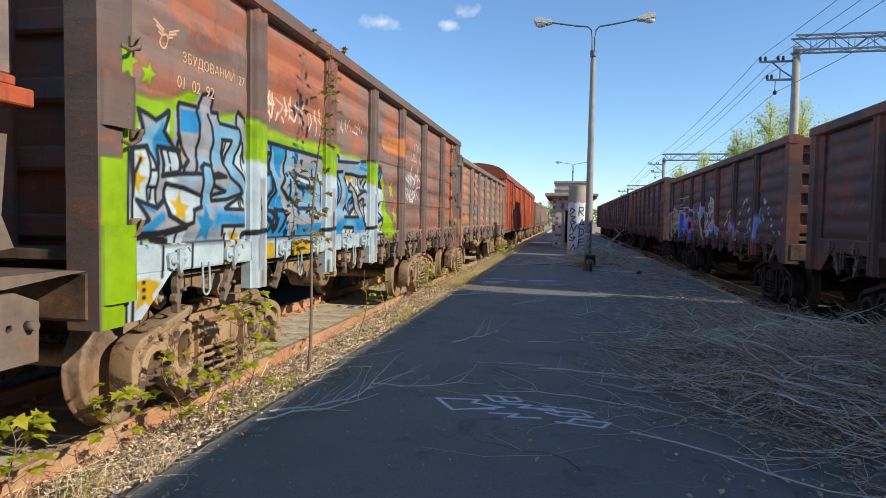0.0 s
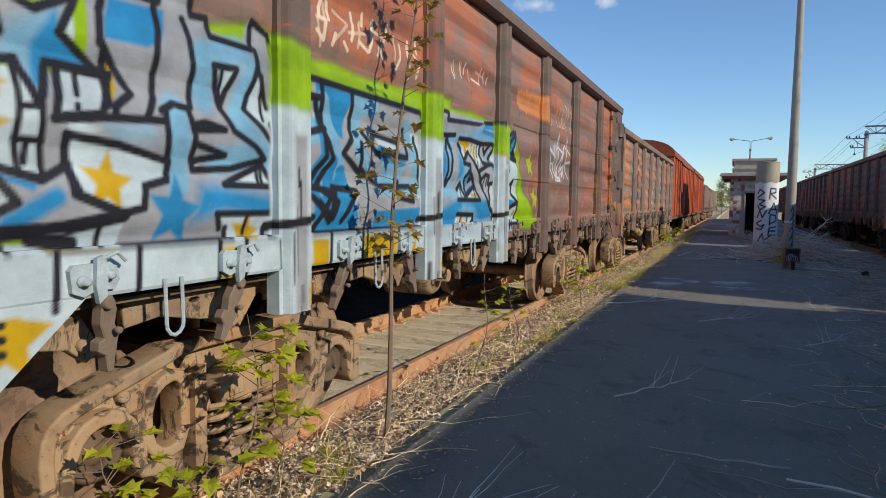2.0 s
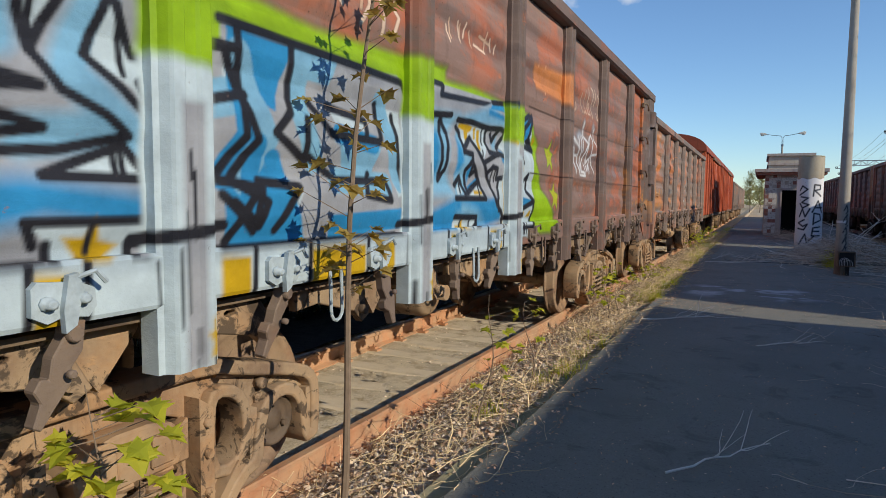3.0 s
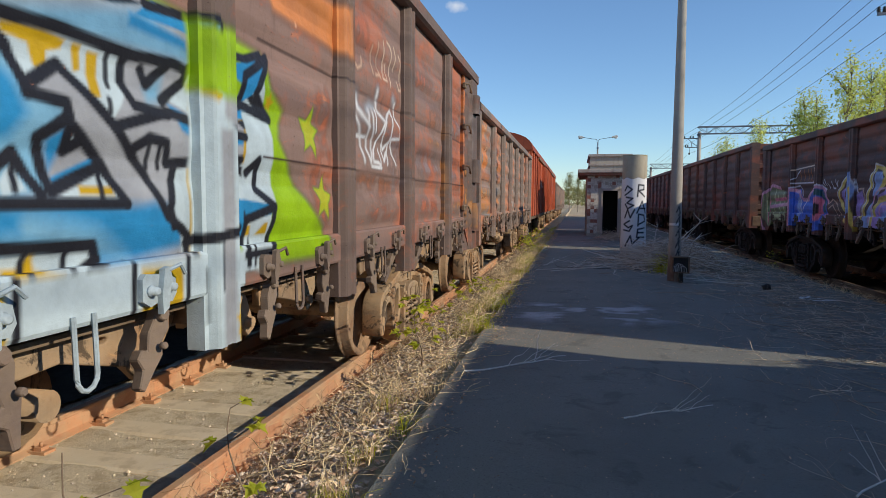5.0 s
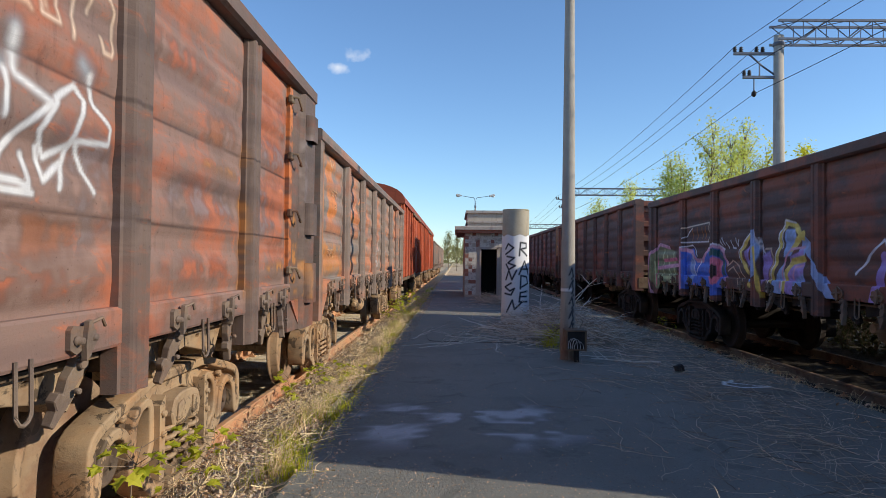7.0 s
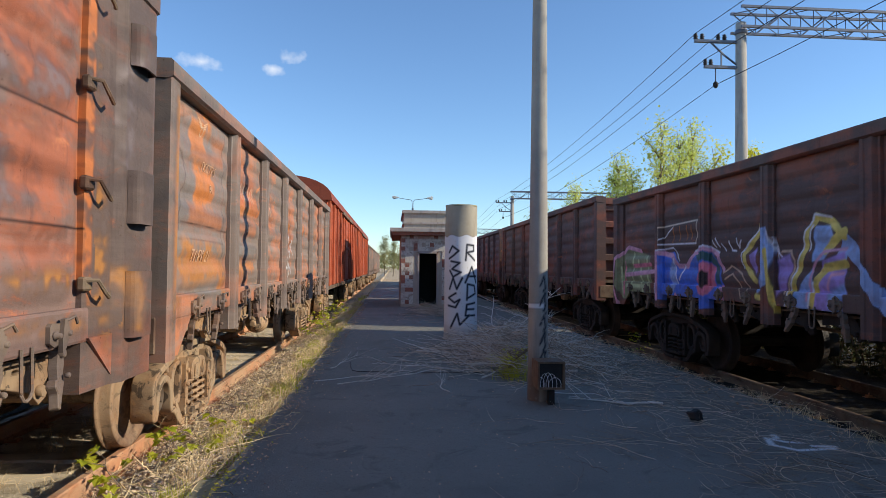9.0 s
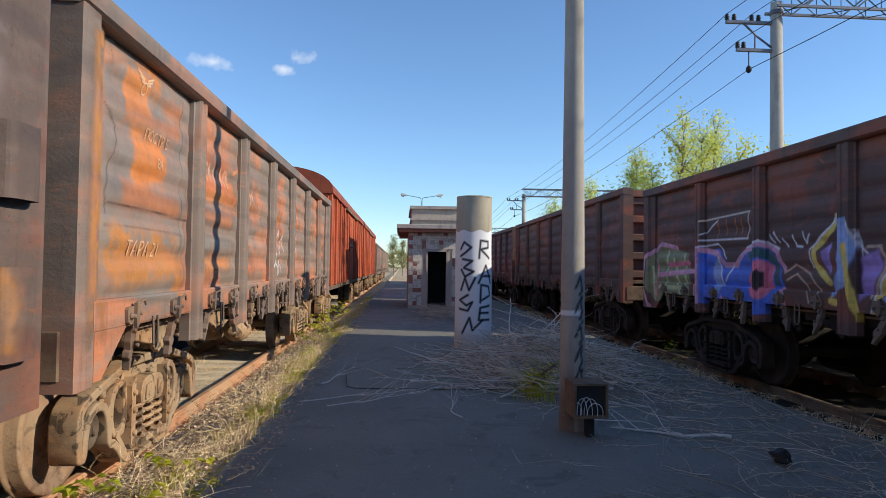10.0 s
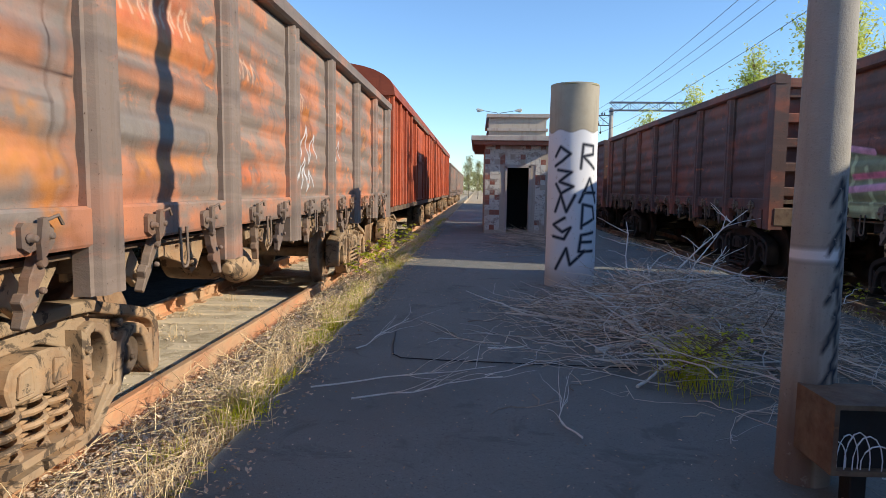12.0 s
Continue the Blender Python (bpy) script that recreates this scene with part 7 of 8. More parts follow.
def platform_house():
    t = thing("platform_house", "small derelict tiled platform house with an open doorway", "building", (0, 34.0, 0))
    x0, x1, dx0, dx1, dz, h, deep = -0.65, 1.25, -0.06, 0.68, 1.98, 2.62, 4.6
    part("wall", boxes((x0, dx0, 0, 0.22, 0, h), (dx1, x1, 0, 0.22, 0, h), (dx0, dx1, 0, 0.22, dz, h), (x0, x0 + 0.22, 0.22, deep, 0, h), (x1 - 0.22, x1, 0.22, deep, 0, h), (x0 + 0.22, x1 - 0.22, deep - 0.2, deep, 0, h)), M_PLASTER, t)
    part("floor", boxes((x0 + 0.22, x1 - 0.22, 0.22, deep - 0.2, -0.1, 0.02)), M_KERB, t)
    part("door_frame", boxes((dx0, dx0 + 0.06, -0.03, 0.2, 0, dz), (dx1 - 0.06, dx1, -0.03, 0.2, 0, dz), (dx0, dx1, -0.03, 0.2, dz - 0.06, dz + 0.03)), M_ROOFEDGE, t)
    # near-black backing: the darkness inside the doorway is put into its colour
    part("inner_wall", boxes((x0 + 0.3, x1 - 0.3, 1.6, 1.7, 0, h - 0.1)), M_DARK, t)
    bm = bmesh.new()
    s = 0.15
    rng = random.Random(3)
    for i in range(13):
        for k in range(17):
            x, z = x0 + 0.005 + i * s * 0.97, 0.12 + k * s * 0.97
            if (x + s > dx0 - 0.03 and x < dx1 + 0.03 and z < dz + 0.03) or x + s > x1 or rng.random() < 0.07:
                continue
            box(bm, x, x + s * 0.93, -0.014 - rng.random() * 0.004, 0.002, z, z + s * 0.93)
    tagged(part("tile", bm, M_TILE, t, "white and brown glazed wall tiles"), kind="stuff")
    part("roof", boxes((-1.05, 1.65, -0.45, deep + 0.4, 2.66, 2.80), bevel=0.01), M_ROOFEDGE, t, "pale concrete roof slab with a rusty edge")
    part("eave", boxes((-0.98, 1.58, -0.38, deep + 0.3, 2.55, 2.66)), M_EAVE, t)
    part("parapet", boxes((-0.55, 1.10, 0.15, deep - 0.2, 2.80, 3.36)), M_PLASTER, t)
    part("parapet_cap", boxes((-0.62, 1.18, 0.06, deep - 0.1, 3.36, 3.46), (-0.60, 1.15, 0.09, deep - 0.12, 2.98, 3.05)), M_ROOFEDGE, t)
    return t


platform_house()
far_lamp = lamp_post(0.62, 62.0, "double-armed street lamp behind the platform house")


# ---- overhead line ----
def lattice_mast(y):
    t = thing("catenary_mast", "round concrete catenary mast carrying a steel lattice beam", "catenary mast", (9.45, y, BED_Z), "catenary masts")
    part("column", turned([(0.21, 0.0), (0.15, 9.3)], "z", 20), M_MAST, t)
    z0, z1, d, L = 9.10, 9.70, 0.30, 22.0
    for yy in (-d, d):
        for z in (z0, z1):
            part("chord", boxes((-0.15, L, yy - 0.035, yy + 0.035, z - 0.035, z + 0.035)), M_STEEL, t)
    bm = bmesh.new()
    n = 30
    for i in range(n):
        a, b = -0.1 + i * L / n, -0.1 + (i + 1) * L / n
        for yy in (-d, d):
            tube(bm, [(a, yy, z0 if i % 2 else z1), (b, yy, z1 if i % 2 else z0)], 0.022, seg=4)
            tube(bm, [(b, yy, z0), (b, yy, z1)], 0.016, seg=4)
        for z in (z0, z1):
            tube(bm, [(a, -d if i % 2 else d, z), (b, d if i % 2 else -d, z)], 0.016, seg=4)
    part("lacing", bm, M_STEEL, t)
    for z, x in ((8.72, -1.45), (7.95, -1.15)):
        part("bracket", boxes((x, 0.1, -0.05, 0.05, z - 0.05, z + 0.03)), M_STEEL, t)
    part("strut", tube(bmesh.new(), [(-0.1, 0, 8.0), (-0.55, 0, 8.32), (-0.95, 0, 8.68)], 0.03, seg=5), M_STEEL, t)
    part("strut", tube(bmesh.new(), [(-0.62, 0, 7.98), (-0.62, 0, 8.35)], 0.025, seg=5), M_STEEL, t)
    for x, z in ((-1.42, 8.75), (-1.22, 8.75), (-0.72, 8.75), (-0.52, 8.75), (-1.12, 7.98), (-0.95, 7.98)):
        part("insulator", turned([(0.02, 0), (0.07, 0.03), (0.04, 0.06), (0.075, 0.09), (0.04, 0.12), (0.06, 0.16), (0.02, 0.19)], "z", 10, None, (x, 0, z)), M_BLACK, t)
    part("hanger", tube(bmesh.new(), [(-0.8, 0, 7.92), (-0.8, 0, 7.5)], 0.02, seg=5), M_STEEL, t)
    part("clamp", turned([(0.03, -0.12), (0.08, -0.06), (0.08, 0.02), (0.03, 0.08)], "z", 8, None, (-0.8, 0, 7.42)), M_BLACK, t)
    part("collar", turned([(0.165, 8.95), (0.185, 8.97), (0.185, 9.06), (0.165, 9.08)], "z", 16), M_STEEL, t)
    return t


mast = lattice_mast(29.6)
SINK = {-7.0: 0.3, 29.6: 0.0, 66.2: -1.2, 102.8: -2.3}      # the line falls away with the ground
for y in (-7.0, 66.2, 102.8):
    copy_thing(mast, pose(9.45, y, BED_Z + SINK[y]))
ys = [-7.0, 29.6, 66.2, 102.8]
for x, z in ((-1.42, 8.94), (-0.72, 8.94), (-1.12, 8.17), (-0.8, 7.40)):
    pts = []
    for a, b in zip(ys, ys[1:]):
        for k in range(12):
            f = k / 12
            pts.append((9.45 + x, a + (b - a) * f, BED_Z + z + SINK[a] + (SINK[b] - SINK[a]) * f - 0.45 * 4 * f * (1 - f)))
    pts.append((9.45 + x, ys[-1], BED_Z + z + SINK[ys[-1]]))
    tagged(part("overhead_wire", tube(bmesh.new(), pts, 0.012, seg=4), M_WIRE), "thin dark overhead wire strung between masts", "wire", "overhead wires")


# ---- plants and litter ----
class Mass:
    """Many small pieces gathered into one mesh."""

    def __init__(self):
        self.v, self.f = [], []

    def rod(self, pts, r0, r1, seg=3):
        base = len(self.v)
        n = len(pts)
        for i, p in enumerate(pts):
            a, b = pts[max(i - 1, 0)], pts[min(i + 1, n - 1)]
            dx, dy, dz = b[0] - a[0], b[1] - a[1], b[2] - a[2]
            l = math.sqrt(dx * dx + dy * dy + dz * dz) or 1.0
            dx, dy, dz = dx / l, dy / l, dz / l
            if abs(dz) < 0.9:
                sx, sy, sz = dy, -dx, 0.0
            else:
                sx, sy, sz = 0.0, dz, -dy
            l = math.sqrt(sx * sx + sy * sy + sz * sz) or 1.0
            sx, sy, sz = sx / l, sy / l, sz / l
            ux, uy, uz = dy * sz - dz * sy, dz * sx - dx * sz, dx * sy - dy * sx
            r = r0 + (r1 - r0) * i / (n - 1)
            for k in range(seg):
                c, s = r * math.cos(2 * math.pi * k / seg), r * math.sin(2 * math.pi * k / seg)
                self.v.append((p[0] + sx * c + ux * s, p[1] + sy * c + uy * s, p[2] + sz * c + uz * s))
        for i in range(n - 1):
            for k in range(seg):
                a = base + i * seg + k
                b = base + i * seg + (k + 1) % seg
                self.f.append((a, b, b + seg, a + seg))
        self.f.append(tuple(base + k for k in range(seg))[::-1])

    def leaf(self, p, d, size, rng, lobes=False):
        """A folded leaf at p pointing along d."""
        d = Vector(d).normalized()
        s = d.cross(Vector((rng.uniform(-0.4, 0.4), rng.uniform(-0.4, 0.4), 1))).normalized()
        u = s.cross(d)
        p = Vector(p)
        base = len(self.v)
        if lobes:
            out = ((0, 0), (0.42, 0.10), (0.30, 0.35), (0.62, 0.60), (0.30, 0.62), (0.0, 1.05), (-0.30, 0.62), (-0.62, 0.60), (-0.30, 0.35), (-0.42, 0.10))
        else:
            out = ((0, 0), (0.28, 0.35), (0.22, 0.7), (0, 1), (-0.22, 0.7), (-0.28, 0.35))
        for a, b in out:
            q = p + s * (a * size) + d * (b * size) + u * (abs(a) * 0.35 * size - b * b * 0.15 * size)
            self.v.append(tuple(q))
        n = len(out)
        mid = len(self.v)
        self.v.append(tuple(p + d * (0.5 * size)))
        for k in range(n):
            self.f.append((base + k, base + (k + 1) % n, mid))

    def stone(self, p, r, rng):
        base = len(self.v)
        q = [(1, 0, 0), (-1, 0, 0), (0, 1, 0), (0, -1, 0), (0, 0, 0.8), (0, 0, -0.6), (0.6, 0.6, 0.4), (-0.6, -0.6, 0.4)]
        a = rng.uniform(0, 6.3)
        for x, y, z in q[:6]:
            k = r * rng.uniform(0.7, 1.25)
            self.v.append((p[0] + k * (x * math.cos(a) - y * math.sin(a)), p[1] + k * (x * math.sin(a) + y * math.cos(a)), p[2] + k * z))
        for f in ((0, 2, 4), (2, 1, 4), (1, 3, 4), (3, 0, 4), (2, 0, 5), (1, 2, 5), (3, 1, 5), (0, 3, 5)):
            self.f.append(tuple(base + i for i in f))

    def made(self, name, mat, parent=None, label=""):
        me = bpy.data.meshes.new(name)
        me.from_pydata(self.v, [], self.f)
        return mesh_part(name, me, mat, parent, label)


def gz(x):
    return float(ground_z(np.array([float(x)]))[0])


def top_z(x):
    return 0.0 if EDGE_L <= x <= EDGE_R else gz(x)


def twig(rng, x, y, z, ang, length, curl, lift=0.0, n=6):
    pts = [(x, y, z)]
    a, h = ang, z
    for i in range(n - 1):
        a += rng.uniform(-curl, curl)
        x += math.cos(a) * length / (n - 1)
        y += math.sin(a) * length / (n - 1)
        h += lift / (n - 1) + rng.uniform(-0.015, 0.015)
        pts.append((x, y, max(h, 0.006 + top_z(x))))
    return pts


def scatter_pile(name, label, seed, n, cx, cy, sx, sy, high, ang, spread, lens, rad=(0.0022, 0.0065), curl=0.5, mat=None):
    rng = random.Random(seed)
    m = Mass()
    for _ in range(n):
        u, v = rng.gauss(0, 0.5), rng.gauss(0, 0.5)
        x, y = cx + u * sx, cy + v * sy
        if x > EDGE_R + 0.7 or (mat is None and x < EDGE_L + 0.25):
            continue
        h = high * max(0.0, 1 - math.hypot(u, v) * 0.8)
        a = ang + rng.gauss(0, spread)
        L = rng.uniform(*lens)
        r = rng.uniform(*rad)
        pts = twig(rng, x - math.cos(a) * L / 2, y - math.sin(a) * L / 2, top_z(x) + 0.01 + rng.random() * h, a, L, curl, rng.uniform(-0.10, 0.25) * (1 if h > 0.05 else 0.1), 7)
        m.rod(pts, r, r * 0.35)
        for _ in range(rng.choice((0, 1, 1, 2))):
            k = rng.randrange(1, len(pts) - 1)
            q = twig(rng, *pts[k], a + rng.choice((-1, 1)) * rng.uniform(0.4, 1.0), L * rng.uniform(0.2, 0.5), 0.5, 0.08, 5)
            m.rod(q, r * 0.6, r * 0.3)
    return tagged(m.made(name, mat or M_TWIG), label, "brushwood", kind="stuff")


scatter_pile("brushwood", "grey-brown heap of dry cut twigs on the asphalt", 11, 3000, 2.55, 5.9, 1.45, 2.3, 0.55, 2.7, 2.2, (0.15, 0.75), (0.002, 0.0055), 1.3)
scatter_pile("brushwood", "bent grey twigs reaching out of the heap", 20, 330, 1.75, 5.8, 1.5, 2.1, 0.35, 3.0, 0.7, (0.4, 1.3), (0.0025, 0.006), 0.75)
scatter_pile("brushwood", "pale longer twigs lying over the heap", 16, 190, 2.1, 5.8, 1.6, 2.1, 0.62, 2.8, 1.3, (0.4, 1.5), (0.003, 0.008), 0.8, M_PALETWIG)
scatter_pile("brushwood", "dry twigs trailing off behind the heap", 17, 800, 2.3, 8.8, 1.3, 2.6, 0.16, 2.7, 1.6, (0.15, 0.7), (0.002, 0.005), 1.0)
scatter_pile("brushwood", "thin dry twigs strewn over the asphalt", 12, 520, 1.9, 12.5, 1.5, 5.0, 0.03, 2.6, 0.9, (0.15, 0.7), (0.0015, 0.004))
scatter_pile("brushwood", "heap of dry branches at the foot of the stub", 13, 1300, 1.0, 21.2, 1.2, 1.7, 0.62, 2.8, 2.0, (0.2, 0.9), (0.002, 0.006), 1.0)
scatter_pile("brushwood", "pale dry branches over the heap by the stub", 18, 230, 0.85, 21.0, 1.25, 1.8, 0.70, 2.7, 1.3, (0.4, 1.4), (0.003, 0.008), 0.75, M_PALETWIG)
scatter_pile("brushwood", "thin dry twigs strewn beside the shaded track", 14, 480, 2.2, 19.0, 1.2, 6.0, 0.03, 2.5, 0.9, (0.15, 0.8), (0.0015, 0.0045))
scatter_pile("brushwood", "heap of dry branches before the platform house", 15, 220, 0.2, 30.3, 0.8, 2.0, 0.35, 2.9, 1.0, (0.3, 1.1))
scatter_pile("brushwood", "pale stalks lying along the platform edge", 19, 520, -2.3, 16.0, 0.35, 22.0, 0.06, 1.3, 0.9, (0.15, 0.7), (0.0015, 0.004), 0.4, M_STRAW)


def tufts(seed, n, x0, x1, y0, y1, s):
    rng = random.Random(seed)
    c = [(rng.uniform(x0, x1), rng.uniform(y0, y1)) for _ in range(n)]

    def area(g):
        a, b = g.choice(c)
        return a + g.gauss(0, s), b + g.gauss(0, s)
    return area


def litter(name, label, seed, n, area, mat, size):
    rng = random.Random(seed)
    m = Mass()
    for _ in range(n):
        x, y = area(rng)
        m.leaf((x, y, top_z(x) + 0.008 + rng.random() * 0.02), (rng.uniform(-1, 1), rng.uniform(-1, 1), rng.uniform(-0.1, 0.5)), rng.uniform(*size), rng)
    return tagged(m.made(name, mat), label, "leaf litter", kind="stuff")


litter("leaf_litter", "brown dead leaves under the brushwood", 21, 13000, lambda g: (min(3.8, 2.4 + g.gauss(0, 0.75)), 6.0 + g.gauss(0, 1.4)), M_DEADLEAF, (0.02, 0.05))
litter("leaf_litter", "brown dead leaves along the sunlit rail", 22, 9000, lambda g: (g.uniform(-3.28, -2.22), g.uniform(0, 32)), M_DEADLEAF, (0.02, 0.06))
litter("leaf_litter", "pale bleached leaves and bark along the sunlit rail", 27, 9000, lambda g: (g.uniform(-3.28, -2.2), g.uniform(0, 32)), M_PALELEAF, (0.02, 0.055))
litter("moss", "yellow-green moss and weeds on the kerb", 28, 7000, tufts(9, 110, -2.30, -2.10, 13, 36, 0.07), M_MOSS, (0.012, 0.034))
scatter_pile("brushwood", "bent pale twigs tangled along the sunlit rail", 29, 950, -2.68, 16.0, 0.55, 22.0, 0.14, 1.4, 1.2, (0.12, 0.55), (0.0018, 0.005), 0.9, M_STRAW)
scatter_pile("brushwood", "thin brown twigs tangled along the sunlit rail", 30, 900, -2.72, 16.0, 0.6, 22.0, 0.12, 1.2, 1.3, (0.10, 0.45), (0.0018, 0.004), 0.9, M_BARK)
litter("leaf_litter", "crumbs of dead leaf scattered over the asphalt", 26, 6500, lambda g: (g.uniform(EDGE_L, EDGE_R), g.uniform(1, 30)), M_DEADLEAF, (0.006, 0.022))
litter("leaf_litter", "pale crumbs of bark and straw on the asphalt", 39, 3500, lambda g: (EDGE_R - abs(g.gauss(0, 1.9)) if g.random() < 0.6 else EDGE_L + abs(g.gauss(0, 1.2)), g.uniform(3, 30)), M_PALELEAF, (0.005, 0.014))
litter("leaf_litter", "straw and sand blown across the asphalt", 43, 1500, lambda g: (-2.0 + abs(g.gauss(0, 1.1)), 12.75 + g.gauss(0, 0.28)), M_DEADLEAF, (0.004, 0.016))
litter("leaf_litter", "dead leaves along the edge of the shaded track", 23, 2600, lambda g: (EDGE_R + g.uniform(-0.5, 1.0), g.uniform(2, 34)), M_DEADLEAF, (0.02, 0.06))
litter("leaf_litter", "dirt and dead leaves along the platform's lip", 25, 3000, lambda g: (EDGE_L + 0.25 - abs(g.gauss(0, 0.16)), g.uniform(0, 36)), M_DEADLEAF, (0.012, 0.035))
litter("leaf_litter", "dead leaves between the rails", 24, 1500, lambda g: (g.uniform(-4.8, -3.5), g.uniform(3, 30)), M_DEADLEAF, (0.015, 0.04))


def branch(seed, x, y, ang, length, r, label, lift=0.1, forks=6):
    rng = random.Random(seed)
    t = thing("dry_branch", label, "branch", (x, y, 0.01), "dry branches", ang)
    m = Mass()
    pts = twig(rng, 0, 0, 0.02, 0.0, length, 0.34, lift, 9)
    m.rod(pts, r, r * 0.35, 6)
    m.made("limb", M_PALETWIG, t)
    for _ in range(forks):
        k = rng.randrange(2, 8)
        q = twig(rng, *pts[k], rng.choice((-1, 1)) * rng.uniform(0.4, 0.9), length * rng.uniform(0.2, 0.45), 0.3, rng.uniform(0.02, 0.25), 6)
        m = Mass()
        m.rod(q, r * 0.45, r * 0.15, 4)
        m.made("side_twig", M_PALETWIG, t)


for i, (x, y, a, L, r, lift) in enumerate(((1.15, 20.1, 1.9, 2.4, 0.022, 0.45), (0.9, 20.6, 2.7, 1.7, 0.022, 0.1), (1.6, 20.0, 2.95, 1.6, 0.02, 0.05), (0.1, 20.4, 0.75, 1.3, 0.022, 0.15),
                                             (1.9, 17.9, 2.9, 1.0, 0.014, 0.02), (0.9, 21.9, 1.2, 1.2, 0.014, 1.1), (1.1, 21.7, 0.7, 1.1, 0.012, 1.0), (1.0, 22.0, 2.2, 1.0, 0.012, 0.9), (1.05, 21.8, 0.2, 1.2, 0.012, 0.7), (0.7, 20.2, 2.4, 1.5, 0.03, 0.35), (0.2, 19.5, 0.9, 1.2, 0.012, 0.1),
                                             (0.45, 4.25, -0.35, 2.4, 0.006, 0.03), (0.6, 5.4, 0.15, 2.4, 0.007, 0.20), (1.2, 4.9, 0.7, 2.0, 0.009, 0.30), (2.6, 5.2, 1.9, 1.6, 0.014, 0.25),
                                             (-0.2, 5.9, 0.05, 1.8, 0.007, 0.02), (-1.2, 6.9, 0.5, 0.7, 0.007, 0.03), (-1.55, 5.0, 0.3, 0.9, 0.006, 0.02), (-2.0, 3.9, 0.75, 1.0, 0.008, 0.03),
                                             (-2.0, 4.1, 0.55, 1.2, 0.008, 0.03), (-1.6, 19.1, 0.5, 1.0, 0.006, 0.03), (-1.9, 19.3, 0.35, 1.3, 0.006, 0.03), (-1.8, 20.3, 0.8, 1.0, 0.006, 0.05),
                                             (-0.3, 18.6, 1.9, 0.6, 0.006, 0.03), (-0.8, 10.3, 0.4, 0.6, 0.006, 0.02), (-2.0, 11.2, 0.5, 1.1, 0.008, 0.03), (0.2, 9.4, 1.2, 0.6, 0.006, 0.03))):
    branch(40 + i, x, y, a, L, r, "grey dry branch lying on the asphalt", lift)


def grass(name, label, seed, n, area, mat, high, lean=0.5, r=0.0022):
    rng = random.Random(seed)
    m = Mass()
    for _ in range(n):
        x, y = area(rng)
        z = top_z(x)
        h = rng.uniform(*high)
        a = rng.uniform(0, 6.28)
        l = rng.uniform(0.1, lean) * h
        m.rod([(x, y, z - 0.02), (x + math.cos(a) * l * 0.35, y + math.sin(a) * l * 0.35, z + h * 0.6), (x + math.cos(a) * l, y + math.sin(a) * l, z + h * (1.0 - 0.3 * lean))], r, r * 0.3)
    return tagged(m.made(name, mat), label, "grass", kind="stuff")


grass("dry_grass", "straw-coloured dry grass along the platform edge", 31, 2600, tufts(1, 60, -2.60, -2.15, 2, 40, 0.06), M_STRAW, (0.05, 0.30), 1.2)
grass("dry_grass", "straw-coloured flattened stalks beside the rail", 32, 900, lambda g: (g.uniform(-3.2, -2.15), g.uniform(0, 36)), M_STRAW, (0.06, 0.30), 4.0)
grass("dry_grass", "tall dry tufts on the platform's lip", 36, 2600, tufts(6, 46, -2.62, -2.16, 13, 36, 0.07), M_STRAW, (0.08, 0.34), 0.9)
grass("green_grass", "yellow-green tufts on the platform's lip", 37, 3400, tufts(7, 40, -2.50, -2.12, 12, 36, 0.06), M_LEAF, (0.05, 0.24), 0.9)
grass("green_grass", "fresh green grass blades among the straw", 33, 1900, tufts(2, 45, -2.7, -2.15, 2, 44, 0.06), M_LEAF, (0.04, 0.20), 0.9)
grass("dry_grass", "dry weeds beside the shaded rail", 34, 2600, tufts(3, 80, EDGE_R - 0.3, EDGE_R + 0.9, 3, 36, 0.10), M_STRAW, (0.05, 0.25), 2.0)
grass("dry_grass", "dry weeds between the rails", 35, 1400, tufts(4, 50, -4.7, -3.6, 15, 36, 0.08), M_STRAW, (0.06, 0.30), 1.2)


grass("green_grass", "fresh green tuft growing through the brushwood", 38, 200, tufts(12, 6, 0.50, 0.80, 19.3, 20.0, 0.07), M_YELLOW, (0.12, 0.42), 0.9)


def gravel():
    rng = random.Random(8)
    m = Mass()
    for _ in range(11000):
        x, y = rng.uniform(-3.3, -2.32), rng.uniform(-1, 26)
        m.stone((x, y, gz(x) + 0.004), rng.uniform(0.010, 0.028), rng)
    for _ in range(1600):
        x, y = rng.uniform(-4.9, -3.45), rng.uniform(2, 26)
        m.stone((x, y, BED_Z + 0.006), rng.uniform(0.006, 0.018), rng)
    for _ in range(2500):
        x, y = rng.uniform(EDGE_R, 4.4), rng.uniform(2, 30)
        m.stone((x, y, gz(x) + 0.004), rng.uniform(0.012, 0.032), rng)
    tagged(m.made("gravel", M_GRAVEL), "grey ballast gravel beside the rail", "gravel", kind="stuff")


gravel()


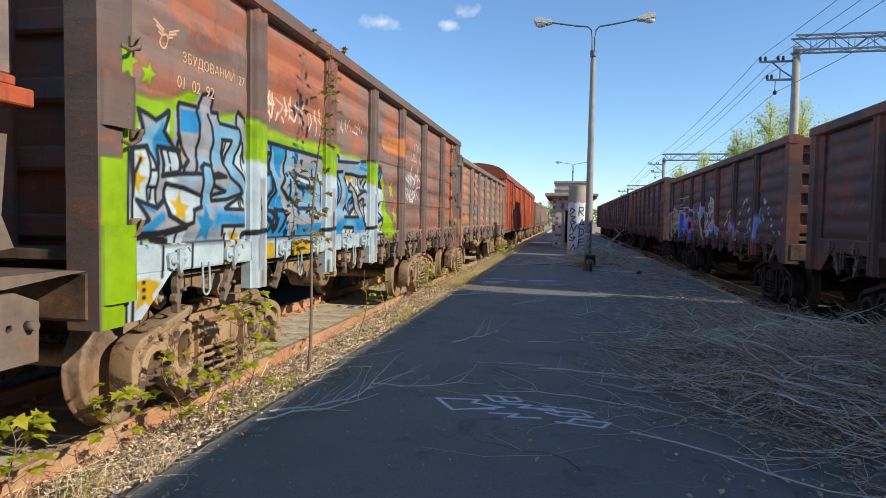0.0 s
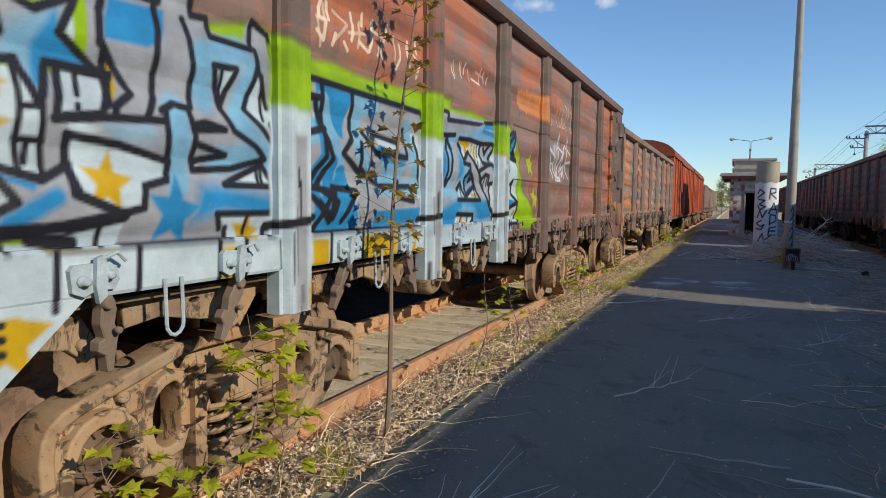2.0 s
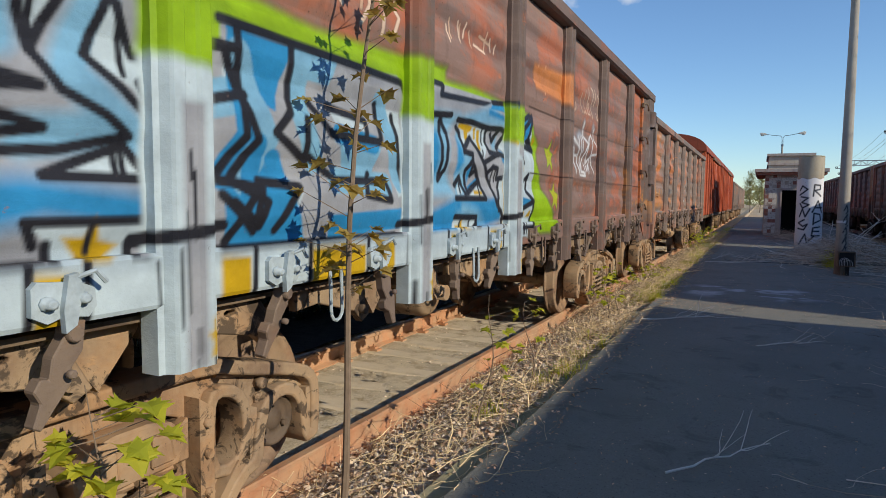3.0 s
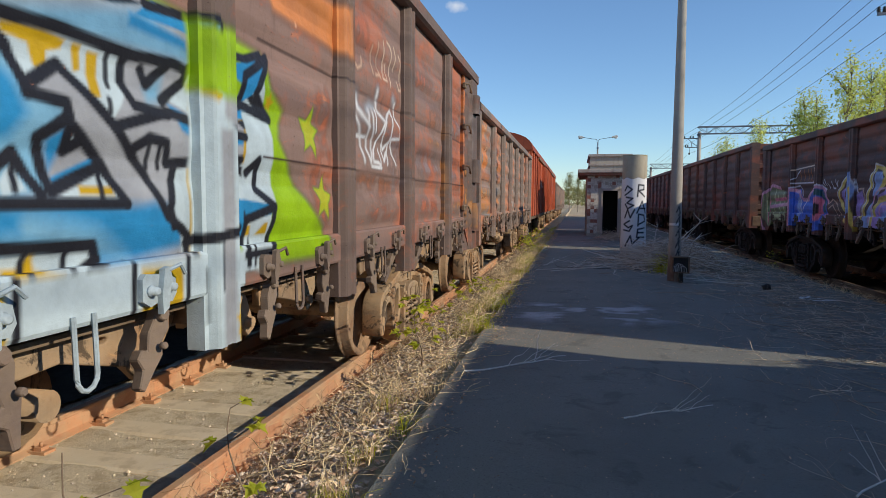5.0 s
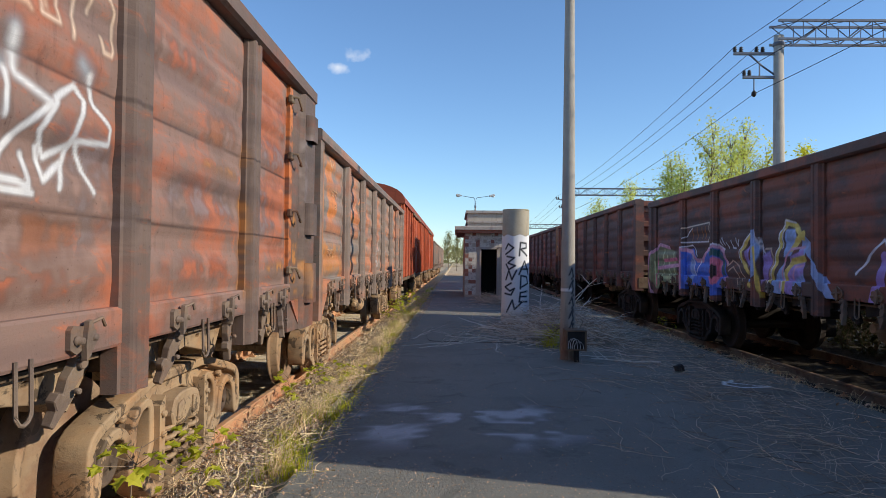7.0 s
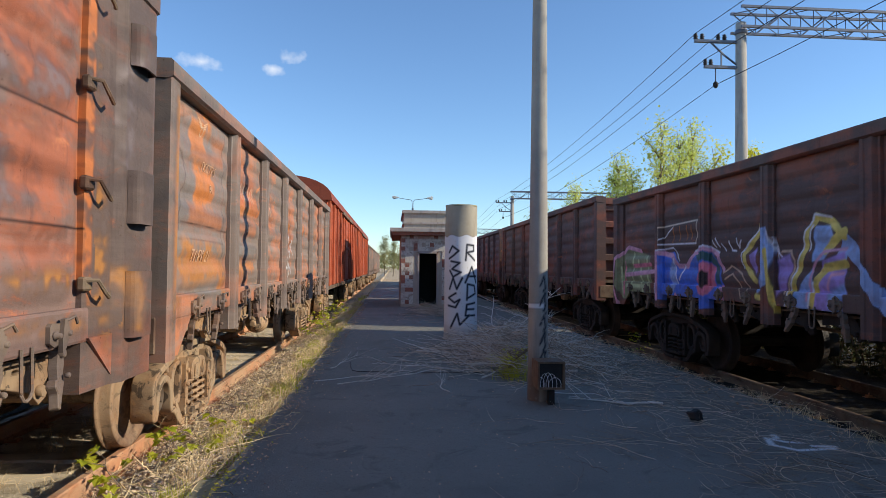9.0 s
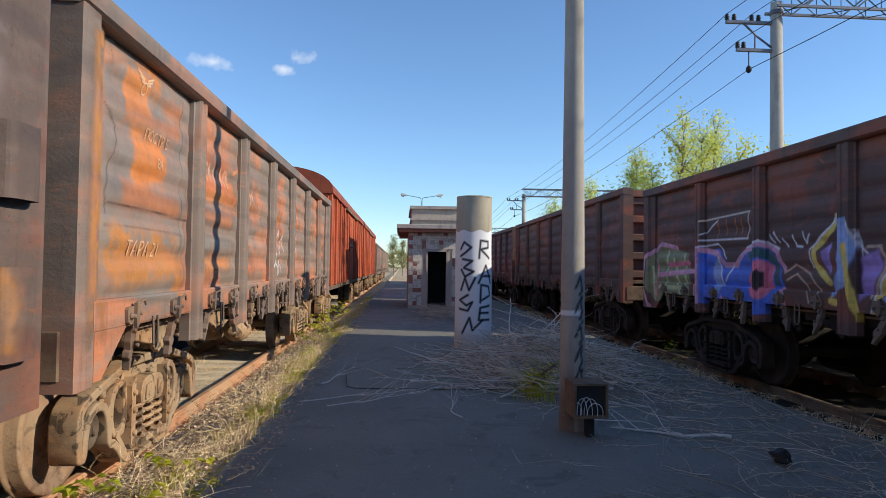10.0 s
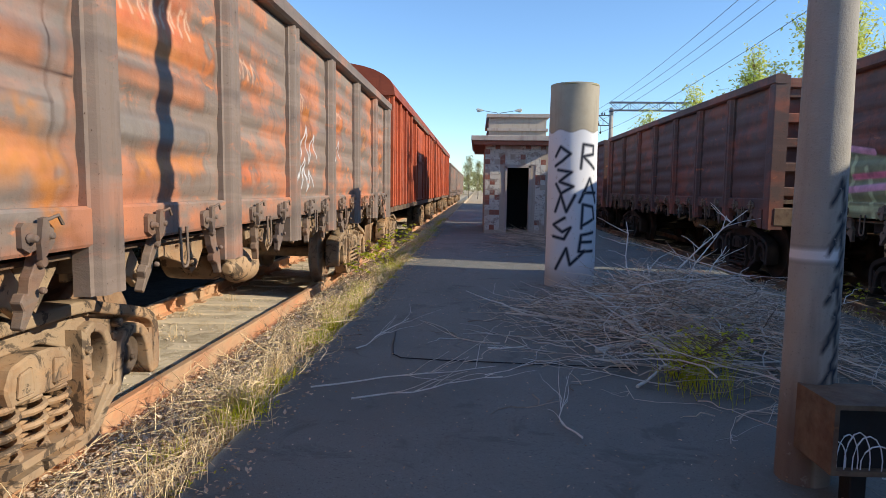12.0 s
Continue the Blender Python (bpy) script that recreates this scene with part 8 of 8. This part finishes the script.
def sapling(seed, x, y, height, lean, mat, leaf_size, leaves, label, r=0.016, from_h=0.35, lobes=True):
    rng = random.Random(seed)
    t = thing("maple_sapling", label, "sapling", (x, y, top_z(x) - 0.03), "saplings")
    stem = Mass()
    pts = []
    for i in range(10):
        f = i / 9
        pts.append((lean[0] * f + 0.03 * math.sin(f * 7 + seed), lean[1] * f + 0.03 * math.cos(f * 5 + seed), height * f))
    stem.rod(pts, r, r * 0.25, 6)
    lv = Mass()
    for _ in range(leaves):
        f = from_h + (1 - from_h) * rng.random()
        k = min(8, int(f * 9))
        g = f * 9 - k
        p = [pts[k][j] + (pts[k + 1][j] - pts[k][j]) * g for j in range(3)]
        a = rng.uniform(0, 6.28)
        L = rng.uniform(0.06, 0.26) * (1.1 - 0.4 * f)
        q = (p[0] + math.cos(a) * L, p[1] + math.sin(a) * L, p[2] + L * rng.uniform(0.0, 0.7))
        stem.rod([tuple(p), q], 0.003, 0.0015, 3)
        for _ in range(3):
            b = a + rng.uniform(-1.2, 1.2)
            lv.leaf(q, (math.cos(b), math.sin(b), rng.uniform(-0.6, 0.3)), leaf_size * rng.uniform(0.6, 1.2), rng, lobes)
    stem.made("stem", M_BARK, t)
    tagged(lv.made("leaves", mat, t), kind="stuff")
    return t


sapling(1, -2.50, 5.90, 3.35, (0.10, 0.28), M_LEAF_OLD, 0.075, 60, "tall thin maple sapling with withered olive leaves", 0.018, 0.33)
for i, (x, y, h, n, s) in enumerate(((-2.62, 4.75, 1.05, 22, 0.075), (-2.68, 5.05, 0.70, 14, 0.07), (-2.85, 4.35, 0.62, 14, 0.07), (-2.95, 3.75, 0.55, 16, 0.08), (-2.60, 4.30, 0.45, 10, 0.065), (-3.05, 3.10, 0.55, 18, 0.09),
                                  (-3.3, 2.75, 0.5, 14, 0.09), (-2.45, 7.45, 0.95, 12, 0.05), (-2.40, 8.4, 0.75, 8, 0.05), (-2.55, 11.9, 0.75, 22, 0.06), (-2.6, 12.7, 0.5, 14, 0.06), (-2.75, 13.3, 0.5, 12, 0.06),
                                  (-2.72, 16.6, 0.40, 14, 0.07), (-2.65, 17.0, 0.30, 10, 0.07), (-2.80, 15.9, 0.4, 10, 0.07), (-2.5, 17.4, 0.22, 8, 0.06), (-2.75, 25.5, 0.6, 24, 0.07), (-2.6, 26.8, 0.5, 24, 0.07), (-2.7, 28.2, 0.7, 26, 0.07), (-2.5, 30.0, 0.6, 24, 0.07))):
    sapling(60 + i, x, y, h, (0.08 * math.sin(i * 2.1), 0.1 * math.cos(i * 1.7)), M_LEAF, s * 1.2, n, "young maple shoot with fresh yellow-green leaves", 0.007, 0.3)
sapling(95, 0.50, 19.9, 0.42, (0.25, -0.45), M_YELLOW, 0.03, 140, "green leafy shoot among the dry branches", 0.008, 0.2, False)
sapling(96, 3.55, 22.8, 0.5, (0.1, 0.1), M_LEAF, 0.05, 30, "green shoot beside the shaded rail", 0.008, 0.2, False)


def tree(seed, x, y, height, mat, label, leaves=2200, spread=0.18, size=0.15):
    rng = random.Random(seed)
    t = thing("tree", label, "tree", (x, y, BED_Z - 0.05), "trees")
    wood, crown = Mass(), Mass()
    trunk = [(0.1 * math.sin(i), 0.1 * math.cos(i * 1.3), height * i / 9) for i in range(10)]
    wood.rod(trunk, height * 0.012, 0.01, 6)
    tips = []
    for k in range(34):
        f = rng.uniform(0.25, 0.95)
        i = min(8, int(f * 9))
        p = trunk[i]
        a = rng.uniform(0, 6.28)
        L = height * spread * rng.uniform(0.6, 1.5) * (1.15 - f)
        pts = [p]
        for s in range(1, 6):
            g = s / 5
            pts.append((p[0] + math.cos(a) * L * g + rng.uniform(-0.05, 0.05), p[1] + math.sin(a) * L * g, p[2] + L * 1.5 * g + rng.uniform(0, 0.1)))
        wood.rod(pts, height * 0.004, 0.006, 4)
        tips += pts[1:]
    tips += trunk[6:]
    for _ in range(leaves):
        p = rng.choice(tips)
        q = (p[0] + rng.gauss(0, 0.22), p[1] + rng.gauss(0, 0.22), p[2] + rng.gauss(0, 0.28))
        crown.leaf(q, (rng.uniform(-1, 1), rng.uniform(-1, 1), rng.uniform(-0.6, 0.6)), size * rng.uniform(0.6, 1.3), rng)
    wood.made("trunk", M_BARK, t)
    tagged(crown.made("crown", mat, t), kind="stuff")
    return t


for i, (x, y, h, m, n) in enumerate(((11.4, 40.0, 8.9, M_POPLAR, 3200), (12.6, 40.8, 8.6, M_POPLAR, 3200), (13.6, 41.5, 9.2, M_POPLAR, 3200), (10.4, 43.0, 7.6, M_POPLAR, 3000), (15.0, 42.0, 8.0, M_YELLOW, 4500), (16.6, 41.0, 7.8, M_YELLOW, 4500), (9.2, 46.5, 6.6, M_POPLAR, 2600), (12.3, 47.0, 8.4, M_POPLAR, 2600), (18.2, 43.0, 7.2, M_YELLOW, 3600), (10.2, 40.5, 6.6, M_POPLAR, 2600), (8.6, 52.0, 6.2, M_POPLAR, 2200))):
    tree(200 + i, x, y, h, m, "young poplar with thin fresh spring leaves" if m is M_POPLAR else "bushy tree in bright yellow-green leaf", n)
for i, (x, y, h) in enumerate(((-2.2, 112, 6.5), (-0.8, 118, 6.0), (0.6, 125, 5.5), (-14.0, 60.0, 10.5), (-15.5, 63.0, 9.5))):
    tree(230 + i, x, y, h, M_FAR, "distant tree in thin spring leaf", 1600, 0.2, 0.2)


def far_woods():
    rng = random.Random(4)
    m = Mass()
    for _ in range(9000):
        x = rng.uniform(-120, 120)
        y = 190 + rng.uniform(0, 40)
        h = 5.0 + 2.2 * noise.noise((x * 0.08, 1, 2)) + 1.5 * noise.noise((x * 0.3, 5, 2))
        m.leaf((x, y, h * rng.random() ** 0.7), (rng.uniform(-1, 1), rng.uniform(-1, 1), rng.uniform(-0.3, 1)), rng.uniform(0.8, 1.9), rng)
    tagged(m.made("far_woods", M_FAR), "distant pale spring woods on the horizon", "woods", kind="stuff")


far_woods()


# rows added to keep light from the ground under the wagons
def scrub(seed, x0, x1, y1, label):
    rng = random.Random(seed)
    m, w = Mass(), Mass()
    for _ in range(900):
        x, y, h = rng.uniform(x0, x1), rng.uniform(-8, y1), rng.uniform(1.3, 2.6)
        for _ in range(4):
            a = rng.uniform(0, 6.28)
            tip = (x + math.cos(a) * h * 0.5, y + math.sin(a) * h * 0.5, BED_Z + h)
            w.rod([(x, y, BED_Z - 0.05), (x + math.cos(a) * h * 0.2, y + math.sin(a) * h * 0.2, BED_Z + h * 0.6), tip], 0.012, 0.004)
            for _ in range(20):
                f = rng.random()
                m.leaf((x + math.cos(a) * h * 0.5 * f + rng.gauss(0, 0.12), y + math.sin(a) * h * 0.5 * f + rng.gauss(0, 0.12), BED_Z + h * f + rng.gauss(0, 0.1)), (rng.uniform(-1, 1), rng.uniform(-1, 1), rng.uniform(-0.5, 0.5)), rng.uniform(0.10, 0.20), rng)
    t = tagged(w.made("scrub", M_BARK), label, "shrubs", kind="stuff")
    m.made("leaves", M_SCRUB, t)


scrub(6, 7.3, 9.2, 60, "scrub added behind the shaded track to block sun under its wagons")
scrub(7, -8.6, -6.8, 60, "dark scrub added behind the sunlit track to deepen the shade under its wagons")


# ---- loose things on the platform ----
def lump(name, label, cat, x, y, z, sx, sy, sz, mat, seed):
    bm = bmesh.new()
    bmesh.ops.create_icosphere(bm, subdivisions=3, radius=1.0)
    for v in bm.verts:
        k = 1 + 0.35 * noise.noise(v.co * 1.6 + Vector((seed, 0, 0)))
        v.co = Vector((v.co.x * sx * k, v.co.y * sy * k, max(v.co.z, -0.5) * sz * k))
    for f in bm.faces:
        f.smooth = True
    ob = tagged(part(name, bm, mat), label, cat)
    ob.location = (x, y, z)


lump("plastic_bag", "crumpled black plastic bag on the asphalt", "bag", 1.93, 17.25, 0.05, 0.075, 0.07, 0.06, M_BLACK, 3)
bm = bmesh.new()
tube(bm, [(-1.57, 21.0, 0.012), (-1.53, 20.5, 0.012), (-1.49, 20.22, 0.012), (-1.42, 20.12, 0.012), (-1.1, 20.08, 0.012), (-0.6, 20.05, 0.012), (0.3, 20.0, 0.012)], 0.005, seg=6)
tagged(part("cable", bm, M_BLACK), "thin black cable lying on the asphalt", "cable")
KERB_ME = bpy.data.meshes.new("kerb_block")
kb = boxes((-0.09, 0.09, -0.495, 0.495, -0.22, 0.0), bevel=0.012)
kb.to_mesh(KERB_ME)
kb.free()
KERB_ME.materials.append(M_KERB)
kerb = tagged(thing("kerb", "weathered concrete kerb along the platform edge", "kerb"), kind="structure")
rng = random.Random(9)
for i in range(60):
    for x in (EDGE_L - 0.095, EDGE_R + 0.095):
        o = mesh_part("kerb_block", KERB_ME, None, kerb)
        o.location = (x + rng.uniform(-0.012, 0.012), -6 + i + 0.5, -0.075 + rng.uniform(-0.03, 0.01))
        o.rotation_euler = (rng.uniform(-0.01, 0.01), rng.uniform(-0.03, 0.03), rng.uniform(-0.012, 0.012))
